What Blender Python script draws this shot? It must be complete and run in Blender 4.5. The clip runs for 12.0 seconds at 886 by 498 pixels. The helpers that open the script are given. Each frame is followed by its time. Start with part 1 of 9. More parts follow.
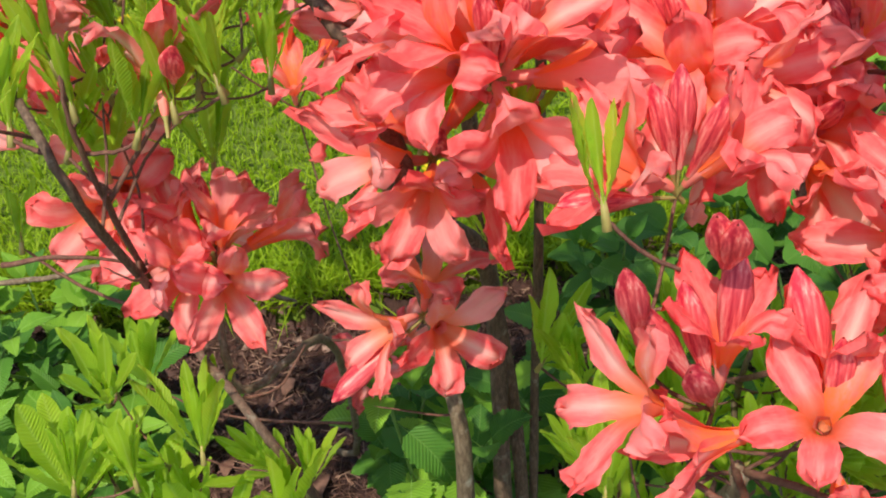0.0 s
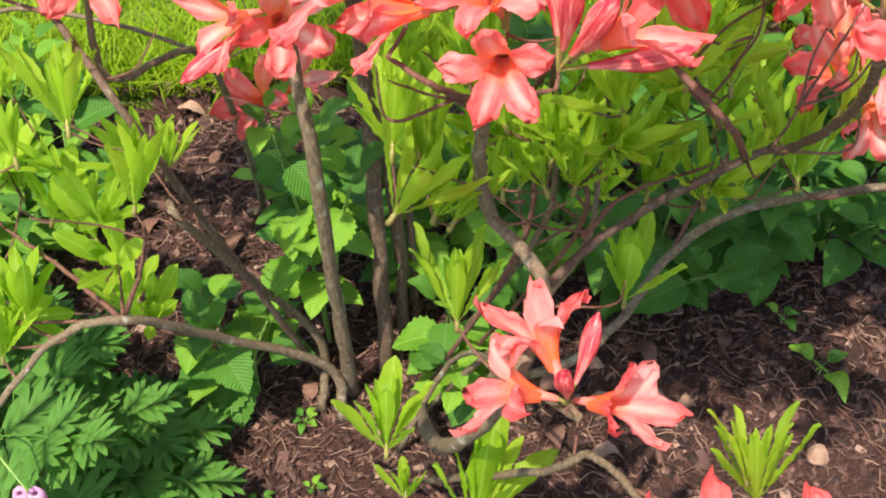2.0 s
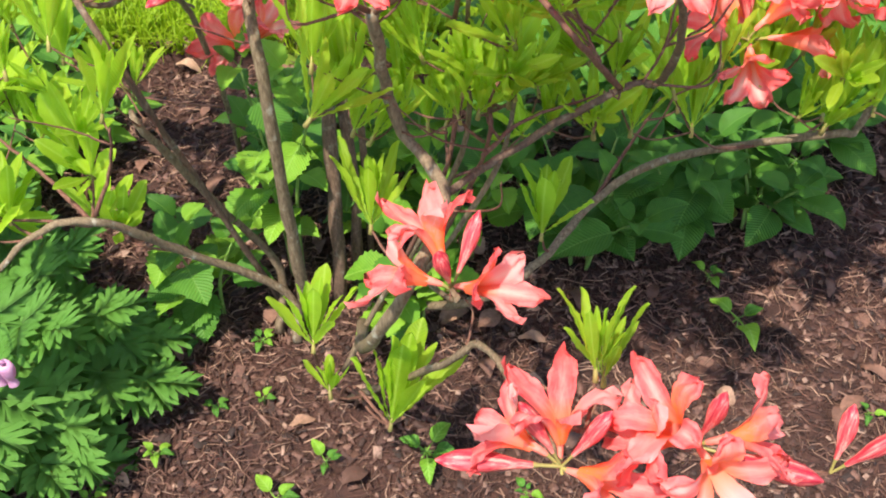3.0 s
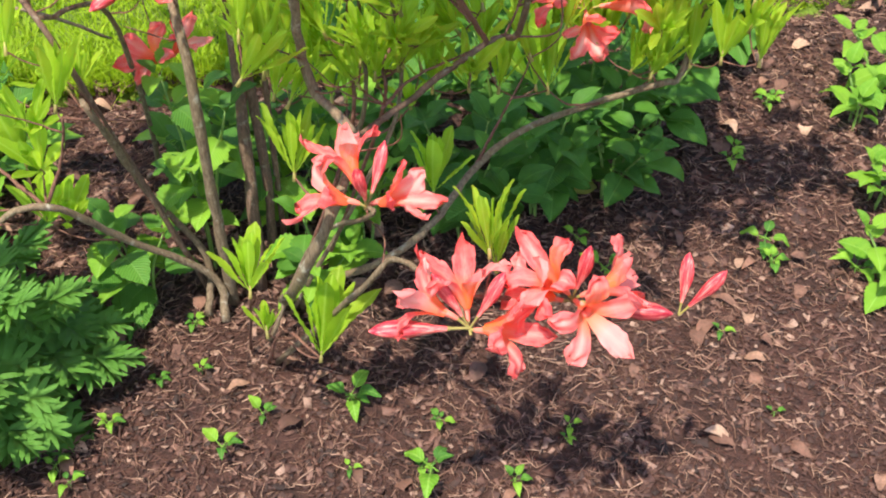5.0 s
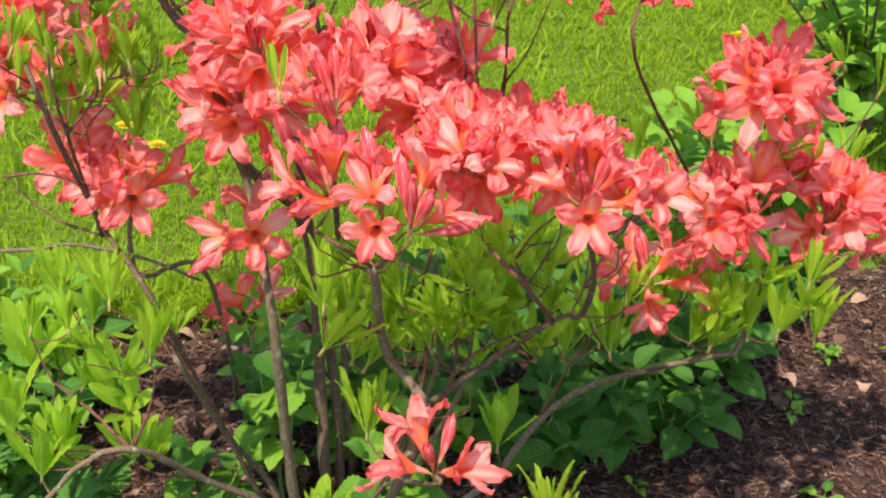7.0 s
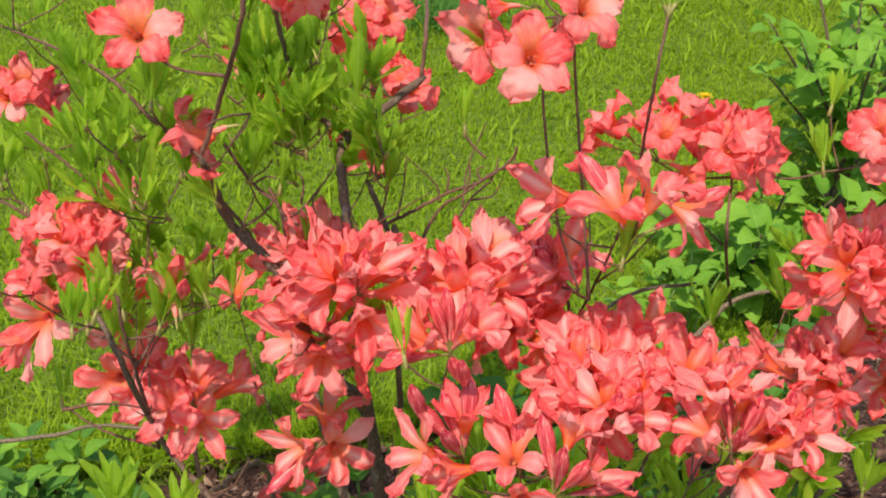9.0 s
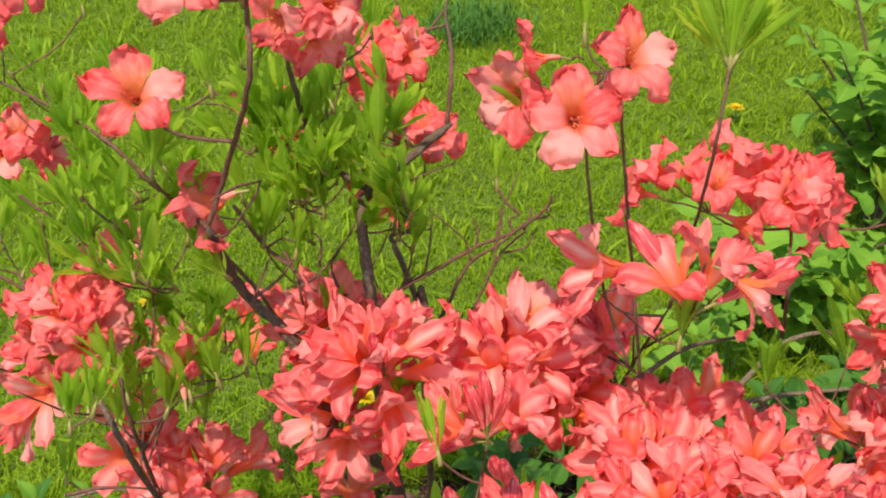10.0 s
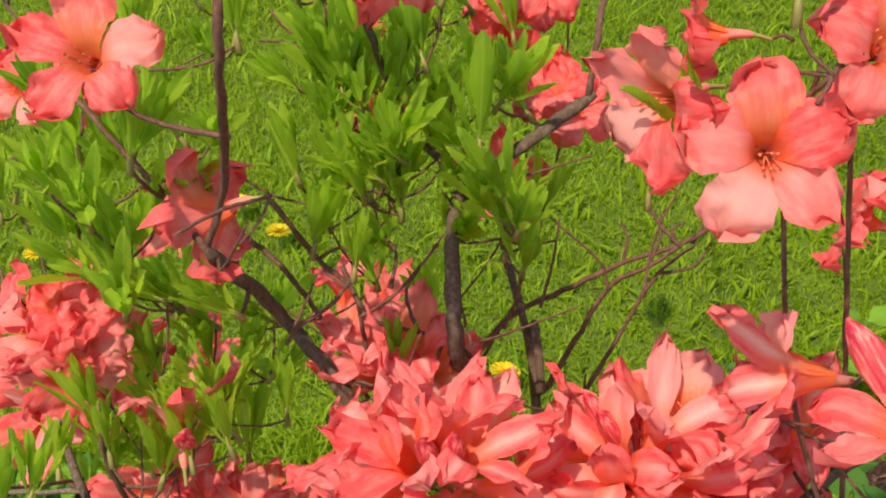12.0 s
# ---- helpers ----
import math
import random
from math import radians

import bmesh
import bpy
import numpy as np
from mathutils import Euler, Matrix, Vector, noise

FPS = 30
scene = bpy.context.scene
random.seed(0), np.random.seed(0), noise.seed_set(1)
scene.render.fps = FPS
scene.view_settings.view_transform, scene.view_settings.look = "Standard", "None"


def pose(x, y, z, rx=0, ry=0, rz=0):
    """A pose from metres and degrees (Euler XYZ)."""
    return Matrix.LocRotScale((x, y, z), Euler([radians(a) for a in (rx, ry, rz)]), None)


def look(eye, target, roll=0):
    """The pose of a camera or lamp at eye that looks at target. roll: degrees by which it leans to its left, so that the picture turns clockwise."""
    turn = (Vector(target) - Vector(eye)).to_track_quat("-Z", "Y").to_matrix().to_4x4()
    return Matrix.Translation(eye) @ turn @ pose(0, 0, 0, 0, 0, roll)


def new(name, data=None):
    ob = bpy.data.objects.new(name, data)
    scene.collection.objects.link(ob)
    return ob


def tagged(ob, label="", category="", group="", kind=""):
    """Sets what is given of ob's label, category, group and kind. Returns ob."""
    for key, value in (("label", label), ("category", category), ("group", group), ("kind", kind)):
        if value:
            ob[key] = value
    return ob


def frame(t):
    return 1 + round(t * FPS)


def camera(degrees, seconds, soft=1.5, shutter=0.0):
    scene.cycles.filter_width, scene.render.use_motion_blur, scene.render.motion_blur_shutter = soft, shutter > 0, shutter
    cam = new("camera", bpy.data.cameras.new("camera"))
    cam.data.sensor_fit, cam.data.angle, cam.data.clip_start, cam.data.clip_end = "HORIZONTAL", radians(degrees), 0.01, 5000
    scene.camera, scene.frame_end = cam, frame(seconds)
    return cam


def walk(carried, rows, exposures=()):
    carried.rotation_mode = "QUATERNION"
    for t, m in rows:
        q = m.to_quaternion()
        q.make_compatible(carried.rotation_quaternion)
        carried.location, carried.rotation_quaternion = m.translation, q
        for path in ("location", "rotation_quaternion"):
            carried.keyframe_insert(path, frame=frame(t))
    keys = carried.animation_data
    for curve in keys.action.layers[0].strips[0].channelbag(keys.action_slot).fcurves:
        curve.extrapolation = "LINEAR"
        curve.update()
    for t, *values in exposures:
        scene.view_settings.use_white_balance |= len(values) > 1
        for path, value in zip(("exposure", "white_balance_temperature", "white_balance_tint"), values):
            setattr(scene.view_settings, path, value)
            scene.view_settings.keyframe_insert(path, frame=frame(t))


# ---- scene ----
cam = camera(42.0, 12.0, soft=2.0)
PATH = [
    (0.0, look((0.0138, -0.7255, 0.9157), (-0.0051, -0.0315, 0.1961), -3.61)),
    (0.5, look((0.0429, -0.7323, 0.9124), (0.0830, -0.0502, 0.1823), -1.65)),
    (1.0, look((0.0618, -0.7571, 0.8963), (0.1348, -0.1050, 0.1417), -0.15)),
    (1.4, look((0.0861, -0.7661, 0.8547), (0.1178, -0.1240, 0.0888), -1.92)),
    (1.5, look((0.0827, -0.7924, 0.8890), (0.1102, -0.1532, 0.1204), -1.02)),
    (1.7, look((0.0970, -0.8153, 0.8849), (0.0986, -0.1806, 0.1122), -1.23)),
    (2.0, look((0.1312, -0.8631, 0.8841), (0.0862, -0.2329, 0.1090), -2.28)),
    (2.5, look((0.1828, -0.9249, 0.9005), (0.1055, -0.2873, 0.1340), -3.30)),
    (3.0, look((0.2219, -0.9770, 0.9147), (0.1441, -0.3364, 0.1508), -1.34)),
    (3.5, look((0.1822, -1.0289, 0.9367), (0.1710, -0.3658, 0.1883), -0.80)),
    (3.7, look((0.1526, -1.0586, 0.9371), (0.1804, -0.3941, 0.1903), -0.96)),
    (5.3, look((0.2190, -1.2013, 0.9677), (0.2361, -0.4832, 0.2720), 0.79)),
    (5.5, look((0.2238, -1.2080, 0.9792), (0.2149, -0.4808, 0.2928), 0.23)),
    (6.0, look((0.2380, -1.2228, 1.0035), (0.2019, -0.4524, 0.3669), -0.08)),
    (6.5, look((0.2333, -1.2141, 1.0203), (0.2041, -0.4309, 0.3992), 0.17)),
    (7.0, look((0.2035, -1.1888, 1.0457), (0.1741, -0.3774, 0.4620), -0.18)),
    (7.5, look((0.1627, -1.1710, 1.0638), (0.1202, -0.3414, 0.5070), -0.36)),
    (7.7, look((0.1489, -1.1643, 1.0633), (0.1081, -0.3292, 0.5147), -0.36)),
    (9.3, look((0.0338, -1.0126, 1.1847), (0.1135, -0.2154, 0.5863), -0.73)),
    (9.5, look((0.0327, -0.9954, 1.1787), (0.1193, -0.1994, 0.5796), -0.73)),
    (10.0, look((0.0418, -0.9447, 1.1673), (0.0850, -0.1417, 0.5728), -2.56)),
    (10.5, look((0.0831, -0.8646, 1.1597), (0.0423, -0.0567, 0.5718), -3.14)),
    (11.0, look((0.1177, -0.7959, 1.1408), (0.0143, -0.0019, 0.5417), -5.05)),
    (11.5, look((0.1143, -0.7428, 1.1085), (0.0124, 0.0332, 0.4861), -4.49)),
    (11.7, look((0.1095, -0.7153, 1.0944), (-0.0065, 0.0530, 0.4649), -5.91)),
    (12.0, look((0.0974, -0.6834, 1.0663), (-0.0358, 0.0541, 0.4043), -6.70)),
]
walk(cam, PATH, [(0.0, 0.70, 6950, 9), (1.3, 0.66, 6950, 9), (2.1, 1.36, 6950, 9), (2.7, 1.46, 6900, 9), (3.5, 1.43, 6850, 9), (5.5, 1.43, 6850, 9), (6.5, 1.20, 6900, 9), (7.5, 0.84, 6950, 9), (9.4, 0.66, 6950, 9), (10.5, 0.61, 7200, 8), (12.0, 0.54, 7450, 8)])

# ---- world and sun ----
SUN_FROM = Vector((-0.22, -0.34, 1.0)).normalized()
world = bpy.data.worlds.new("sky")
scene.world = world
world.use_nodes = True
wn = world.node_tree.nodes
sky = wn.new("ShaderNodeTexSky")
sky.sky_type = 'NISHITA'
sky.sun_disc = False
sky.sun_elevation = math.asin(SUN_FROM.z)
sky.sun_rotation = math.atan2(SUN_FROM.x, SUN_FROM.y)
world.node_tree.links.new(sky.outputs[0], wn["Background"].inputs[0])
wn["Background"].inputs[1].default_value = 0.15
sun_data = bpy.data.lights.new("sun", 'SUN')
sun_data.energy = 3.3
sun_data.angle = radians(0.9)
sun_data.color = (1.0, 0.95, 0.87)
sun = new("sun", sun_data)
sun.matrix_world = look(SUN_FROM * 20, (0, 0, 0))


# ---- materials ----
def nodes_of(name):
    m = bpy.data.materials.new(name)
    m.use_nodes = True
    nt = m.node_tree
    return m, nt, nt.nodes["Principled BSDF"]


def link(nt, a, b):
    nt.links.new(a, b)


def coords(nt, kind="Object", scale=(1, 1, 1)):
    c = nt.nodes.new("ShaderNodeTexCoord")
    mp = nt.nodes.new("ShaderNodeMapping")
    mp.inputs["Scale"].default_value = scale
    link(nt, c.outputs[kind], mp.inputs[0])
    return mp.outputs[0]


def noise_tex(nt, vec, scale, detail=4, rough=0.6):
    n = nt.nodes.new("ShaderNodeTexNoise")
    n.inputs["Scale"].default_value = scale
    n.inputs["Detail"].default_value = detail
    n.inputs["Roughness"].default_value = rough
    if vec is not None:
        link(nt, vec, n.inputs["Vector"])
    return n.outputs["Fac"]


def ramp(nt, fac, *stops):
    r = nt.nodes.new("ShaderNodeValToRGB")
    e = r.color_ramp.elements
    while len(e) < len(stops):
        e.new(0.5)
    for k, (p, c) in enumerate(stops):
        e[k].position = p
        e[k].color = (*c, 1)
    link(nt, fac, r.inputs[0])
    return r.outputs[0]


def mix(nt, fac, a, b, blend='MIX'):
    m = nt.nodes.new("ShaderNodeMix")
    m.data_type = 'RGBA'
    m.blend_type = blend
    for sock, val in ((m.inputs[0], fac), (m.inputs[6], a), (m.inputs[7], b)):
        if isinstance(val, (int, float)):
            sock.default_value = val
        elif isinstance(val, tuple):
            sock.default_value = (*val, 1)
        else:
            link(nt, val, sock)
    return m.outputs[2]


def math_node(nt, op, a, b=0.0):
    m = nt.nodes.new("ShaderNodeMath")
    m.operation = op
    for k, val in enumerate((a, b)):
        if isinstance(val, (int, float)):
            m.inputs[k].default_value = val
        else:
            link(nt, val, m.inputs[k])
    return m.outputs[0]


def bump(nt, p, height, strength=0.4, distance=0.001):
    b = nt.nodes.new("ShaderNodeBump")
    b.inputs["Strength"].default_value = strength
    b.inputs["Distance"].default_value = distance
    link(nt, height, b.inputs["Height"])
    link(nt, b.outputs[0], p.inputs["Normal"])


def thin(nt, p, color, share):
    """Light shining through a thin blade, leaf or petal."""
    t = nt.nodes.new("ShaderNodeBsdfTranslucent")
    if isinstance(color, tuple):
        t.inputs[0].default_value = (*color, 1)
    else:
        link(nt, color, t.inputs[0])
    m = nt.nodes.new("ShaderNodeMixShader")
    m.inputs[0].default_value = share
    link(nt, p.outputs[0], m.inputs[1])
    link(nt, t.outputs[0], m.inputs[2])
    link(nt, m.outputs[0], nt.nodes["Material Output"].inputs[0])


def object_random(nt):
    return nt.nodes.new("ShaderNodeObjectInfo").outputs["Random"]


def island_random(nt):
    return nt.nodes.new("ShaderNodeNewGeometry").outputs["Random Per Island"]


def petal_material(name, blotch, streak=1.0, tone=(1.0, 1.0)):
    m, nt, p = nodes_of(name)
    vec = coords(nt)
    sep = nt.nodes.new("ShaderNodeSeparateXYZ")
    link(nt, vec, sep.inputs[0])
    along, across = sep.outputs[0], math_node(nt, 'ABSOLUTE', sep.outputs[1])
    g, b = tone
    base = ramp(nt, object_random(nt), (0.0, (0.94, 0.084 * g, 0.084 * b)), (0.42, (0.95, 0.112 * g, 0.108 * b)), (0.76, (0.96, 0.17 * g, 0.155 * b)), (1.0, (0.97, 0.36 * g, 0.31 * b)))
    veins = noise_tex(nt, coords(nt, "Object", (60, 330, 60)), 1.0, 3)
    cloud = noise_tex(nt, vec, 140, 3)
    base = mix(nt, ramp(nt, veins, (0.46, (0, 0, 0)), (0.66, (0.30, 0.30, 0.30))), base, (0.98, 0.52, 0.46))
    base = mix(nt, ramp(nt, cloud, (0.45, (0, 0, 0)), (0.66, (0.24, 0.24, 0.24))), base, (0.96, 0.36, 0.32))
    # soft pale midrib, fading outwards
    rib = ramp(nt, math_node(nt, 'MULTIPLY', across, 210.0), (0.0, (0.72, 0.72, 0.72)), (0.45, (0.34, 0.34, 0.34)), (1.0, (0.0, 0.0, 0.0)))
    claw = ramp(nt, math_node(nt, 'MULTIPLY', along, 30.0), (0.3, (1, 1, 1)), (0.95, (0.22, 0.22, 0.22)))
    share = math_node(nt, 'FRACT', math_node(nt, 'MULTIPLY', object_random(nt), 7.31))
    rib = mix(nt, 1.0, rib, ramp(nt, share, (0.25, (0.12 * streak, 0.12 * streak, 0.12 * streak)), (0.85, (streak, streak, streak))), 'MULTIPLY')
    base = mix(nt, mix(nt, 1.0, rib, claw, 'MULTIPLY'), base, (0.97, 0.70, 0.61))
    edge = ramp(nt, math_node(nt, 'MULTIPLY', along, 30.0), (0.6, (0, 0, 0)), (1.0, (0.40, 0.40, 0.40)))
    base = mix(nt, edge, base, (0.92, 0.125, 0.115))
    flush = ramp(nt, math_node(nt, 'MULTIPLY', along, 100.0), (0.25, (0.85, 0.85, 0.85)), (1.0, (0, 0, 0)))
    base = mix(nt, flush, base, (0.95, 0.22, 0.06))
    if blotch:
        spots = noise_tex(nt, coords(nt, "Object", (300, 600, 300)), 1.0, 2)
        patch = ramp(nt, math_node(nt, 'MULTIPLY', along, 30.0), (0.15, (0.85, 0.85, 0.85)), (0.66, (0, 0, 0)))
        patch = mix(nt, 1.0, patch, ramp(nt, spots, (0.35, (0.4, 0.4, 0.4)), (0.6, (1, 1, 1))), 'MULTIPLY')
        base = mix(nt, patch, base, (0.95, 0.25, 0.055))
    link(nt, base, p.inputs["Base Color"])
    p.inputs["Roughness"].default_value = 0.55
    p.inputs["Specular IOR Level"].default_value = 0.25
    bump(nt, p, veins, 0.38, 0.0007)
    thin(nt, p, base, 0.46)
    return m


def plain_plant(name, stops, scale=60, rough=0.5, share=0.0, spec=0.4, rand=True, stretch=(1, 1, 1)):
    m, nt, p = nodes_of(name)
    n = noise_tex(nt, coords(nt, "Object", stretch), scale)
    c = ramp(nt, n, *stops)
    if rand:
        hue = ramp(nt, object_random(nt), (0.0, (0.78, 0.78, 0.8)), (1.0, (1.18, 1.15, 1.1)))
        c = mix(nt, 1.0, c, hue, 'MULTIPLY')
    link(nt, c, p.inputs["Base Color"])
    p.inputs["Roughness"].default_value = rough
    p.inputs["Specular IOR Level"].default_value = spec
    bump(nt, p, n, 0.4, 0.0006)
    if share:
        thin(nt, p, c, share)
    return m


def leaf_material(name, dark, light, vein, share=0.3, rough=0.42, ribs=900.0, by_island=False):
    m, nt, p = nodes_of(name)
    vec = coords(nt)
    sep = nt.nodes.new("ShaderNodeSeparateXYZ")
    link(nt, vec, sep.inputs[0])
    across = math_node(nt, 'ABSOLUTE', sep.outputs[1])
    rnd = island_random(nt) if by_island else object_random(nt)
    c = ramp(nt, rnd, (0.0, dark), (1.0, light))
    n = noise_tex(nt, vec, 90)
    c = mix(nt, ramp(nt, n, (0.35, (0.0, 0.0, 0.0)), (0.75, (0.5, 0.5, 0.5))), c, light)
    w = nt.nodes.new("ShaderNodeTexWave")
    w.inputs["Scale"].default_value = ribs / 6.0
    w.inputs["Distortion"].default_value = 1.0
    comb = nt.nodes.new("ShaderNodeCombineXYZ")
    link(nt, math_node(nt, 'SUBTRACT', sep.outputs[0], math_node(nt, 'MULTIPLY', across, 0.9)), comb.inputs[0])
    link(nt, comb.outputs[0], w.inputs["Vector"])
    c = mix(nt, math_node(nt, 'MULTIPLY', w.outputs["Fac"], 0.12), c, vein)
    if not by_island:
        rib = ramp(nt, math_node(nt, 'MULTIPLY', across, 900.0), (0.0, (0.6, 0.6, 0.6)), (1.0, (0, 0, 0)))
        c = mix(nt, rib, c, vein)
    link(nt, c, p.inputs["Base Color"])
    p.inputs["Roughness"].default_value = rough
    p.inputs["Specular IOR Level"].default_value = 0.27
    bump(nt, p, w.outputs["Fac"], 0.45, 0.0012)
    thin(nt, p, c, share)
    return m


PETAL = petal_material("coral_petal", False, 1.0, (1.02, 1.11))
PETAL_TOP = petal_material("coral_petal_with_orange_blotch", True, 1.0, (1.02, 1.11))
OPEN_PETAL = petal_material("open_coral_pink_petal", False, 0.22, (1.10, 1.16))
OPEN_PETAL_TOP = petal_material("open_coral_pink_petal_with_orange_blotch", True, 0.22, (1.10, 1.16))
TUBE = plain_plant("corolla_tube", ((0.3, (0.86, 0.20, 0.16)), (0.7, (0.92, 0.34, 0.27))), 160, 0.5, 0.3)
BUD = plain_plant("crimson_bud", ((0.40, (0.50, 0.022, 0.05)), (0.54, (0.82, 0.12, 0.13)), (0.68, (0.94, 0.44, 0.38))), 1.0, 0.45, 0.25, stretch=(330, 330, 22))
THROAT = plain_plant("orange_throat", ((0.3, (0.93, 0.22, 0.09)), (0.7, (0.95, 0.31, 0.13))), 400, 0.6, 0.35)
STAMEN = plain_plant("stamen", ((0.3, (0.85, 0.20, 0.10)), (0.7, (0.90, 0.34, 0.17))), 300, 0.5, 0.3)
PEDICEL = plain_plant("flower_stalk", ((0.3, (0.22, 0.20, 0.06)), (0.7, (0.34, 0.28, 0.09))), 120, 0.5)
YOUNG_LEAF = leaf_material("young_azalea_leaf", (0.255, 0.45, 0.022), (0.48, 0.69, 0.046), (0.55, 0.74, 0.13), 0.66)
DARK_LEAF = leaf_material("dark_green_leaf", (0.034, 0.125, 0.016), (0.085, 0.225, 0.022), (0.15, 0.30, 0.06), 0.34, 0.55, 500.0)
MID_LEAF = leaf_material("fresh_green_leaf", (0.10, 0.27, 0.018), (0.23, 0.43, 0.035), (0.3, 0.5, 0.1), 0.40, 0.55, 500.0)
FERN_LEAF = leaf_material("ferny_green_leaf", (0.048, 0.150, 0.020), (0.120, 0.285, 0.042), (0.13, 0.27, 0.05), 0.36, 0.6, 700.0, True)
GRASS = leaf_material("grass_blade", (0.195, 0.335, 0.010), (0.335, 0.475, 0.017), (0.42, 0.53, 0.045), 0.52, 0.55, 300.0, True)


def bark_material(name, stops, lichen):
    m, nt, p = nodes_of(name)
    vec = coords(nt)
    fine = noise_tex(nt, coords(nt, "Object", (1, 1, 0.25)), 420, 5, 0.7)
    c = ramp(nt, fine, *stops)
    patch = noise_tex(nt, vec, 70, 4, 0.65)
    c = mix(nt, ramp(nt, patch, (0.60, (0, 0, 0)), (0.72, (0.75, 0.75, 0.75))), c, lichen)
    link(nt, c, p.inputs["Base Color"])
    p.inputs["Roughness"].default_value = 0.8
    p.inputs["Specular IOR Level"].default_value = 0.25
    bump(nt, p, fine, 0.8, 0.0012)
    return m


BARK = bark_material("grey_brown_bark", ((0.3, (0.055, 0.034, 0.024)), (0.55, (0.14, 0.088, 0.058)), (0.8, (0.27, 0.19, 0.135))), (0.30, 0.28, 0.21))
PALE_BARK = bark_material("weathered_olive_bark", ((0.3, (0.075, 0.050, 0.031)), (0.55, (0.18, 0.13, 0.08)), (0.8, (0.33, 0.26, 0.175))), (0.42, 0.40, 0.32))
TWIG = bark_material("reddish_twig", ((0.3, (0.075, 0.032, 0.023)), (0.55, (0.165, 0.075, 0.051)), (0.8, (0.27, 0.155, 0.105))), (0.17, 0.11, 0.06))


def soil_material(name, stops, scale):
    m, nt, p = nodes_of(name)
    vec = coords(nt)
    big = noise_tex(nt, vec, 9, 5, 0.6)
    fine = noise_tex(nt, vec, scale, 8, 0.75)
    c = ramp(nt, fine, *stops)
    c = mix(nt, 1.0, c, ramp(nt, big, (0.3, (0.65, 0.62, 0.6)), (0.7, (1.25, 1.2, 1.15))), 'MULTIPLY')
    link(nt, c, p.inputs["Base Color"])
    p.inputs["Roughness"].default_value = 0.9
    bump(nt, p, fine, 0.9, 0.006)
    return m


MULCH = soil_material("brown_mulch", ((0.3, (0.014, 0.005, 0.004)), (0.55, (0.066, 0.027, 0.019)), (0.8, (0.141, 0.072, 0.051))), 130)
TURF = soil_material("turf_ground", ((0.3, (0.066, 0.120, 0.006)), (0.55, (0.104, 0.170, 0.009)), (0.8, (0.148, 0.215, 0.015))), 90)


def chip_material(name, stops):
    m, nt, p = nodes_of(name)
    c = ramp(nt, island_random(nt), *stops)
    n = noise_tex(nt, coords(nt), 260, 4, 0.7)
    c = mix(nt, 1.0, c, ramp(nt, n, (0.3, (0.6, 0.6, 0.6)), (0.75, (1.2, 1.2, 1.2))), 'MULTIPLY')
    link(nt, c, p.inputs["Base Color"])
    p.inputs["Roughness"].default_value = 0.8
    bump(nt, p, n, 0.5, 0.001)
    return m


CHIP = chip_material("bark_chip", ((0.0, (0.019, 0.008, 0.005)), (0.45, (0.063, 0.026, 0.018)), (0.86, (0.145, 0.070, 0.050)), (1.0, (0.317, 0.198, 0.145))))
NEEDLE = chip_material("dry_needle", ((0.0, (0.05, 0.020, 0.014)), (0.55, (0.14, 0.064, 0.043)), (1.0, (0.34, 0.205, 0.14))))
DEAD_LEAF = chip_material("dead_leaf", ((0.0, (0.07, 0.03, 0.02)), (0.7, (0.20, 0.095, 0.06)), (1.0, (0.42, 0.26, 0.17))))
YELLOW = plain_plant("dandelion_yellow", ((0.3, (0.85, 0.55, 0.01)), (0.7, (0.95, 0.75, 0.02))), 300, 0.6, 0.2)
PINK = plain_plant("pink_heart", ((0.3, (0.60, 0.24, 0.44)), (0.7, (0.76, 0.46, 0.62))), 120, 0.5, 0.3)
GREEN_STALK = plain_plant("green_stalk", ((0.3, (0.10, 0.20, 0.04)), (0.7, (0.20, 0.32, 0.07))), 90, 0.5)
YELLOWED = leaf_material("yellowed_leaf", (0.35, 0.36, 0.06), (0.5, 0.48, 0.09), (0.5, 0.45, 0.15), 0.3)


# ---- mesh helpers ----
def mesh_from(name, verts, faces, *mats):
    me = bpy.data.meshes.new(name)
    me.from_pydata([tuple(v) for v in verts], [], [tuple(f) for f in faces])
    for m in mats:
        me.materials.append(m)
    me.polygons.foreach_set("use_smooth", [True] * len(me.polygons))
    me.update()
    return me


def child(name, me, parent, m=None, label=""):
    ob = new(name, me)
    ob.parent = parent
    if m is not None:
        ob.matrix_basis = m
    if label:
        ob["label"] = label
    return ob


def thing(name, at, label, category, group="", kind=""):
    ob = new(name)
    ob.empty_display_size = 0.05
    ob.location = at
    return tagged(ob, label, category, group, kind)


def axis_frame(direction, spin=0.0):
    """A turn that takes +z to the direction, spun about it."""
    q = Vector((0, 0, 1)).rotation_difference(Vector(direction).normalized())
    return q.to_matrix().to_4x4() @ Matrix.Rotation(radians(spin), 4, 'Z')


def spline(points, per=6):
    """A smooth run of points through the given ones."""
    p = [Vector(q) for q in points]
    p = [p[0] * 2 - p[1]] + p + [p[-1] * 2 - p[-2]]
    out = []
    for k in range(1, len(p) - 2):
        a, b, c, d = p[k - 1:k + 3]
        for j in range(per):
            t = j / per
            out.append(0.5 * (2 * b + (c - a) * t + (2 * a - 5 * b + 4 * c - d) * t * t + (3 * b - a - 3 * c + d) * t ** 3))
    out.append(p[-2])
    return out


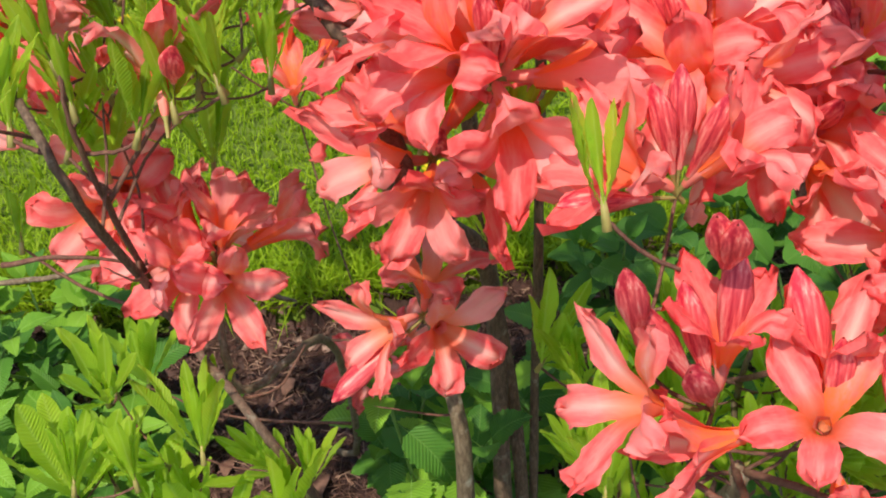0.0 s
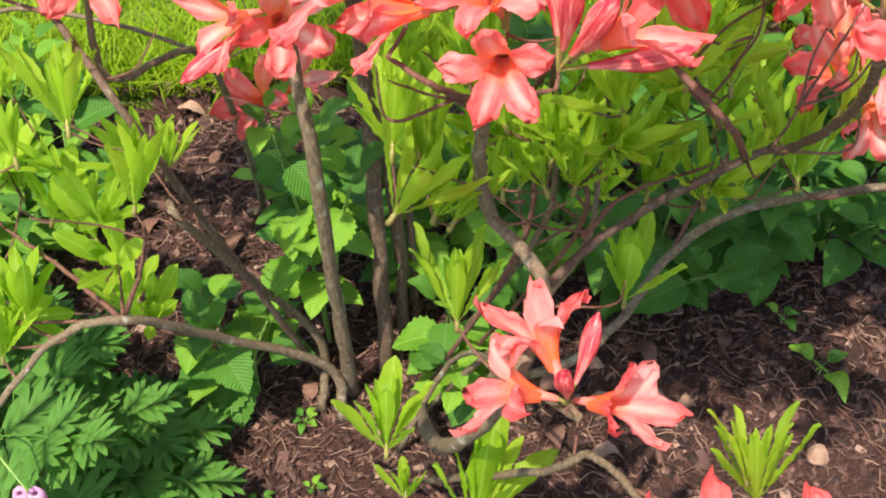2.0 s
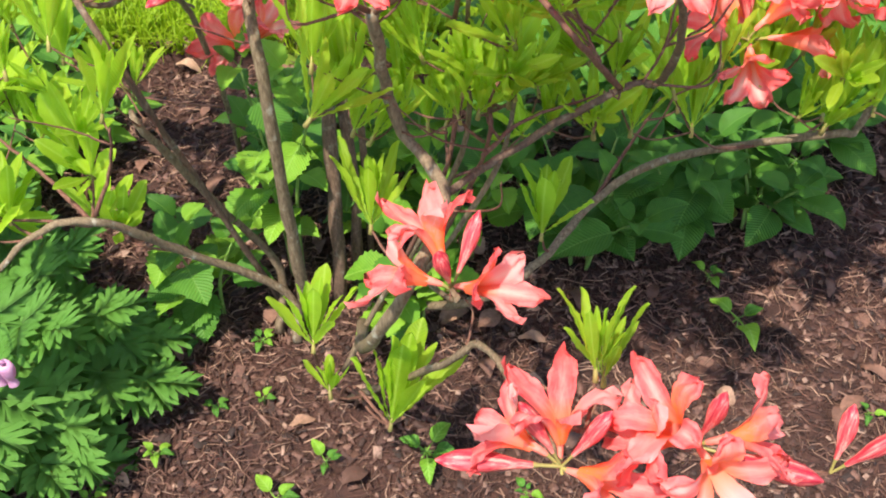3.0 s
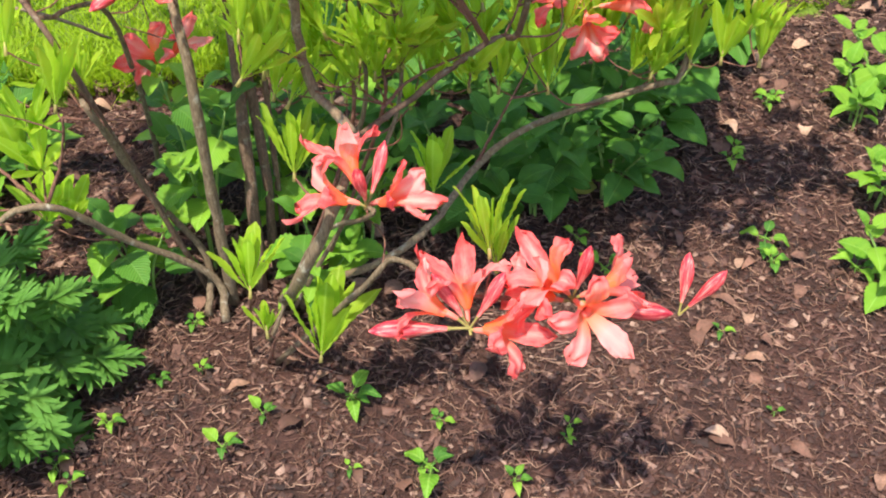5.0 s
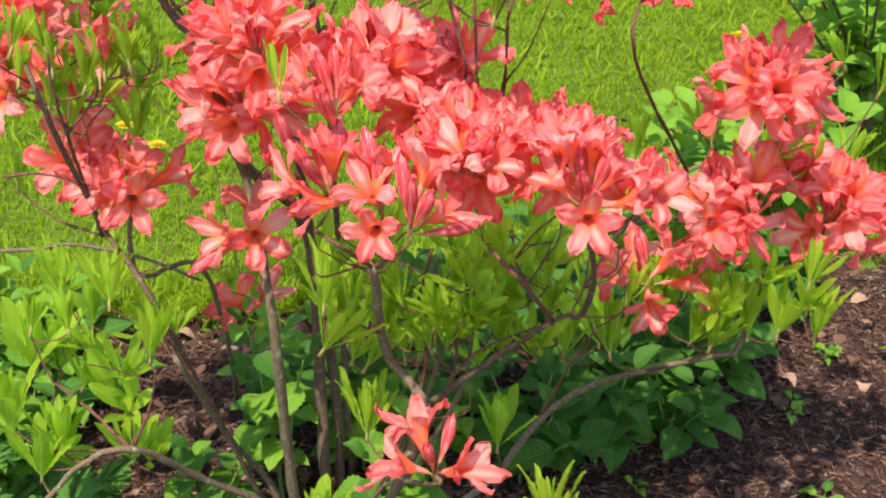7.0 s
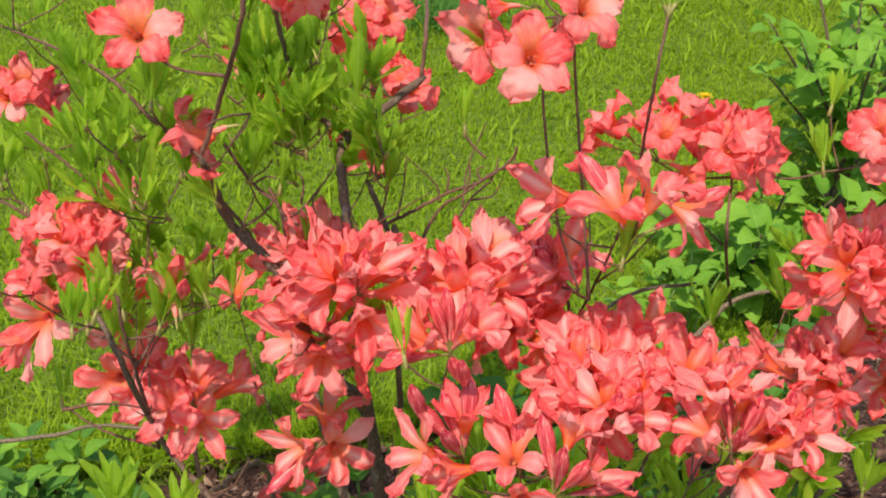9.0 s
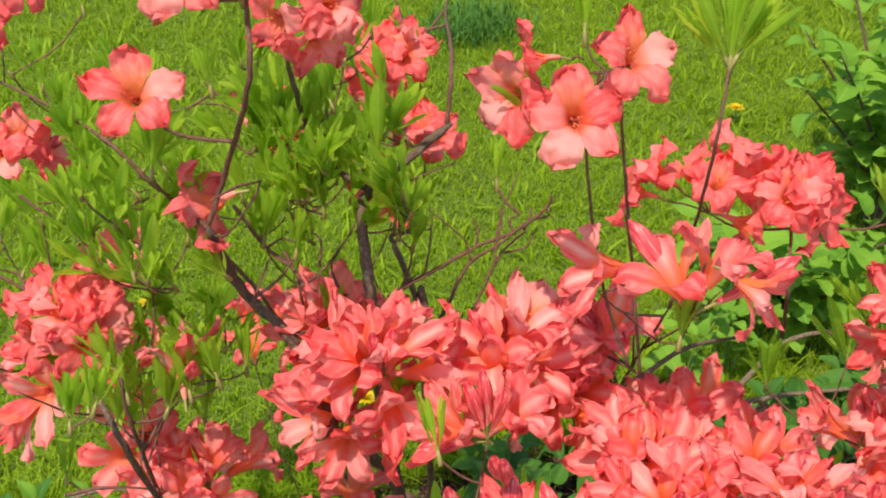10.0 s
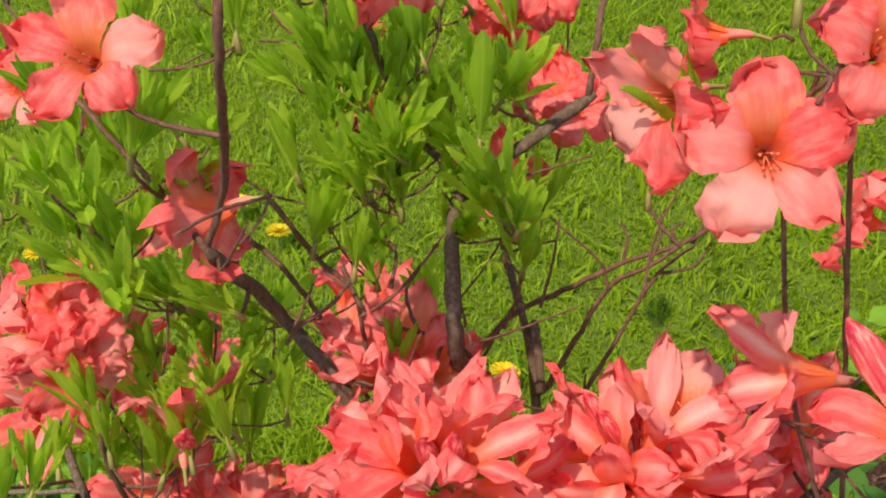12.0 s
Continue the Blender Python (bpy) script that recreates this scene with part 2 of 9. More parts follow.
def tube(path, r0, r1, sides=7, knots=0.0, rng=None):
    """A tapered round limb along a path: vertices and faces."""
    verts, faces = [], []
    up = Vector((0.3, 0.2, 0.9))
    n = len(path)
    for k, c in enumerate(path):
        t = (path[min(k + 1, n - 1)] - path[max(k - 1, 0)]).normalized()
        side = t.cross(up)
        if side.length < 1e-4:
            side = t.cross(Vector((1, 0, 0)))
        side.normalize()
        up = side.cross(t)
        r = (r0 + (r1 - r0) * k / (n - 1)) * (0.55 if k == n - 1 else 1.0)
        if rng:
            r *= 1 + knots * rng.uniform(-1, 1)
        for j in range(sides):
            a = 2 * math.pi * j / sides
            verts.append(c + (side * math.cos(a) + up * math.sin(a)) * r)
    for k in range(n - 1):
        for j in range(sides):
            a, b = k * sides + j, k * sides + (j + 1) % sides
            faces.append((a, b, b + sides, a + sides))
    faces.append(tuple(range(sides))[::-1])
    faces.append(tuple(range((n - 1) * sides, n * sides)))
    return verts, faces


def blade(length, width, rows, cols, shape, curve, fold, ruffle=0.0, phase=0.0):
    """A leaf along +x: shape(s) the half width, curve(s) the lift; fold the keel; ruffle the wave of its edge."""
    verts, faces = [], []
    for k in range(rows + 1):
        s = k / rows
        for j in range(cols + 1):
            u = 2 * j / cols - 1
            w = width * shape(s)
            z = curve(s) + fold * abs(u) * w + ruffle * abs(u) ** 2 * math.sin(9 * s + 2.6 * u + phase) * s
            verts.append((s * length, u * w, z))
    for k in range(rows):
        for j in range(cols):
            a = k * (cols + 1) + j
            faces.append((a, a + 1, a + cols + 2, a + cols + 1))
    return verts, faces


# ---- azalea pieces ----
rnd = random.Random(11)


def petal_mesh(name, mat, seed, half, flat):
    """One lobe of the corolla: a fifth of the funnel, then a free lobe that spreads outwards, with a wavy rim."""
    r = random.Random(seed)
    grow, half = r.uniform(0.93, 1.06), half * r.uniform(0.93, 1.07)
    rows, cols = 18, 12
    curl, phase, twist = r.uniform(-0.004, 0.008 if flat else 0.005), r.uniform(0, 6), r.uniform(-0.30, 0.30)
    tuck = r.uniform(-1.0, 1.4)
    ruffle = 0.0044 if flat else 0.0024
    # radius and height along the lobe, from the neck of the tube to the tip
    if flat:
        run = spline([(0.0030, 0, 0.020), (0.0062, 0, 0.031), (0.0125, 0, 0.0368), (0.021, 0, 0.0390), (0.030, 0, 0.0382 - curl)], 12)
    else:
        run = spline([(0.0028, 0, 0.018), (0.0052, 0, 0.029), (0.0100, 0, 0.038), (0.0175, 0, 0.0455), (0.0265, 0, 0.0495 - 1.6 * curl)], 12)
    verts, faces = [], []
    for k in range(rows + 1):
        s = k / rows
        q = run[round(s * (len(run) - 1))]
        lobe = max(0.0, (s - 0.45) / 0.55)
        v = max(0.0, (s - 0.40) / 0.60)
        w = half * ((0.60 if flat else 0.66) + (0.40 if flat else 0.34) * math.sin(math.pi / 2 * min(1.0, v / 0.58)))
        w = min(w, q.x * 0.84) * max(0.0, 1 - (max(0.0, v - 0.55) / 0.4505) ** 2.5) ** 0.52
        for j in range(cols + 1):
            u = 2 * j / cols - 1
            arc = q.x * (1 - math.cos(u * 0.63)) * (1 - lobe)
            wave = (ruffle * math.sin(9 * s + 4.0 * u + phase) + 0.6 * ruffle * math.sin(21 * s + 6 * u + 2 * phase)) * abs(u) ** 1.1 * lobe ** 0.7 + 0.6 * ruffle * math.sin(33 * s + 3 * phase + u) * abs(u) ** 3 * lobe - 0.0022 * tuck * u ** 4 * lobe
            wave += ruffle * (0.9 * math.sin(8 * u + phase) + 0.5 * math.sin(17 * u + 3 * phase)) * lobe ** 2.5
            nick = r.uniform(-0.0017, 0.0017) * lobe ** 2 + 0.0016 * math.sin(11 * u + 4 * phase) * lobe ** 4 - 0.0010 * (1 - abs(u)) * (k == rows)
            wide = 1 + (0.07 * math.sin(16 * s + phase + u) + 0.08 * math.sin(31 * s + 2 * phase + 3 * u)) * lobe
            crease = -0.0011 * math.exp(-(u / 0.22) ** 2) * min(1.0, 2 * lobe) * (1 - 0.5 * lobe)
            verts.append((q.x * grow - arc + nick, u * w * wide, q.z + wave + twist * u * w * lobe + crease))
    for k in range(rows):
        for j in range(cols):
            a = k * (cols + 1) + j
            faces.append((a, a + 1, a + cols + 2, a + cols + 1))
    return mesh_from(name, verts, faces, mat)


PETALS = {b: [petal_mesh("petal", OPEN_PETAL if b else PETAL, 20 + k, 0.0116 if b else 0.0077, b) for k in range(8)] for b in (False, True)}
TOP_PETALS = {b: [petal_mesh("petal", OPEN_PETAL_TOP if b else PETAL_TOP, 40 + k, 0.0120 if b else 0.0084, b) for k in range(5)] for b in (False, True)}
FLOWER_LENGTH = 0.038


def corolla_mesh(seed):
    """Stalk and slim tube of a flower; its foot is at the origin, the lobes part from the tube 25 mm up z."""
    r = random.Random(seed)
    bend = r.uniform(-0.002, 0.002)
    profile = [(0.0, 0.0009), (0.007, 0.0010), (0.009, 0.0015), (0.011, 0.0019), (0.015, 0.0022), (0.019, 0.0027), (0.024, 0.0036)]
    verts, faces, sides = [], [], 10
    for z, rad in profile:
        for j in range(sides):
            a = 2 * math.pi * j / sides
            rr = rad * (1 + 0.08 * math.cos(5 * a))
            verts.append((rr * math.cos(a) + bend * math.sin(z / 0.024 * 3.14), rr * math.sin(a), z))
    for k in range(len(profile) - 1):
        for j in range(sides):
            a, b = k * sides + j, k * sides + (j + 1) % sides
            faces.append((a, b, b + sides, a + sides))
    verts.append((0, 0, 0.0160))
    faces += [(len(verts) - 1, (len(profile) - 2) * sides + j, (len(profile) - 2) * sides + (j + 1) % sides) for j in range(sides)]
    me = mesh_from("flower", verts, faces, PEDICEL, TUBE, THROAT)
    for p in me.polygons:
        p.material_index = 0 if p.index < sides * 2 else 1 if len(p.vertices) == 4 else 2
    return me


COROLLAS = [corolla_mesh(k) for k in range(3)]


def stamens_mesh(seed):
    """Five slender curved stamens that rise from the throat, with small anthers."""
    r = random.Random(seed)
    verts, faces = [], []
    for k in range(5):
        a, out, high = 2 * math.pi * k / 5 + r.uniform(-0.4, 0.4), r.uniform(0.002, 0.004), r.uniform(0.031, 0.038)
        ways = [Vector((math.cos(a) * out * f, math.sin(a) * out * f + 0.004 * f * f, z)) for f, z in ((0.15, 0.021), (0.45, 0.025), (0.8, 0.5 * (0.025 + high)), (1.0, high))]
        for v, f in (tube(spline(ways, 3), 0.00038, 0.00030, 5), tube([ways[-1], ways[-1] + Vector((0.0004, 0, 0.001)), ways[-1] + Vector((0.0003, 0.0003, 0.0022))], 0.0007, 0.0005, 6)):
            faces += [tuple(i + len(verts) for i in q) for q in f]
            verts += v
    return mesh_from("stamen_cluster", verts, faces, STAMEN)


STAMENS = [stamens_mesh(80 + k) for k in range(3)]


def bud_mesh(seed):
    """A furled bud: stalk, slim tube and a swollen twisted tip."""
    r = random.Random(seed)
    profile = [(0.0, 0.001), (0.010, 0.0011), (0.013, 0.0019), (0.020, 0.0028), (0.027, 0.0043), (0.034, 0.0060), (0.041, 0.0066), (0.048, 0.0056), (0.053, 0.0034), (0.057, 0.0006)]
    verts, faces, sides = [], [], 12
    for k, (z, rad) in enumerate(profile):
        for j in range(sides):
            a = 2 * math.pi * j / sides
            rr = rad * (1 + (0.17 * math.cos(3 * a + k * 0.35) if k > 3 else 0))
            verts.append((rr * math.cos(a) + 0.002 * math.sin(z * 40), rr * math.sin(a), z))
    for k in range(len(profile) - 1):
        for j in range(sides):
            a, b = k * sides + j, k * sides + (j + 1) % sides
            faces.append((a, b, b + sides, a + sides))
    me = mesh_from("flower_bud", verts, faces, PEDICEL, BUD)
    for p in me.polygons:
        p.material_index = 0 if p.index < sides * 2 else 1
    return me


BUDS = [bud_mesh(k) for k in range(2)]


def leaf_mesh(seed, mat=None, length=0.055, width=0.0066, name="leaf", keel=0.34):
    r = random.Random(seed)
    up, tip = r.uniform(-0.004, 0.002), r.uniform(-0.004, 0.006)
    swell = lambda q: q * q * (3 - 2 * q)
    shape = lambda s: (0.13 + 0.87 * swell(min(1.0, s / 0.62))) * max(0.0, 1 - (max(0.0, s - 0.60) / 0.402) ** 2.3) ** 0.62 * (1 + 0.05 * math.sin(31 * s + up * 900))
    curve = lambda s: up * math.sin(math.pi * s) - tip * s * s + 0.0005 * math.sin(43 * s)
    v, f = blade(length, width, 16, 4, shape, curve, keel, 0.0016, r.uniform(0, 6))
    return mesh_from(name, v, f, mat or YOUNG_LEAF)


LEAVES = [leaf_mesh(60 + k) for k in range(5)]
FOLDED_LEAVES = [leaf_mesh(70 + k, width=0.0068, keel=0.42) for k in range(5)]
v0, f0 = tube([Vector((0, 0, -0.004)), Vector((0, 0, 0.003)), Vector((0, 0, 0.010))], 0.0020, 0.0010, 6)
SHOOT = mesh_from("leaf_whorl", v0, f0, PEDICEL)


def flower(bush, node, off, spin, size=1.0, broad=False):
    """A five-petalled flower on its stalk; off is the way from the truss's node to the mouth of the tube."""
    off, node = Vector(off), Vector(node)
    d = off.normalized()
    broad = broad or node.z > 0.78 or (node.z > 0.60 and node.y > -0.32)
    size *= rnd.uniform(0.92, 1.06) * (0.92 if broad else 1.13 if node.z < 0.345 else 0.88 if node.y < -0.42 else 1.13)
    foot = node + off - d * FLOWER_LENGTH * size
    if off.length > FLOWER_LENGTH * size + 0.006:
        stem(bush, 0.0011, 0.0011, node, (node + foot) / 2 + Vector((0, 0, 0.002)), foot)
    # the blotched petal stands uppermost
    side = Vector((0.05, 0.1, 1)) - d * d.dot(Vector((0.05, 0.1, 1)))
    side = (side.normalized() if side.length > 0.05 else d.orthogonal())
    turn = Matrix((side, d.cross(side), d)).transposed().to_4x4() @ Matrix.Rotation(radians(spin), 4, 'Z')
    m = Matrix.Translation(foot - bush.location) @ turn @ Matrix.Scale(size, 4)
    ob = child("flower", rnd.choice(COROLLAS), bush, m)
    lean = rnd.uniform(-8, 9) if broad else rnd.uniform(-8, 14)
    if broad:
        child("stamen_cluster", STAMENS[len(bush.children) % 3], ob, Matrix.Rotation(radians(7 * spin), 4, 'Z'))
    neck = Matrix.Translation((0, 0, 0.020))
    for k in range(5):
        me = rnd.choice((TOP_PETALS if k == 0 else PETALS)[broad])
        pm = neck @ Matrix.Rotation(2 * math.pi * k / 5 + rnd.uniform(-0.09, 0.09), 4, 'Z') @ Matrix.Rotation(radians(lean + rnd.uniform(-7, 7)), 4, 'Y') @ neck.inverted()
        child("petal", me, ob, pm @ Matrix.Diagonal((rnd.uniform(0.93, 1.07), rnd.uniform(0.92, 1.08), 1, 1)))
    return ob


def bud(bush, node, off, spin):
    off = Vector(off)
    s = min(max(off.length / 0.057, 0.85), 1.3)
    m = Matrix.Translation(Vector(node) - bush.location) @ axis_frame(off, spin) @ Matrix.Diagonal((s * 0.88, s * 0.88, s * 1.08, 1))
    return child("flower_bud", rnd.choice(BUDS), bush, m, "closed crimson bud")


def whorl(bush, node, axis, length, count, slim=None):
    """A rosette of young leaves at a shoot's tip."""
    ob = child("leaf_whorl", SHOOT, bush, Matrix.Translation(Vector(node) - bush.location) @ axis_frame(axis, rnd.uniform(0, 360)), "rosette of bright young leaves")
    high = node[2] > 0.55
    count = min(count, 9 if high else 10)
    slim = slim or (0.72 if high else 0.70 if node[2] > 0.25 else 1.12)
    for k in range(count):
        inner = k >= count * 0.6
        tilt = rnd.uniform(74, 89) if inner else rnd.uniform(*((62, 86) if high else (52, 80) if node[2] > 0.25 else (44, 72)))
        s = (1.12 if high else 1.0) * length / 0.055 * (rnd.uniform(0.6, 0.9) if inner else rnd.uniform(0.8, 1.12))
        lm = Matrix.Rotation(k * 2.4 + rnd.uniform(-0.3, 0.3), 4, 'Z') @ Matrix.Translation((0.0012, 0, 0.004 + 0.004 * inner + (0.12 * length * k / count if high else 0))) @ Matrix.Rotation(radians(-tilt), 4, 'Y') @ Matrix.Rotation(radians(rnd.uniform(-25, 25)), 4, 'X')
        child("leaf", rnd.choice(FOLDED_LEAVES if high else LEAVES), ob, lm @ Matrix.Diagonal((s, s * slim * rnd.uniform(0.85, 1.15), s, 1)))
    return ob


def stem(bush, r0, r1, *points):
    """A woody stem or twig through the given points."""
    r0, r1 = (0.56 * r0, 0.58 * r1) if r0 > 0.0032 else (0.68 * r0, 0.62 * r1)
    path = spline(points, 7)
    wob = [p + Vector((rnd.uniform(-1, 1), rnd.uniform(-1, 1), rnd.uniform(-1, 1))) * min(r0, 0.004) * 0.25 for p in path[1:-1]]
    v, f = tube([path[0]] + wob + [path[-1]], r0, r1, 8 if r0 > 0.004 else 6, 0.10, rnd)
    me = mesh_from("stem" if r0 > 0.0023 else "twig", [q - bush.location for q in v], f, TWIG if r0 <= 0.0023 else PALE_BARK if sum(q.z for q in path) < 0.34 * len(path) else BARK)
    return child(me.name.split(".")[0], me, bush)


# ---- ground ----
def bed_edge(x):
    """Where the mulched bed ends and the lawn begins."""
    return 0.09 + 0.28 * max(0.0, min(x, 1.6) - 0.15) ** 1.15 + 0.03 * math.sin(5 * x) + 0.10 * max(0.0, -x - 0.5)


def relief(x, y):
    d = y - bed_edge(x)
    n = 0.012 * noise.noise((x * 3, y * 3, 0)) + 0.006 * noise.noise((x * 11, y * 11, 3)) + 0.003 * noise.noise((x * 40, y * 40, 5))
    n *= max(0.0, 1 - max(0.0, abs(x) - 1.4)) * max(0.0, 1 - max(0.0, abs(y) - 1.0))
    return n - 0.012 if d < 0 else 0.4 * n + 0.006


def sheet(name, xs, ys, keep, mat, lift=0.0):
    verts = [(x, y, relief(x, y) + lift) for y in ys for x in xs]
    nx = len(xs)
    faces = []
    for j in range(len(ys) - 1):
        for i in range(nx - 1):
            if keep((xs[i] + xs[i + 1]) / 2, (ys[j] + ys[j + 1]) / 2):
                a = j * nx + i
                faces.append((a, a + 1, a + nx + 1, a + nx))
    return new(name, mesh_from(name, verts, faces, mat))


def spread(lo, hi, near_lo, near_hi, step, far):
    """Fine steps in the near stretch, widening ones out to the horizon."""
    out = list(np.arange(near_lo, near_hi + 1e-6, step))
    for way, end, edge in ((-1, lo, near_lo), (1, hi, near_hi)):
        p, s = edge, step
        while abs(p) < abs(end):
            s *= far
            p += way * s
            out.append(p)
    return sorted(out)


XS, YS = spread(-300, 300, -1.6, 2.0, 0.02, 1.35), spread(-300, 300, -1.4, 2.4, 0.02, 1.35)
ground = tagged(sheet("ground", XS, YS, lambda x, y: True, TURF), "green turf ground reaching to the horizon", "ground", kind="structure")
BX, BY = [x for x in spread(-5, 5, -1.1, 1.5, 0.016, 1.12) if abs(x) < 4.6], [y for y in spread(-3, 3, -1.0, 0.8, 0.016, 1.12) if -1.9 < y < 1.7]


def in_bed(x, y):
    """Inside the bed's wavering outline, rounded off at both far ends."""
    front = -1.25 - 0.12 * math.sin(1.7 * x + 0.6) - 0.05 * noise.noise((x * 4, 2, 1))
    ends = 1.0 - max(0.0, abs(x - 0.2) - 2.6) ** 2 / 1.6
    return front * ends < y < bed_edge(x) * max(0.0, ends) + 0.012 * noise.noise((x * 20, y * 20, 9)) - 0.2 * (1 - ends) and ends > 0


bed = tagged(sheet("mulch_bed", BX, BY, in_bed, MULCH, 0.006),
             "brown bark mulch of the planting bed", "mulch bed", kind="structure")


def scatter(name, label, category, mat, pieces):
    """Many small loose pieces as one mesh. pieces yields (verts, faces)."""
    verts, faces = [], []
    for v, f in pieces:
        faces += [tuple(i + len(verts) for i in q) for q in f]
        verts += v
    return tagged(new(name, mesh_from(name, verts, faces, mat)), label, category, kind="stuff")


def litter(count, seed, make, region):
    r = random.Random(seed)
    for _ in range(count):
        x, y = region(r)
        if y > bed_edge(x) + 0.02:
            continue
        m = Matrix.Translation((x, y, relief(x, y) + 0.009)) @ Euler((r.gauss(0, 0.25), r.gauss(0, 0.25), r.uniform(0, 6.283))).to_matrix().to_4x4()
        v, f = make(r)
        yield [m @ Vector(q) for q in v], f


def near_bed(r):
    return r.uniform(-0.75, 1.05), r.uniform(-0.75, 0.5)


def chip_piece(r):
    big = 1.9 if r.random() < 0.12 else 1.0
    a, b, h = big * r.uniform(0.0012, 0.0055), big * r.uniform(0.0007, 0.0028), r.uniform(0.0006, 0.0018)
    j = lambda: r.uniform(0.7, 1.2)
    v = [(-a * j(), -b * j(), 0), (a * j(), -b * j(), 0), (a * j(), b * j(), 0), (-a * j(), b * j(), 0),
         (-a * .8, -b * .8, h), (a * .8, -b * .8, h), (a * .8, b * .8, h * j()), (-a * .8, b * .8, h)]
    return v, [(0, 1, 5, 4), (1, 2, 6, 5), (2, 3, 7, 6), (3, 0, 4, 7), (4, 5, 6, 7)]


def needle_piece(r):
    ln, w, bow = r.uniform(0.004, 0.015), r.uniform(0.0003, 0.0006), r.uniform(-0.004, 0.004)
    v = [(-ln, bow, 0), (-ln, bow + w, 0.001), (0, -bow, 0.002), (0, w * 1.5 - bow, 0.003), (ln, bow, 0), (ln, bow + w, 0.001)]
    return v, [(0, 2, 3, 1), (2, 4, 5, 3)]


def dead_leaf_piece(r):
    ln, w = r.uniform(0.008, 0.018), r.uniform(0.005, 0.010)
    curl = r.uniform(0.1, 0.6)
    return blade(ln * 2, w, 5, 3, lambda s: math.sin(math.pi * (0.05 + 0.95 * s)) ** 0.8 + 0.02, lambda s: curl * 0.02 * math.sin(3 * s), curl, 0.003, r.uniform(0, 6))


scatter("bark_chips", "loose brown bark chips on the bed", "bark chips", CHIP, litter(36000, 1, chip_piece, near_bed))
scatter("pine_needles", "dry tan pine needles on the bed", "pine needles", NEEDLE, litter(60000, 2, needle_piece, near_bed))
scatter("dead_leaves", "curled dry brown leaves on the bed", "dead leaves", DEAD_LEAF, litter(420, 3, dead_leaf_piece, near_bed))


def grass_mesh(seed, count, region, tall, wide, mat):
    """Upright bent blades, each three quads to a point, as one mesh."""
    g = np.random.RandomState(seed)
    xy = region(g, count)
    n = len(xy)
    base = np.c_[xy, [relief(float(a), float(b)) for a, b in xy]]
    az, lean = g.uniform(0, 6.283, n), np.abs(g.normal(0.45, 0.35, n))
    clump = np.sin(17 * xy[:, 0] + 2.1 * np.sin(13 * xy[:, 1])) * np.sin(15 * xy[:, 1] + 1.7 * np.sin(19 * xy[:, 0])) + 0.6 * np.sin(47 * xy[:, 0] + 31 * xy[:, 1]) * np.sin(39 * xy[:, 1] - 23 * xy[:, 0])
    h, w = tall * g.uniform(0.45, 1.3, n) * (1 + 0.2 * clump), wide * g.uniform(0.6, 1.3, n)
    d = np.c_[np.cos(az), np.sin(az), np.zeros(n)]
    s = np.c_[-np.sin(az), np.cos(az), np.zeros(n)]
    rows = []
    for t, ww in ((0.0, 0.8), (0.4, 1.0), (0.75, 0.7), (1.0, 0.05)):
        c = base + d * (h * lean * t * t * 1.3)[:, None] + np.array([0, 0, 1.0]) * (h * t * (1 - 0.25 * lean * t))[:, None]
        rows += [c - s * (w * ww / 2)[:, None], c + s * (w * ww / 2)[:, None]]
    verts = np.stack(rows, 1).reshape(-1, 3)
    quad = np.array([[0, 1, 3, 2], [2, 3, 5, 4], [4, 5, 7, 6]])
    faces = (np.arange(n)[:, None, None] * 8 + quad[None]).reshape(-1, 4)
    me = bpy.data.meshes.new("grass")
    me.vertices.add(len(verts))
    me.vertices.foreach_set("co", verts.astype(np.float32).ravel())
    me.loops.add(faces.size)
    me.loops.foreach_set("vertex_index", faces.astype(np.int32).ravel())
    me.polygons.add(len(faces))
    me.polygons.foreach_set("loop_start", np.arange(0, faces.size, 4, dtype=np.int32))
    me.materials.append(mat)
    me.update(calc_edges=True)
    return me


def lawn_region(x0, x1, y1):
    def pick(g, count):
        x = g.uniform(x0, x1, count) + g.normal(0, 0.19 * (x1 - x0), count) * (g.uniform(0, 1, count) < 0.5)
        lo = np.array([bed_edge(float(a)) for a in x])
        return np.c_[x, lo + np.abs(g.uniform(0, 1, count) + g.normal(0, 0.15, count) * (g.uniform(0, 1, count) < 0.5)) * (y1 - lo)]
    return pick


tagged(new("grass", grass_mesh(5, 250000, lawn_region(-1.2, 1.5, 1.8), 0.0120, 0.0019, GRASS)), "fresh green lawn grass", "grass", kind="stuff")
tagged(new("grass", grass_mesh(6, 60000, lawn_region(-3, 4, 5), 0.03, 0.005, GRASS)), "fresh green lawn grass further off", "grass", kind="stuff")


def edge_region(g, count):
    x = g.uniform(-1.0, 0.6, count)
    return np.c_[x, np.array([bed_edge(float(a)) for a in x]) + np.abs(g.normal(0.02, 0.05, count))]


tagged(new("grass", grass_mesh(7, 7000, edge_region, 0.045, 0.0022, GRASS)), "longer unmown grass along the bed edge", "grass", kind="stuff")

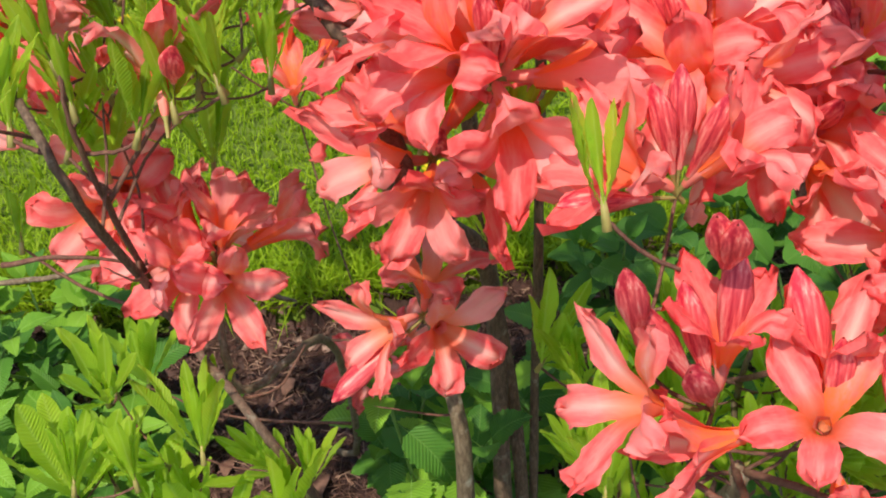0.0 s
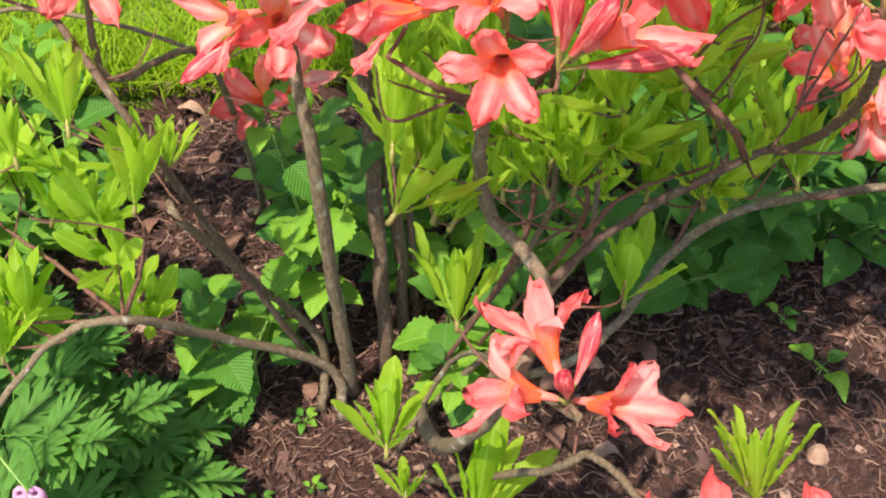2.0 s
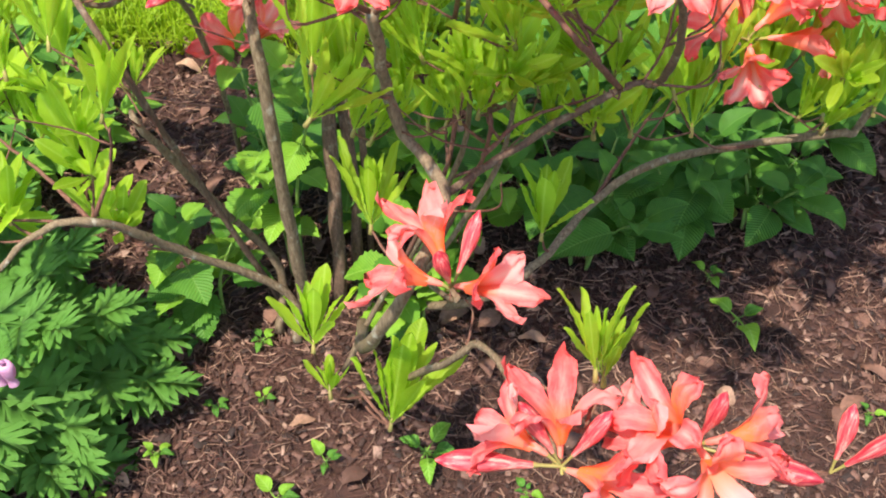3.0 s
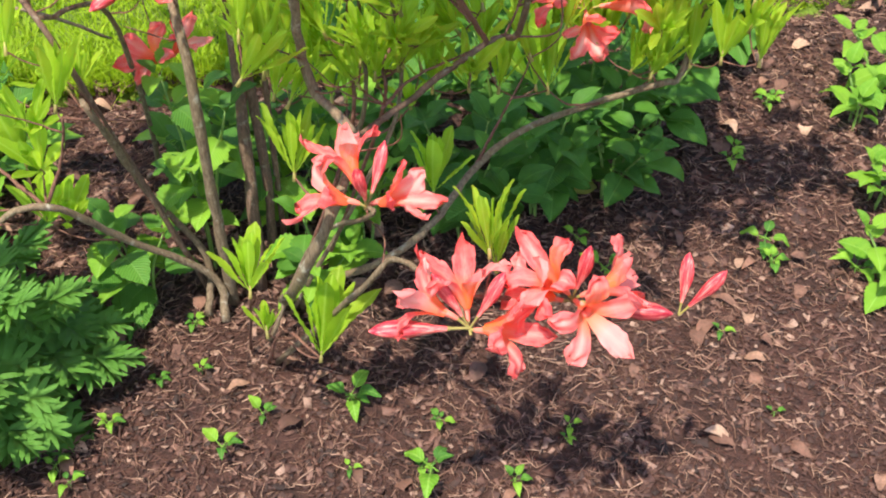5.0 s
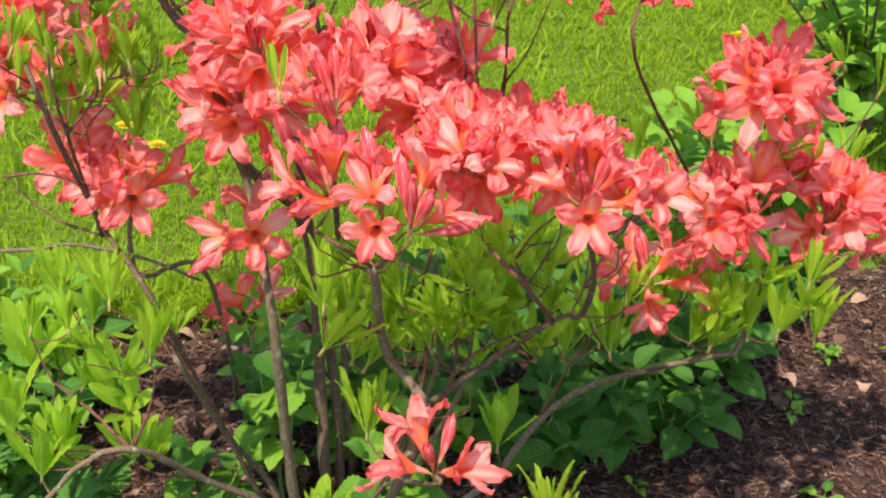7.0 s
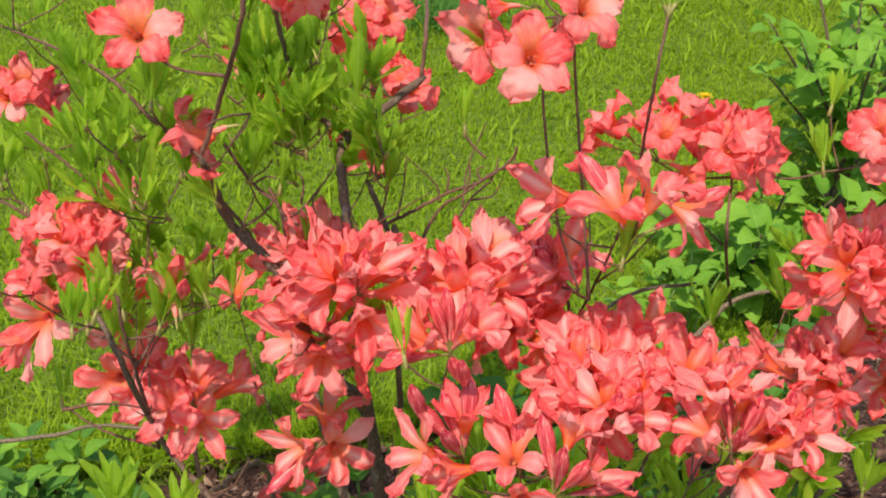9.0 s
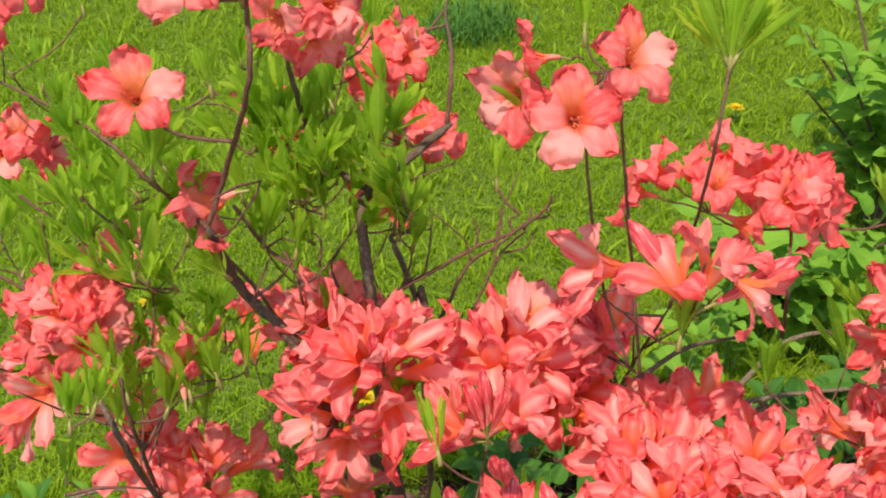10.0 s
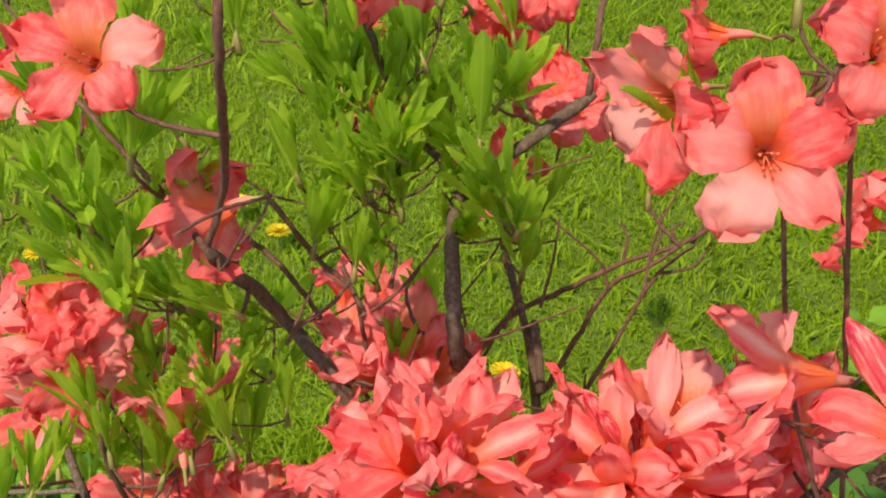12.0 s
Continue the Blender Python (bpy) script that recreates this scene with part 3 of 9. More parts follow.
# ---- azalea ----
azalea = thing("azalea_shrub", (0.03, -0.30, 0.0), "coral-flowered azalea shrub with grey-brown stems and young leaves", "azalea shrub")
stem(azalea, 0.012, 0.007, (0.005, -0.310, 0.000), (0.006, -0.318, 0.136), (0.005, -0.323, 0.357), (-0.025, -0.228, 0.427), (-0.028, -0.272, 0.525))
stem(azalea, 0.012, 0.006, (0.035, -0.290, 0.000), (0.035, -0.257, 0.171), (0.028, -0.218, 0.366), (-0.014, -0.277, 0.480), (-0.009, -0.347, 0.562), (-0.030, -0.291, 0.584), (-0.043, -0.276, 0.605), (-0.075, -0.254, 0.637), (-0.080, -0.306, 0.727))
stem(azalea, 0.0032, 0.0026, (-0.081, -0.303, 0.725), (-0.063, -0.304, 0.766), (-0.032, -0.354, 0.860), (-0.030, -0.328, 0.896))
stem(azalea, 0.0028, 0.0015, (-0.080, -0.306, 0.727), (-0.116, -0.265, 0.734), (-0.168, -0.222, 0.764), (-0.329, 0.008, 0.710))
stem(azalea, 0.003, 0.002, (-0.043, -0.276, 0.605), (-0.009, -0.276, 0.602), (0.011, -0.248, 0.605))
stem(azalea, 0.01, 0.006, (0.050, -0.260, 0.000), (0.047, -0.240, 0.181), (0.018, -0.200, 0.503), (0.023, -0.259, 0.599), (0.022, -0.258, 0.632), (0.020, -0.210, 0.665), (0.033, -0.180, 0.668), (0.096, -0.151, 0.703))
stem(azalea, 0.004, 0.002, (0.092, -0.152, 0.703), (0.102, -0.092, 0.734), (0.124, 0.294, 0.595), (0.138, 0.322, 0.632))
stem(azalea, 0.0025, 0.0015, (0.124, 0.294, 0.595), (0.086, 0.273, 0.569), (0.066, 0.302, 0.610))
stem(azalea, 0.005, 0.003, (0.028, -0.183, 0.665), (-0.010, -0.148, 0.680), (-0.023, -0.153, 0.740), (-0.027, -0.171, 0.799))
stem(azalea, 0.006, 0.004, (0.060, -0.240, 0.000), (0.060, -0.217, 0.556), (0.065, -0.248, 0.564), (0.049, -0.197, 0.601), (0.040, -0.163, 0.606))
stem(azalea, 0.0019, 0.0016, (0.193, -0.379, 0.638), (0.176, -0.358, 0.700), (0.166, -0.340, 0.790), (0.172, -0.342, 0.845))
stem(azalea, 0.0019, 0.0016, (0.201, -0.382, 0.632), (0.196, -0.348, 0.721), (0.188, -0.334, 0.810), (0.184, -0.345, 0.850))
stem(azalea, 0.0019, 0.0016, (0.224, -0.356, 0.667), (0.236, -0.351, 0.724), (0.228, -0.399, 0.823), (0.239, -0.374, 0.857))
stem(azalea, 0.009, 0.004, (0.000, -0.340, 0.000), (-0.010, -0.317, 0.048), (-0.078, -0.351, 0.138), (-0.126, -0.401, 0.231), (-0.177, -0.411, 0.221), (-0.225, -0.449, 0.182))
stem(azalea, 0.004, 0.002, (-0.129, -0.401, 0.231), (-0.172, -0.376, 0.259), (-0.210, -0.358, 0.278))
stem(azalea, 0.003, 0.0015, (-0.126, -0.398, 0.235), (-0.106, -0.388, 0.280), (-0.091, -0.396, 0.333))
stem(azalea, 0.0026, 0.0016, (-0.131, -0.402, 0.230), (-0.156, -0.402, 0.230), (-0.183, -0.403, 0.230), (-0.226, -0.406, 0.227))
stem(azalea, 0.0026, 0.0014, (-0.169, -0.411, 0.221), (-0.188, -0.415, 0.217), (-0.220, -0.416, 0.216))
stem(azalea, 0.008, 0.004, (-0.020, -0.330, 0.000), (-0.017, -0.302, 0.064), (-0.056, -0.318, 0.167), (-0.065, -0.397, 0.332), (-0.076, -0.387, 0.343))
stem(azalea, 0.006, 0.004, (-0.120, -0.100, 0.000), (-0.086, -0.159, 0.087), (-0.077, -0.245, 0.336), (-0.119, -0.317, 0.382), (-0.128, -0.281, 0.445))
stem(azalea, 0.006, 0.004, (-0.020, -0.300, 0.000), (-0.090, -0.361, 0.370), (-0.154, -0.298, 0.428), (-0.158, -0.353, 0.579), (-0.183, -0.317, 0.615))
stem(azalea, 0.01, 0.006, (0.060, -0.310, 0.000), (0.094, -0.460, 0.171), (0.137, -0.504, 0.301), (0.160, -0.457, 0.349), (0.126, -0.425, 0.384), (0.123, -0.464, 0.496), (0.122, -0.460, 0.501))
stem(azalea, 0.006, 0.004, (0.160, -0.457, 0.350), (0.202, -0.413, 0.352), (0.271, -0.408, 0.409), (0.295, -0.404, 0.413), (0.295, -0.470, 0.505), (0.280, -0.515, 0.582))
stem(azalea, 0.004, 0.003, (0.271, -0.408, 0.409), (0.240, -0.475, 0.500), (0.212, -0.459, 0.523))
stem(azalea, 0.003, 0.002, (0.122, -0.460, 0.501), (0.107, -0.513, 0.558), (0.086, -0.506, 0.568))
stem(azalea, 0.003, 0.002, (0.122, -0.460, 0.501), (0.154, -0.526, 0.570))
stem(azalea, 0.008, 0.004, (0.090, -0.290, 0.000), (0.175, -0.350, 0.099), (0.229, -0.323, 0.128), (0.274, -0.271, 0.155), (0.332, -0.262, 0.204), (0.438, -0.314, 0.291), (0.465, -0.306, 0.299), (0.497, -0.233, 0.334), (0.583, -0.224, 0.341))
stem(azalea, 0.0035, 0.002, (0.274, -0.270, 0.156), (0.298, -0.231, 0.178), (0.326, -0.197, 0.214))
stem(azalea, 0.004, 0.003, (0.070, -0.310, 0.000), (0.152, -0.358, 0.280), (0.149, -0.311, 0.345), (0.164, -0.380, 0.462))
stem(azalea, 0.005, 0.003, (0.070, -0.330, 0.000), (0.180, -0.387, 0.277), (0.200, -0.329, 0.326), (0.192, -0.389, 0.452))
stem(azalea, 0.005, 0.003, (0.050, -0.370, 0.000), (0.106, -0.362, 0.139), (0.173, -0.533, 0.335), (0.172, -0.527, 0.342))
stem(azalea, 0.006, 0.003, (0.060, -0.400, 0.000), (0.164, -0.512, 0.233), (0.192, -0.531, 0.285), (0.232, -0.619, 0.336), (0.247, -0.635, 0.319))
stem(azalea, 0.003, 0.002, (0.232, -0.619, 0.336), (0.279, -0.621, 0.333), (0.322, -0.622, 0.331), (0.377, -0.631, 0.321), (0.404, -0.620, 0.309))
stem(azalea, 0.003, 0.002, (0.050, -0.400, 0.000), (0.084, -0.470, 0.130), (0.120, -0.506, 0.132))
stem(azalea, 0.003, 0.002, (0.030, -0.380, 0.000), (0.060, -0.480, 0.193))
stem(azalea, 0.008, 0.004, (0.362, -0.088, 0.277), (0.389, -0.074, 0.299), (0.444, -0.048, 0.342), (0.495, -0.044, 0.354))
stem(azalea, 0.006, 0.003, (0.376, -0.080, 0.289), (0.452, -0.080, 0.301), (0.560, -0.088, 0.305))
stem(azalea, 0.003, 0.002, (0.444, -0.048, 0.342), (0.336, -0.287, 0.601), (0.346, -0.247, 0.656))
stem(azalea, 0.002, 0.0015, (-0.265, -0.234, 0.657), (-0.228, -0.247, 0.637), (-0.206, -0.259, 0.618))
stem(azalea, 0.005, 0.003, (0.186, -0.300, 0.502), (0.196, -0.289, 0.513), (0.212, -0.282, 0.521), (0.242, -0.251, 0.510), (0.289, -0.217, 0.504), (0.352, -0.184, 0.483))
stem(azalea, 0.0022, 0.0018, (0.212, -0.282, 0.521), (0.204, -0.291, 0.567), (0.201, -0.382, 0.632))
stem(azalea, 0.0022, 0.0018, (0.212, -0.282, 0.521), (0.193, -0.288, 0.569), (0.193, -0.379, 0.638))
stem(azalea, 0.0022, 0.0018, (0.212, -0.282, 0.521), (0.224, -0.291, 0.568), (0.224, -0.356, 0.667))
stem(azalea, 0.0016, 0.001, (0.257, -0.397, 0.421), (0.242, -0.389, 0.444), (0.220, -0.382, 0.466), (0.213, -0.378, 0.485))
stem(azalea, 0.0016, 0.001, (0.249, -0.387, 0.431), (0.237, -0.379, 0.454), (0.234, -0.370, 0.478))
stem(azalea, 0.0015, 0.001, (0.250, -0.385, 0.433), (0.261, -0.381, 0.453), (0.269, -0.375, 0.473))
stem(azalea, 0.0016, 0.001, (0.285, -0.404, 0.413), (0.296, -0.396, 0.436), (0.300, -0.385, 0.462), (0.306, -0.378, 0.484))
stem(azalea, 0.0014, 0.001, (0.297, -0.388, 0.430), (0.322, -0.388, 0.444), (0.337, -0.380, 0.467))
stem(azalea, 0.0014, 0.001, (0.311, -0.383, 0.435), (0.324, -0.383, 0.449), (0.325, -0.379, 0.468))
stem(azalea, 0.0015, 0.001, (0.123, -0.465, 0.495), (0.111, -0.467, 0.508), (0.095, -0.467, 0.523))
stem(azalea, 0.0015, 0.001, (0.123, -0.464, 0.496), (0.136, -0.465, 0.510), (0.145, -0.463, 0.526))
stem(azalea, 0.0015, 0.001, (0.123, -0.464, 0.496), (0.119, -0.464, 0.511), (0.114, -0.460, 0.530))
stem(azalea, 0.0042, 0.003, (0.085, -0.270, 0.000), (0.163, -0.364, 0.297), (0.164, -0.335, 0.372), (0.166, -0.335, 0.424))
stem(azalea, 0.0036, 0.002, (0.100, -0.280, 0.000), (0.181, -0.395, 0.322), (0.185, -0.373, 0.366), (0.212, -0.359, 0.401))
stem(azalea, 0.003, 0.0015, (0.183, -0.421, 0.353), (0.209, -0.400, 0.368), (0.258, -0.397, 0.394))
stem(azalea, 0.003, 0.0015, (-0.167, -0.266, 0.390), (-0.157, -0.322, 0.539), (-0.157, -0.330, 0.602), (-0.153, -0.322, 0.637))
stem(azalea, 0.0026, 0.0014, (-0.157, -0.322, 0.539), (-0.136, -0.299, 0.561), (-0.112, -0.317, 0.613))
stem(azalea, 0.0024, 0.0012, (-0.229, -0.308, 0.485), (-0.194, -0.306, 0.487), (-0.158, -0.296, 0.468))
stem(azalea, 0.0015, 0.0008, (-0.068, -0.394, 0.335), (-0.057, -0.422, 0.363), (-0.055, -0.447, 0.403))
stem(azalea, 0.0015, 0.0008, (0.234, -0.370, 0.478), (0.212, -0.412, 0.492), (0.206, -0.428, 0.518))
stem(azalea, 0.0015, 0.0008, (0.259, -0.381, 0.450), (0.276, -0.359, 0.466), (0.276, -0.316, 0.494))
stem(azalea, 0.0015, 0.0008, (0.252, -0.385, 0.436), (0.215, -0.391, 0.468), (0.194, -0.416, 0.513))
stem(azalea, 0.0015, 0.0008, (0.156, -0.464, 0.342), (0.196, -0.481, 0.367), (0.200, -0.492, 0.404))
stem(azalea, 0.0015, 0.0008, (-0.033, -0.276, 0.604), (-0.004, -0.300, 0.630), (0.013, -0.300, 0.668))
stem(azalea, 0.0015, 0.0008, (0.134, 0.314, 0.621), (0.142, 0.323, 0.649), (0.180, 0.335, 0.689))
stem(azalea, 0.0015, 0.0008, (-0.158, -0.314, 0.518), (-0.144, -0.278, 0.533), (-0.112, -0.272, 0.560))
stem(azalea, 0.0015, 0.0008, (0.224, -0.300, 0.582), (0.242, -0.332, 0.629), (0.256, -0.365, 0.687))
stem(azalea, 0.0015, 0.0008, (-0.008, -0.268, 0.464), (0.013, -0.299, 0.499), (0.023, -0.317, 0.546))
stem(azalea, 0.0015, 0.0008, (-0.079, -0.298, 0.714), (-0.061, -0.336, 0.743), (-0.037, -0.353, 0.784))
stem(azalea, 0.0015, 0.0008, (0.158, -0.351, 0.412), (0.127, -0.361, 0.444), (0.104, -0.366, 0.489))
stem(azalea, 0.0015, 0.0008, (0.180, -0.523, 0.262), (0.183, -0.493, 0.271), (0.173, -0.492, 0.291))
stem(azalea, 0.0015, 0.0008, (0.122, -0.464, 0.503), (0.136, -0.471, 0.529), (0.158, -0.492, 0.567))
stem(azalea, 0.0015, 0.0008, (0.111, -0.467, 0.508), (0.082, -0.484, 0.511), (0.075, -0.464, 0.527))
stem(azalea, 0.0015, 0.0008, (-0.003, -0.296, 0.377), (0.003, -0.312, 0.386), (0.011, -0.340, 0.406))
stem(azalea, 0.0015, 0.0008, (0.023, -0.178, 0.667), (0.016, -0.172, 0.677), (0.015, -0.144, 0.700))
stem(azalea, 0.0015, 0.0008, (0.027, -0.193, 0.666), (0.054, -0.188, 0.674), (0.096, -0.194, 0.694))
stem(azalea, 0.0015, 0.0008, (-0.329, 0.008, 0.710), (-0.312, 0.009, 0.713), (-0.303, 0.022, 0.728))
stem(azalea, 0.0015, 0.0008, (0.291, -0.405, 0.412), (0.328, -0.407, 0.418), (0.333, -0.376, 0.436))
stem(azalea, 0.0015, 0.0008, (0.296, -0.396, 0.436), (0.314, -0.375, 0.457), (0.337, -0.351, 0.491))
stem(azalea, 0.0015, 0.0008, (-0.077, -0.245, 0.336), (-0.054, -0.247, 0.341), (-0.039, -0.239, 0.359))
stem(azalea, 0.0015, 0.0008, (0.125, -0.436, 0.416), (0.117, -0.446, 0.426), (0.088, -0.454, 0.449))
stem(azalea, 0.0015, 0.0008, (-0.118, -0.334, 0.395), (-0.092, -0.336, 0.408), (-0.075, -0.326, 0.432))
stem(azalea, 0.0015, 0.0008, (0.149, -0.311, 0.345), (0.155, -0.328, 0.363), (0.199, -0.333, 0.392))
stem(azalea, 0.0015, 0.0008, (0.165, -0.335, 0.387), (0.174, -0.351, 0.404), (0.181, -0.367, 0.432))
stem(azalea, 0.0015, 0.0008, (0.140, -0.464, 0.516), (0.111, -0.467, 0.526), (0.098, -0.479, 0.548))
stem(azalea, 0.0015, 0.0008, (0.221, -0.288, 0.555), (0.228, -0.249, 0.603), (0.222, -0.211, 0.664))
stem(azalea, 0.0015, 0.0008, (0.196, -0.363, 0.398), (0.186, -0.385, 0.422), (0.170, -0.414, 0.458))
stem(azalea, 0.0015, 0.0008, (0.214, -0.283, 0.528), (0.225, -0.318, 0.560), (0.234, -0.354, 0.604))
stem(azalea, 0.0015, 0.0008, (0.237, -0.379, 0.454), (0.256, -0.387, 0.492), (0.293, -0.413, 0.543))
stem(azalea, 0.0015, 0.0008, (0.122, -0.461, 0.500), (0.100, -0.472, 0.516), (0.084, -0.493, 0.544))
stem(azalea, 0.0015, 0.0008, (0.252, -0.395, 0.428), (0.216, -0.367, 0.459), (0.198, -0.347, 0.503))
stem(azalea, 0.0015, 0.0008, (0.197, -0.367, 0.381), (0.209, -0.380, 0.385), (0.216, -0.398, 0.401))
stem(azalea, 0.0015, 0.0008, (0.187, -0.418, 0.355), (0.154, -0.437, 0.383), (0.128, -0.448, 0.422))
stem(azalea, 0.0015, 0.0008, (0.233, -0.386, 0.454), (0.242, -0.394, 0.471), (0.254, -0.416, 0.500))
stem(azalea, 0.0015, 0.0008, (0.090, -0.233, 0.549), (0.090, -0.247, 0.572), (0.091, -0.269, 0.606))
stem(azalea, 0.0015, 0.0008, (0.031, -0.265, 0.622), (0.024, -0.242, 0.635), (0.021, -0.221, 0.660))
stem(azalea, 0.0015, 0.0008, (0.130, -0.429, 0.379), (0.144, -0.437, 0.384), (0.173, -0.435, 0.402))
stem(azalea, 0.0015, 0.0008, (-0.161, -0.298, 0.476), (-0.155, -0.322, 0.484), (-0.166, -0.331, 0.504))
stem(azalea, 0.0015, 0.0008, (0.065, -0.218, 0.604), (0.072, -0.193, 0.618), (0.076, -0.183, 0.644))
stem(azalea, 0.0015, 0.0008, (-0.133, -0.302, 0.569), (-0.116, -0.292, 0.584), (-0.097, -0.292, 0.611))
stem(azalea, 0.0015, 0.0008, (-0.030, -0.291, 0.584), (-0.028, -0.299, 0.600), (-0.020, -0.320, 0.629))
stem(azalea, 0.0015, 0.0008, (0.164, -0.335, 0.372), (0.193, -0.357, 0.390), (0.202, -0.349, 0.420))
stem(azalea, 0.0015, 0.0008, (-0.062, -0.374, 0.285), (-0.077, -0.359, 0.313), (-0.103, -0.354, 0.352))
stem(azalea, 0.0015, 0.0008, (-0.158, -0.296, 0.468), (-0.160, -0.269, 0.507), (-0.178, -0.243, 0.558))
stem(azalea, 0.0015, 0.0008, (0.268, -0.376, 0.470), (0.244, -0.391, 0.479), (0.223, -0.390, 0.500))
stem(azalea, 0.0015, 0.0008, (0.224, -0.347, 0.653), (0.190, -0.369, 0.678), (0.167, -0.389, 0.714))
stem(azalea, 0.0015, 0.0008, (0.090, -0.233, 0.549), (0.067, -0.261, 0.567), (0.044, -0.278, 0.597))
stem(azalea, 0.0015, 0.0008, (0.192, -0.294, 0.509), (0.156, -0.296, 0.521), (0.146, -0.288, 0.545))
stem(azalea, 0.0015, 0.0008, (0.035, -0.259, 0.619), (0.055, -0.269, 0.638), (0.089, -0.281, 0.668))
stem(azalea, 0.0015, 0.0008, (-0.157, -0.338, 0.536), (-0.154, -0.317, 0.555), (-0.151, -0.302, 0.585))
stem(azalea, 0.0015, 0.0008, (-0.169, -0.338, 0.594), (-0.182, -0.374, 0.635), (-0.193, -0.410, 0.688))
stem(azalea, 0.0015, 0.0008, (-0.233, -0.245, 0.640), (-0.246, -0.228, 0.646), (-0.272, -0.246, 0.665))
stem(azalea, 0.0015, 0.0008, (0.005, -0.323, 0.357), (-0.009, -0.326, 0.362), (-0.042, -0.331, 0.380))
stem(azalea, 0.0015, 0.0008, (0.103, -0.211, 0.611), (0.098, -0.206, 0.629), (0.071, -0.202, 0.658))
stem(azalea, 0.0015, 0.0008, (0.122, -0.213, 0.607), (0.129, -0.190, 0.633), (0.147, -0.176, 0.670))
stem(azalea, 0.0015, 0.0008, (-0.097, -0.392, 0.311), (-0.123, -0.395, 0.327), (-0.154, -0.415, 0.356))
stem(azalea, 0.0015, 0.0008, (0.271, -0.408, 0.409), (0.267, -0.444, 0.433), (0.259, -0.476, 0.469))
stem(azalea, 0.0015, 0.0008, (0.235, -0.373, 0.471), (0.201, -0.361, 0.493), (0.176, -0.351, 0.526))
stem(azalea, 0.0021, 0.0013, (0.079, -0.460, 0.111), (0.104, -0.488, 0.116), (0.120, -0.506, 0.132))
whorl(azalea, (0.120, -0.506, 0.132), (0.123, 0.485, 0.866), 0.080, 13)
stem(azalea, 0.0021, 0.0013, (-0.078, -0.351, 0.138), (-0.126, -0.345, 0.137), (-0.158, -0.342, 0.153))
whorl(azalea, (-0.158, -0.342, 0.153), (0.065, 0.224, 0.972), 0.057, 9)
stem(azalea, 0.0019, 0.0013, (0.094, -0.480, 0.131), (0.082, -0.491, 0.143), (0.073, -0.498, 0.158))
whorl(azalea, (0.073, -0.498, 0.158), (-0.117, 0.484, 0.867), 0.030, 9)
stem(azalea, 0.0013, 0.0013, (-0.139, -0.344, 0.144), (-0.134, -0.354, 0.157), (-0.130, -0.361, 0.173))
whorl(azalea, (-0.130, -0.361, 0.173), (0.344, -0.300, 0.890), 0.047, 10)
stem(azalea, 0.0021, 0.0013, (-0.083, -0.184, 0.158), (-0.180, -0.169, 0.153), (-0.244, -0.159, 0.183))
whorl(azalea, (-0.244, -0.159, 0.183), (0.050, 0.370, 0.928), 0.066, 11)
stem(azalea, 0.0011, 0.0013, (-0.158, -0.342, 0.153), (-0.229, -0.340, 0.157), (-0.276, -0.340, 0.183))
whorl(azalea, (-0.276, -0.340, 0.183), (-0.279, 0.393, 0.876), 0.046, 11)
stem(azalea, 0.0021, 0.0013, (0.235, -0.315, 0.132), (0.231, -0.333, 0.158), (0.228, -0.346, 0.187))
whorl(azalea, (0.228, -0.346, 0.187), (0.041, 0.370, 0.928), 0.069, 10)
stem(azalea, 0.0017, 0.0013, (0.056, -0.466, 0.165), (0.058, -0.474, 0.178), (0.060, -0.480, 0.193))
whorl(azalea, (0.060, -0.480, 0.193), (0.013, 0.490, 0.872), 0.056, 12)
stem(azalea, 0.0010, 0.0013, (-0.242, -0.340, 0.164), (-0.233, -0.363, 0.176), (-0.227, -0.378, 0.195))
whorl(azalea, (-0.227, -0.378, 0.195), (0.653, -0.322, 0.686), 0.045, 11)
stem(azalea, 0.0019, 0.0013, (0.314, -0.211, 0.199), (0.330, -0.206, 0.200), (0.341, -0.203, 0.207))
whorl(azalea, (0.341, -0.203, 0.207), (-0.102, 0.485, 0.869), 0.080, 10)
stem(azalea, 0.0021, 0.0013, (-0.204, -0.433, 0.199), (-0.211, -0.426, 0.202), (-0.216, -0.421, 0.208))
whorl(azalea, (-0.216, -0.421, 0.208), (0.097, 0.369, 0.924), 0.062, 11)
stem(azalea, 0.0011, 0.0013, (-0.263, -0.340, 0.176), (-0.252, -0.296, 0.185), (-0.245, -0.267, 0.208))
whorl(azalea, (-0.245, -0.267, 0.208), (-0.100, 0.187, 0.977), 0.057, 10)
stem(azalea, 0.0009, 0.0013, (-0.168, -0.341, 0.154), (-0.169, -0.327, 0.183), (-0.170, -0.318, 0.215))
whorl(azalea, (-0.170, -0.318, 0.215), (-0.277, 0.338, 0.899), 0.067, 11)
stem(azalea, 0.0011, 0.0013, (-0.247, -0.275, 0.202), (-0.224, -0.289, 0.204), (-0.210, -0.299, 0.215))
whorl(azalea, (-0.210, -0.299, 0.215), (0.332, 0.294, 0.897), 0.055, 11)
stem(azalea, 0.0021, 0.0013, (-0.082, -0.196, 0.194), (-0.064, -0.185, 0.209), (-0.052, -0.178, 0.228))
flower(azalea, (-0.052, -0.178, 0.228), (-0.010, -0.023, 0.029), -11)
flower(azalea, (-0.052, -0.178, 0.228), (0.023, -0.002, 0.030), -4)
stem(azalea, 0.0021, 0.0013, (-0.177, -0.411, 0.221), (-0.188, -0.407, 0.223), (-0.196, -0.404, 0.229))
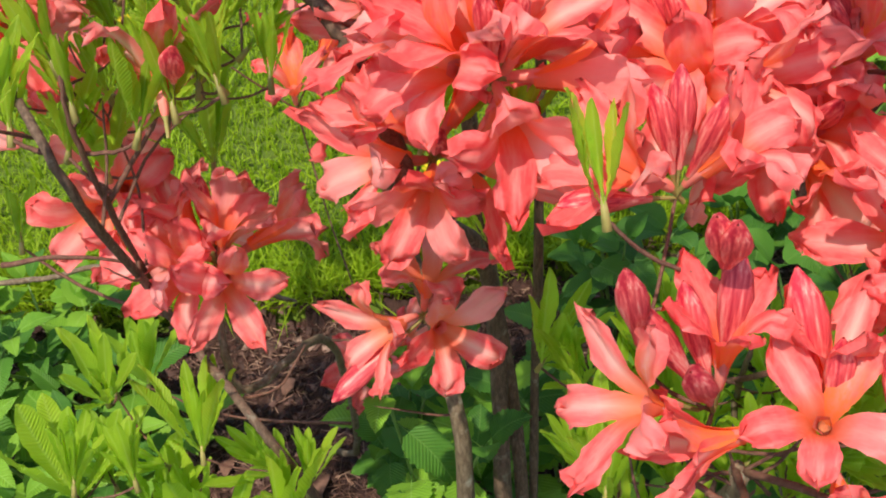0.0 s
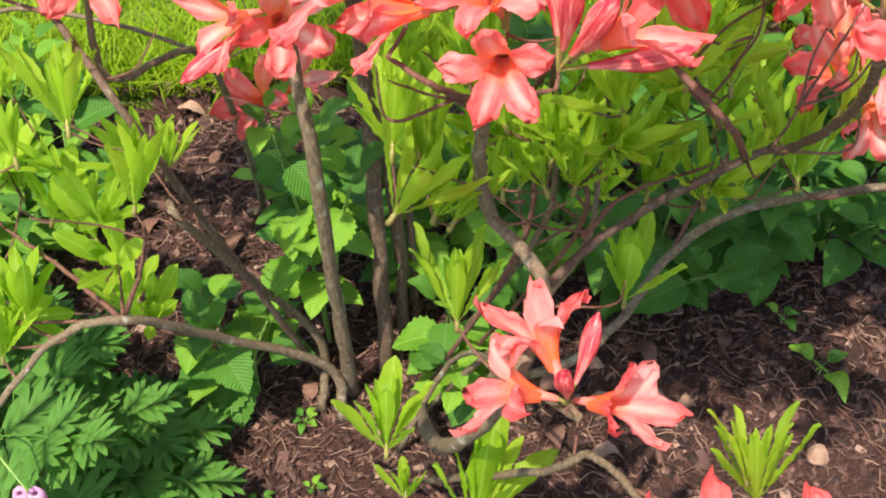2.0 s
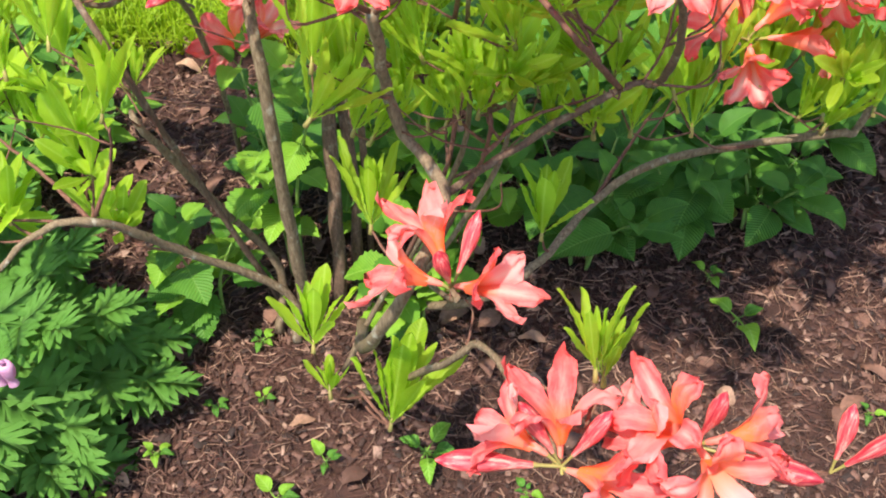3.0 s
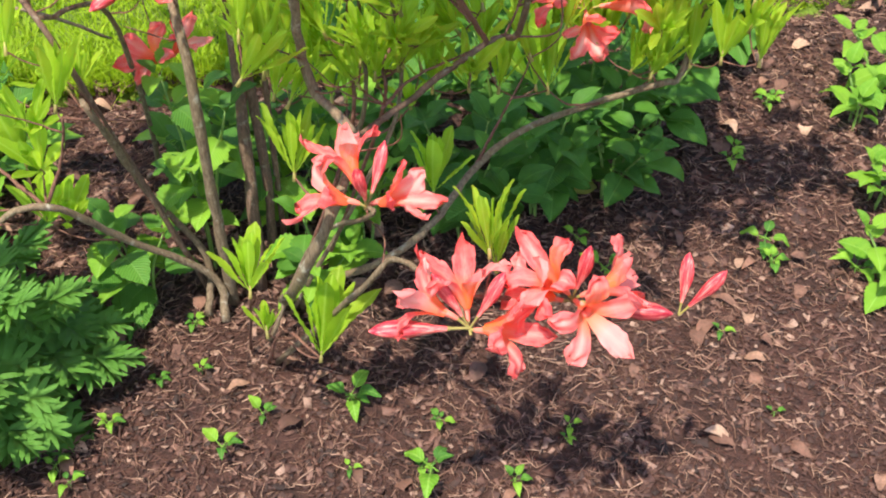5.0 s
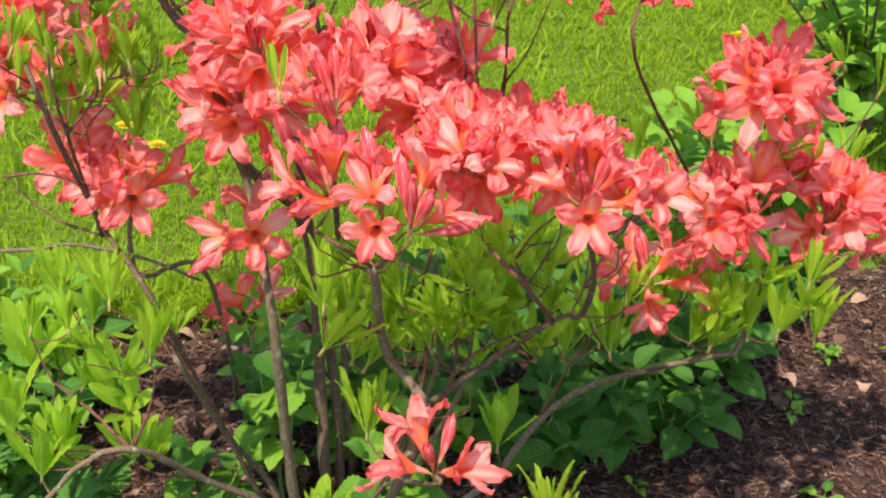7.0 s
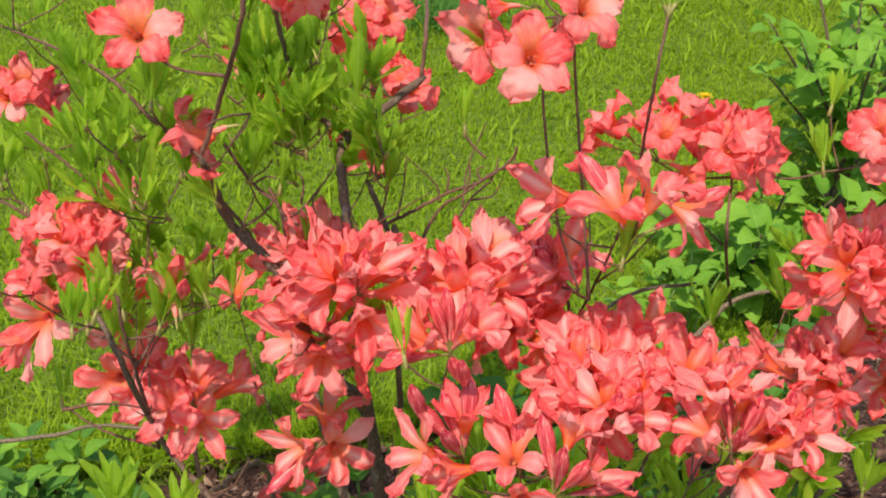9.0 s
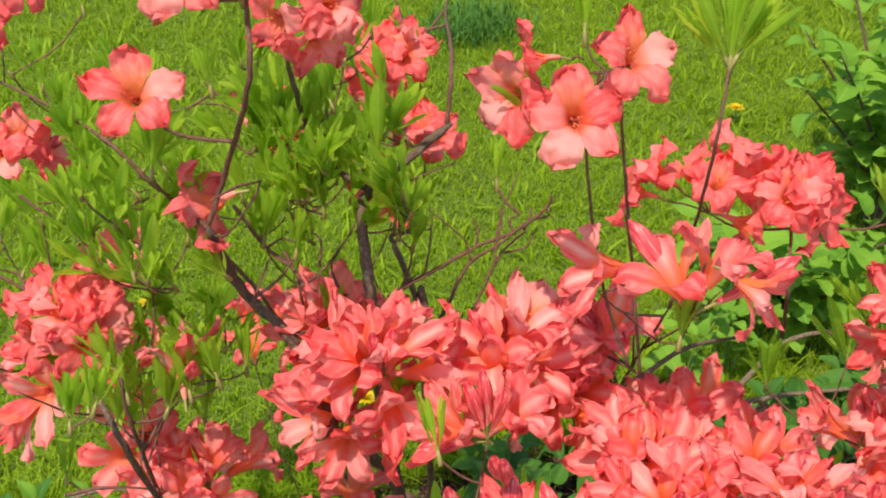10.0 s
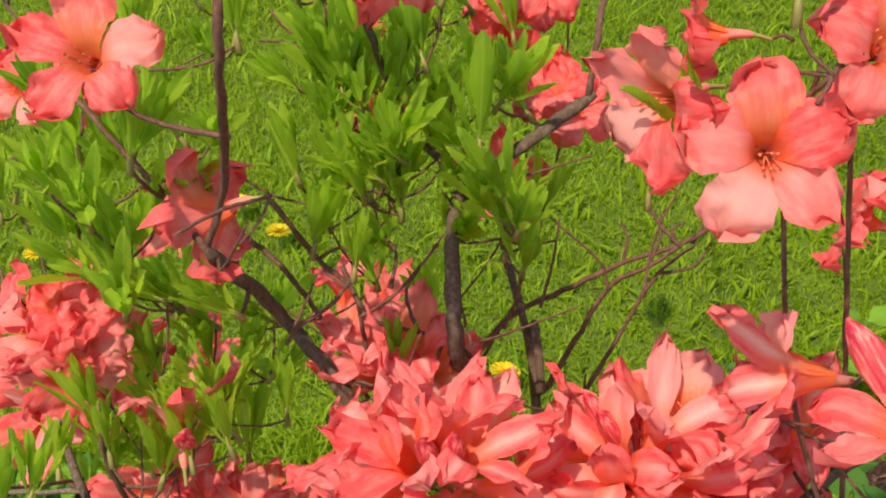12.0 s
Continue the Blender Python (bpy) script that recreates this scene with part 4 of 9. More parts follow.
whorl(azalea, (-0.196, -0.404, 0.229), (-0.188, 0.475, 0.859), 0.055, 11)
stem(azalea, 0.0021, 0.0013, (-0.129, -0.401, 0.231), (-0.135, -0.376, 0.231), (-0.139, -0.360, 0.239))
whorl(azalea, (-0.139, -0.360, 0.239), (0.010, -0.428, 0.904), 0.053, 11)
stem(azalea, 0.0011, 0.0013, (-0.245, -0.267, 0.208), (-0.244, -0.270, 0.224), (-0.244, -0.271, 0.241))
whorl(azalea, (-0.244, -0.271, 0.241), (0.155, 0.192, 0.969), 0.045, 12)
stem(azalea, 0.0011, 0.0013, (-0.244, -0.271, 0.236), (-0.251, -0.289, 0.236), (-0.255, -0.302, 0.243))
whorl(azalea, (-0.255, -0.302, 0.243), (-0.010, 0.369, 0.929), 0.080, 11)
stem(azalea, 0.0011, 0.0013, (-0.196, -0.404, 0.229), (-0.226, -0.398, 0.234), (-0.247, -0.393, 0.248))
whorl(azalea, (-0.247, -0.393, 0.248), (-0.059, 0.367, 0.928), 0.069, 11)
stem(azalea, 0.0011, 0.0013, (-0.210, -0.299, 0.215), (-0.199, -0.290, 0.234), (-0.193, -0.284, 0.256))
whorl(azalea, (-0.193, -0.284, 0.256), (-0.228, -0.308, 0.924), 0.043, 9)
stem(azalea, 0.0021, 0.0013, (0.151, -0.351, 0.254), (0.185, -0.330, 0.257), (0.207, -0.316, 0.273))
whorl(azalea, (0.207, -0.316, 0.273), (-0.069, -0.399, 0.914), 0.046, 10)
stem(azalea, 0.0011, 0.0013, (-0.139, -0.360, 0.239), (-0.142, -0.353, 0.256), (-0.144, -0.349, 0.274))
whorl(azalea, (-0.144, -0.349, 0.274), (0.325, -0.350, 0.878), 0.057, 10)
stem(azalea, 0.0021, 0.0013, (0.152, -0.358, 0.280), (0.149, -0.338, 0.279), (0.147, -0.324, 0.286))
whorl(azalea, (0.147, -0.324, 0.286), (0.225, 0.360, 0.905), 0.058, 10)
stem(azalea, 0.0021, 0.0013, (0.423, -0.306, 0.278), (0.444, -0.285, 0.281), (0.458, -0.270, 0.293))
whorl(azalea, (0.458, -0.270, 0.293), (0.051, 0.489, 0.871), 0.056, 10)
stem(azalea, 0.0021, 0.0013, (0.393, -0.292, 0.254), (0.359, -0.312, 0.269), (0.336, -0.325, 0.296))
whorl(azalea, (0.336, -0.325, 0.296), (-0.010, 0.369, 0.929), 0.066, 12)
stem(azalea, 0.0021, 0.0013, (0.442, -0.312, 0.292), (0.438, -0.308, 0.295), (0.435, -0.304, 0.301))
whorl(azalea, (0.435, -0.304, 0.301), (-0.010, 0.489, 0.872), 0.065, 11)
stem(azalea, 0.0021, 0.0013, (0.465, -0.306, 0.299), (0.470, -0.302, 0.301), (0.473, -0.300, 0.305))
whorl(azalea, (0.473, -0.300, 0.305), (0.041, 0.489, 0.871), 0.065, 11)
stem(azalea, 0.0021, 0.0013, (0.151, -0.345, 0.299), (0.142, -0.347, 0.301), (0.136, -0.348, 0.306))
whorl(azalea, (0.136, -0.348, 0.306), (-0.010, 0.489, 0.872), 0.040, 10)
stem(azalea, 0.0011, 0.0013, (-0.071, -0.365, 0.301), (-0.092, -0.342, 0.298), (-0.105, -0.327, 0.307))
whorl(azalea, (-0.105, -0.327, 0.307), (-0.424, -0.109, 0.899), 0.050, 10)
stem(azalea, 0.0011, 0.0013, (-0.193, -0.284, 0.256), (-0.210, -0.270, 0.279), (-0.221, -0.260, 0.307))
whorl(azalea, (-0.221, -0.260, 0.307), (-0.008, 0.041, 0.999), 0.058, 11)
stem(azalea, 0.0021, 0.0013, (0.204, -0.556, 0.300), (0.324, -0.595, 0.280), (0.404, -0.620, 0.309))
bud(azalea, (0.404, -0.620, 0.309), (0.002, 0.014, 0.048), -12)
bud(azalea, (0.404, -0.620, 0.309), (0.026, 0.002, 0.042), 14)
stem(azalea, 0.0011, 0.0013, (0.435, -0.304, 0.301), (0.422, -0.313, 0.303), (0.413, -0.319, 0.311))
whorl(azalea, (0.413, -0.319, 0.311), (0.136, -0.327, 0.935), 0.055, 9)
stem(azalea, 0.0011, 0.0013, (0.147, -0.324, 0.286), (0.152, -0.313, 0.297), (0.155, -0.306, 0.311))
whorl(azalea, (0.155, -0.306, 0.311), (0.007, -0.087, 0.996), 0.055, 11)
stem(azalea, 0.0011, 0.0013, (0.207, -0.316, 0.273), (0.213, -0.313, 0.292), (0.218, -0.310, 0.313))
whorl(azalea, (0.218, -0.310, 0.313), (-0.204, 0.277, 0.939), 0.051, 9)
stem(azalea, 0.0021, 0.0013, (0.140, -0.497, 0.307), (0.122, -0.474, 0.305), (0.109, -0.459, 0.313))
whorl(azalea, (0.109, -0.459, 0.313), (0.041, 0.370, 0.928), 0.060, 12)
stem(azalea, 0.0021, 0.0013, (0.191, -0.354, 0.305), (0.183, -0.343, 0.307), (0.178, -0.335, 0.314))
whorl(azalea, (0.178, -0.335, 0.314), (0.081, -0.238, 0.968), 0.056, 9)
stem(azalea, 0.0015, 0.0013, (0.272, -0.578, 0.288), (0.271, -0.574, 0.301), (0.271, -0.571, 0.314))
whorl(azalea, (0.271, -0.571, 0.314), (-0.010, 0.489, 0.872), 0.045, 10)
stem(azalea, 0.0011, 0.0013, (0.271, -0.572, 0.307), (0.257, -0.611, 0.305), (0.247, -0.636, 0.319))
flower(azalea, (0.247, -0.636, 0.319), (-0.035, 0.009, 0.023), 8)
flower(azalea, (0.247, -0.636, 0.319), (-0.005, 0.020, 0.033), 5)
flower(azalea, (0.247, -0.636, 0.319), (0.028, -0.018, 0.017), 8)
bud(azalea, (0.247, -0.636, 0.319), (-0.026, 0.012, 0.041), -13)
bud(azalea, (0.247, -0.636, 0.319), (0.022, 0.010, 0.044), -20)
bud(azalea, (0.247, -0.636, 0.319), (-0.068, -0.005, 0.004), -17)
stem(azalea, 0.0011, 0.0013, (0.155, -0.306, 0.311), (0.117, -0.286, 0.307), (0.092, -0.272, 0.319))
whorl(azalea, (0.092, -0.272, 0.319), (-0.544, -0.235, 0.805), 0.045, 9)
stem(azalea, 0.0011, 0.0013, (0.413, -0.319, 0.311), (0.422, -0.332, 0.313), (0.427, -0.340, 0.320))
whorl(azalea, (0.427, -0.340, 0.320), (0.217, 0.078, 0.973), 0.057, 11)
stem(azalea, 0.0011, 0.0013, (0.336, -0.325, 0.296), (0.307, -0.344, 0.304), (0.287, -0.357, 0.322))
whorl(azalea, (0.287, -0.357, 0.322), (0.079, 0.131, 0.988), 0.050, 9)
stem(azalea, 0.0011, 0.0013, (0.336, -0.325, 0.296), (0.321, -0.291, 0.305), (0.311, -0.268, 0.325))
whorl(azalea, (0.311, -0.268, 0.325), (0.155, 0.093, 0.984), 0.050, 12)
stem(azalea, 0.0011, 0.0013, (0.458, -0.270, 0.293), (0.441, -0.255, 0.307), (0.430, -0.245, 0.326))
whorl(azalea, (0.430, -0.245, 0.326), (0.119, 0.249, 0.961), 0.043, 11)
stem(azalea, 0.0011, 0.0013, (0.413, -0.319, 0.311), (0.398, -0.313, 0.316), (0.388, -0.308, 0.326))
whorl(azalea, (0.388, -0.308, 0.326), (-0.106, 0.485, 0.868), 0.068, 11)
stem(azalea, 0.0011, 0.0013, (0.218, -0.310, 0.313), (0.225, -0.327, 0.318), (0.229, -0.338, 0.328))
whorl(azalea, (0.229, -0.338, 0.328), (-0.082, -0.060, 0.995), 0.047, 9)
stem(azalea, 0.0011, 0.0013, (0.136, -0.348, 0.306), (0.100, -0.342, 0.311), (0.076, -0.338, 0.328))
whorl(azalea, (0.076, -0.338, 0.328), (0.049, 0.057, 0.997), 0.043, 11)
stem(azalea, 0.0011, 0.0013, (0.391, -0.309, 0.323), (0.391, -0.303, 0.325), (0.391, -0.299, 0.329))
whorl(azalea, (0.391, -0.299, 0.329), (-0.189, 0.353, 0.916), 0.057, 10)
stem(azalea, 0.0011, 0.0013, (-0.221, -0.260, 0.307), (-0.218, -0.275, 0.317), (-0.216, -0.285, 0.331))
whorl(azalea, (-0.216, -0.285, 0.331), (0.155, -0.235, 0.960), 0.052, 10)
stem(azalea, 0.0019, 0.0013, (0.353, -0.627, 0.325), (0.334, -0.624, 0.325), (0.322, -0.622, 0.331))
flower(azalea, (0.322, -0.622, 0.331), (-0.022, -0.003, 0.031), 15)
flower(azalea, (0.322, -0.622, 0.331), (0.013, -0.033, 0.015), -0)
flower(azalea, (0.322, -0.622, 0.331), (0.034, -0.001, 0.020), 19)
bud(azalea, (0.322, -0.622, 0.331), (0.008, 0.003, 0.049), -7)
flower(azalea, (0.322, -0.622, 0.331), (-0.033, -0.007, 0.017), -5)
bud(azalea, (0.322, -0.622, 0.331), (0.065, -0.018, 0.005), 6)
stem(azalea, 0.0011, 0.0013, (0.473, -0.300, 0.305), (0.484, -0.320, 0.315), (0.491, -0.333, 0.332))
whorl(azalea, (0.491, -0.333, 0.332), (0.103, 0.369, 0.924), 0.058, 12)
stem(azalea, 0.0011, 0.0013, (0.427, -0.340, 0.320), (0.433, -0.337, 0.325), (0.437, -0.335, 0.332))
whorl(azalea, (0.437, -0.335, 0.332), (0.141, 0.368, 0.919), 0.065, 12)
stem(azalea, 0.0016, 0.0013, (-0.210, -0.358, 0.278), (-0.219, -0.353, 0.304), (-0.224, -0.350, 0.333))
whorl(azalea, (-0.224, -0.350, 0.333), (0.093, 0.528, 0.844), 0.044, 11)
stem(azalea, 0.0009, 0.0013, (-0.085, -0.357, 0.324), (-0.085, -0.357, 0.328), (-0.084, -0.356, 0.333))
whorl(azalea, (-0.084, -0.356, 0.333), (0.047, 0.530, 0.847), 0.037, 10)
stem(azalea, 0.0011, 0.0013, (-0.223, -0.351, 0.324), (-0.202, -0.349, 0.325), (-0.187, -0.348, 0.333))
whorl(azalea, (-0.187, -0.348, 0.333), (-0.165, 0.517, 0.840), 0.039, 11)
stem(azalea, 0.0021, 0.0013, (0.488, -0.254, 0.324), (0.490, -0.247, 0.328), (0.492, -0.242, 0.334))
whorl(azalea, (0.492, -0.242, 0.334), (-0.209, 0.026, 0.978), 0.043, 9)
stem(azalea, 0.0011, 0.0013, (0.229, -0.338, 0.328), (0.228, -0.358, 0.327), (0.227, -0.371, 0.334))
whorl(azalea, (0.227, -0.371, 0.334), (-0.021, -0.075, 0.997), 0.046, 11)
stem(azalea, 0.0013, 0.0013, (-0.093, -0.394, 0.326), (-0.096, -0.392, 0.330), (-0.098, -0.390, 0.336))
whorl(azalea, (-0.098, -0.390, 0.336), (0.171, 0.365, 0.915), 0.070, 12)
stem(azalea, 0.0011, 0.0013, (0.388, -0.308, 0.326), (0.376, -0.304, 0.329), (0.367, -0.302, 0.336))
whorl(azalea, (0.367, -0.302, 0.336), (0.055, -0.382, 0.922), 0.044, 12)
stem(azalea, 0.0010, 0.0013, (0.301, -0.348, 0.309), (0.311, -0.337, 0.322), (0.317, -0.331, 0.338))
whorl(azalea, (0.317, -0.331, 0.338), (-0.342, 0.392, 0.854), 0.049, 12)
stem(azalea, 0.0012, 0.0013, (0.491, -0.244, 0.332), (0.502, -0.236, 0.333), (0.510, -0.230, 0.338))
whorl(azalea, (0.510, -0.230, 0.338), (-0.380, -0.446, 0.810), 0.048, 9)
stem(azalea, 0.0011, 0.0013, (0.491, -0.333, 0.332), (0.509, -0.343, 0.333), (0.521, -0.349, 0.340))
whorl(azalea, (0.521, -0.349, 0.340), (0.143, 0.517, 0.844), 0.058, 12)
stem(azalea, 0.0021, 0.0013, (0.173, -0.533, 0.335), (0.172, -0.530, 0.338), (0.172, -0.529, 0.341))
flower(azalea, (0.172, -0.529, 0.341), (-0.035, 0.000, 0.016), 14)
flower(azalea, (0.172, -0.529, 0.341), (-0.015, 0.024, 0.033), -3)
flower(azalea, (0.172, -0.529, 0.341), (0.026, -0.014, 0.024), -1)
bud(azalea, (0.172, -0.529, 0.341), (0.013, 0.030, 0.038), -6)
bud(azalea, (0.172, -0.529, 0.341), (-0.007, -0.012, 0.048), -10)
stem(azalea, 0.0021, 0.0013, (0.182, -0.389, 0.335), (0.171, -0.382, 0.338), (0.163, -0.377, 0.344))
whorl(azalea, (0.163, -0.377, 0.344), (-0.402, 0.425, 0.811), 0.048, 11)
stem(azalea, 0.0011, 0.0013, (-0.052, -0.178, 0.228), (-0.089, -0.082, 0.274), (-0.113, -0.017, 0.345))
flower(azalea, (-0.113, -0.017, 0.345), (0.001, -0.003, 0.038), 16)
flower(azalea, (-0.113, -0.017, 0.345), (-0.005, 0.027, 0.058), 16)
flower(azalea, (-0.113, -0.017, 0.345), (0.033, 0.028, 0.051), -3)
stem(azalea, 0.0021, 0.0013, (0.149, -0.318, 0.336), (0.144, -0.326, 0.340), (0.140, -0.332, 0.346))
whorl(azalea, (0.140, -0.332, 0.346), (-0.327, -0.477, 0.816), 0.047, 10)
stem(azalea, 0.0011, 0.0013, (0.287, -0.357, 0.322), (0.278, -0.338, 0.332), (0.272, -0.326, 0.347))
whorl(azalea, (0.272, -0.326, 0.347), (0.137, 0.002, 0.991), 0.055, 12)
stem(azalea, 0.0011, 0.0013, (0.311, -0.268, 0.325), (0.282, -0.243, 0.331), (0.262, -0.226, 0.349))
whorl(azalea, (0.262, -0.226, 0.349), (0.046, 0.478, 0.877), 0.055, 11)
stem(azalea, 0.0011, 0.0013, (0.227, -0.371, 0.334), (0.245, -0.383, 0.339), (0.258, -0.391, 0.350))
whorl(azalea, (0.258, -0.391, 0.350), (-0.120, 0.015, 0.993), 0.054, 12)
stem(azalea, 0.0011, 0.0013, (0.163, -0.377, 0.344), (0.140, -0.375, 0.343), (0.124, -0.374, 0.350))
whorl(azalea, (0.124, -0.374, 0.350), (-0.175, -0.068, 0.982), 0.052, 12)
stem(azalea, 0.0011, 0.0013, (0.140, -0.332, 0.346), (0.132, -0.336, 0.348), (0.127, -0.339, 0.352))
whorl(azalea, (0.127, -0.339, 0.352), (-0.130, 0.361, 0.924), 0.054, 11)
stem(azalea, 0.0021, 0.0013, (0.259, -0.620, 0.334), (0.262, -0.605, 0.342), (0.263, -0.594, 0.353))
whorl(azalea, (0.263, -0.594, 0.353), (-0.054, 0.586, 0.809), 0.048, 11)
stem(azalea, 0.0021, 0.0013, (0.199, -0.337, 0.344), (0.195, -0.336, 0.348), (0.192, -0.336, 0.354))
whorl(azalea, (0.192, -0.336, 0.354), (0.171, 0.365, 0.915), 0.072, 11)
stem(azalea, 0.0014, 0.0013, (0.195, -0.336, 0.348), (0.194, -0.323, 0.349), (0.194, -0.314, 0.354))
whorl(azalea, (0.194, -0.314, 0.354), (-0.224, -0.190, 0.956), 0.055, 12)
stem(azalea, 0.0011, 0.0013, (0.126, -0.374, 0.349), (0.113, -0.398, 0.347), (0.105, -0.414, 0.354))
whorl(azalea, (0.105, -0.414, 0.354), (0.482, 0.296, 0.825), 0.046, 9)
stem(azalea, 0.0011, 0.0013, (0.272, -0.326, 0.347), (0.271, -0.315, 0.351), (0.270, -0.308, 0.357))
whorl(azalea, (0.270, -0.308, 0.357), (-0.560, 0.205, 0.803), 0.052, 10)
stem(azalea, 0.0011, 0.0013, (0.127, -0.339, 0.352), (0.110, -0.329, 0.352), (0.099, -0.323, 0.359))
whorl(azalea, (0.099, -0.323, 0.359), (0.075, 0.059, 0.995), 0.056, 12)
stem(azalea, 0.0021, 0.0013, (0.184, -0.379, 0.354), (0.194, -0.371, 0.354), (0.201, -0.366, 0.359))
whorl(azalea, (0.201, -0.366, 0.359), (-0.350, 0.442, 0.826), 0.054, 10)
stem(azalea, 0.0011, 0.0013, (0.229, -0.338, 0.328), (0.234, -0.333, 0.343), (0.237, -0.329, 0.360))
whorl(azalea, (0.237, -0.329, 0.360), (-0.064, 0.367, 0.928), 0.061, 11)
stem(azalea, 0.0011, 0.0013, (0.163, -0.377, 0.344), (0.164, -0.372, 0.353), (0.165, -0.369, 0.362))
whorl(azalea, (0.165, -0.369, 0.362), (0.168, -0.118, 0.979), 0.056, 10)
stem(azalea, 0.0011, 0.0013, (0.391, -0.299, 0.329), (0.401, -0.302, 0.345), (0.408, -0.304, 0.364))
whorl(azalea, (0.408, -0.304, 0.364), (0.230, -0.097, 0.968), 0.052, 12)
stem(azalea, 0.0021, 0.0013, (0.479, -0.274, 0.314), (0.479, -0.285, 0.338), (0.480, -0.292, 0.364))
whorl(azalea, (0.480, -0.292, 0.364), (0.137, -0.522, 0.842), 0.056, 9)
stem(azalea, 0.0011, 0.0013, (0.317, -0.331, 0.338), (0.335, -0.329, 0.349), (0.347, -0.328, 0.365))
whorl(azalea, (0.347, -0.328, 0.365), (0.068, 0.099, 0.993), 0.042, 12)
stem(azalea, 0.0011, 0.0013, (0.519, -0.348, 0.339), (0.514, -0.339, 0.351), (0.511, -0.333, 0.365))
whorl(azalea, (0.511, -0.333, 0.365), (-0.010, -0.411, 0.912), 0.053, 11)
stem(azalea, 0.0021, 0.0013, (0.185, -0.376, 0.360), (0.193, -0.380, 0.362), (0.198, -0.383, 0.367))
whorl(azalea, (0.198, -0.383, 0.367), (0.002, -0.111, 0.994), 0.056, 11)
stem(azalea, 0.0011, 0.0013, (0.437, -0.335, 0.332), (0.434, -0.336, 0.349), (0.431, -0.336, 0.367))
whorl(azalea, (0.431, -0.336, 0.367), (-0.065, -0.666, 0.743), 0.056, 12)
stem(azalea, 0.0011, 0.0013, (0.105, -0.326, 0.355), (0.116, -0.316, 0.359), (0.123, -0.309, 0.368))
whorl(azalea, (0.123, -0.309, 0.368), (-0.173, 0.312, 0.934), 0.044, 11)
stem(azalea, 0.0015, 0.0013, (0.189, -0.378, 0.361), (0.182, -0.390, 0.363), (0.178, -0.397, 0.368))
whorl(azalea, (0.178, -0.397, 0.368), (0.129, -0.100, 0.987), 0.053, 12)
stem(azalea, 0.0011, 0.0013, (0.367, -0.302, 0.336), (0.367, -0.301, 0.352), (0.367, -0.300, 0.368))
flower(azalea, (0.367, -0.300, 0.368), (-0.030, -0.009, 0.022), -14)
flower(azalea, (0.367, -0.300, 0.368), (0.022, 0.006, 0.033), 15)
flower(azalea, (0.367, -0.300, 0.368), (-0.000, -0.038, 0.001), -1)
flower(azalea, (0.367, -0.300, 0.368), (0.043, -0.012, 0.013), 10)
flower(azalea, (0.367, -0.300, 0.368), (-0.010, 0.037, 0.003), -3)
bud(azalea, (0.367, -0.300, 0.368), (-0.013, 0.013, 0.047), -17)
bud(azalea, (0.367, -0.300, 0.368), (-0.007, 0.030, 0.040), 10)
stem(azalea, 0.0011, 0.0013, (0.105, -0.414, 0.354), (0.099, -0.418, 0.361), (0.095, -0.421, 0.368))
whorl(azalea, (0.095, -0.421, 0.368), (0.264, -0.015, 0.964), 0.049, 12)
stem(azalea, 0.0011, 0.0013, (0.237, -0.329, 0.360), (0.246, -0.334, 0.363), (0.252, -0.337, 0.369))
whorl(azalea, (0.252, -0.337, 0.369), (-0.554, -0.137, 0.821), 0.048, 11)
stem(azalea, 0.0011, 0.0013, (0.258, -0.391, 0.350), (0.258, -0.394, 0.359), (0.259, -0.396, 0.370))
whorl(azalea, (0.259, -0.396, 0.370), (0.024, -0.683, 0.730), 0.046, 10)
stem(azalea, 0.0011, 0.0013, (0.099, -0.323, 0.359), (0.073, -0.310, 0.360), (0.055, -0.301, 0.371))
whorl(azalea, (0.055, -0.301, 0.371), (0.377, -0.002, 0.926), 0.057, 10)
stem(azalea, 0.0012, 0.0013, (0.197, -0.383, 0.367), (0.201, -0.377, 0.368), (0.203, -0.373, 0.372))
whorl(azalea, (0.203, -0.373, 0.372), (0.419, -0.271, 0.866), 0.051, 9)
stem(azalea, 0.0010, 0.0013, (0.080, -0.313, 0.360), (0.079, -0.318, 0.366), (0.078, -0.320, 0.373))
whorl(azalea, (0.078, -0.320, 0.373), (-0.254, 0.072, 0.965), 0.047, 12)
stem(azalea, 0.0007, 0.0013, (-0.103, -0.354, 0.352), (-0.124, -0.356, 0.361), (-0.138, -0.358, 0.374))
whorl(azalea, (-0.138, -0.358, 0.374), (-0.020, 0.529, 0.848), 0.058, 12)
stem(azalea, 0.0011, 0.0013, (0.165, -0.369, 0.362), (0.168, -0.367, 0.369), (0.170, -0.367, 0.377))
whorl(azalea, (0.170, -0.367, 0.377), (-0.341, -0.172, 0.924), 0.043, 9)
stem(azalea, 0.0011, 0.0013, (0.123, -0.309, 0.368), (0.119, -0.312, 0.374), (0.116, -0.315, 0.382))
whorl(azalea, (0.116, -0.315, 0.382), (-0.192, -0.044, 0.980), 0.048, 10)
stem(azalea, 0.0011, 0.0013, (0.095, -0.421, 0.368), (0.092, -0.413, 0.375), (0.090, -0.408, 0.384))
whorl(azalea, (0.090, -0.408, 0.384), (-0.147, 0.359, 0.922), 0.066, 13)
stem(azalea, 0.0021, 0.0013, (0.495, -0.044, 0.354), (0.504, -0.089, 0.365), (0.509, -0.119, 0.389))
whorl(azalea, (0.509, -0.119, 0.389), (-0.053, 0.266, 0.963), 0.056, 12)
stem(azalea, 0.0011, 0.0013, (0.090, -0.408, 0.384), (0.092, -0.407, 0.387), (0.093, -0.406, 0.391))
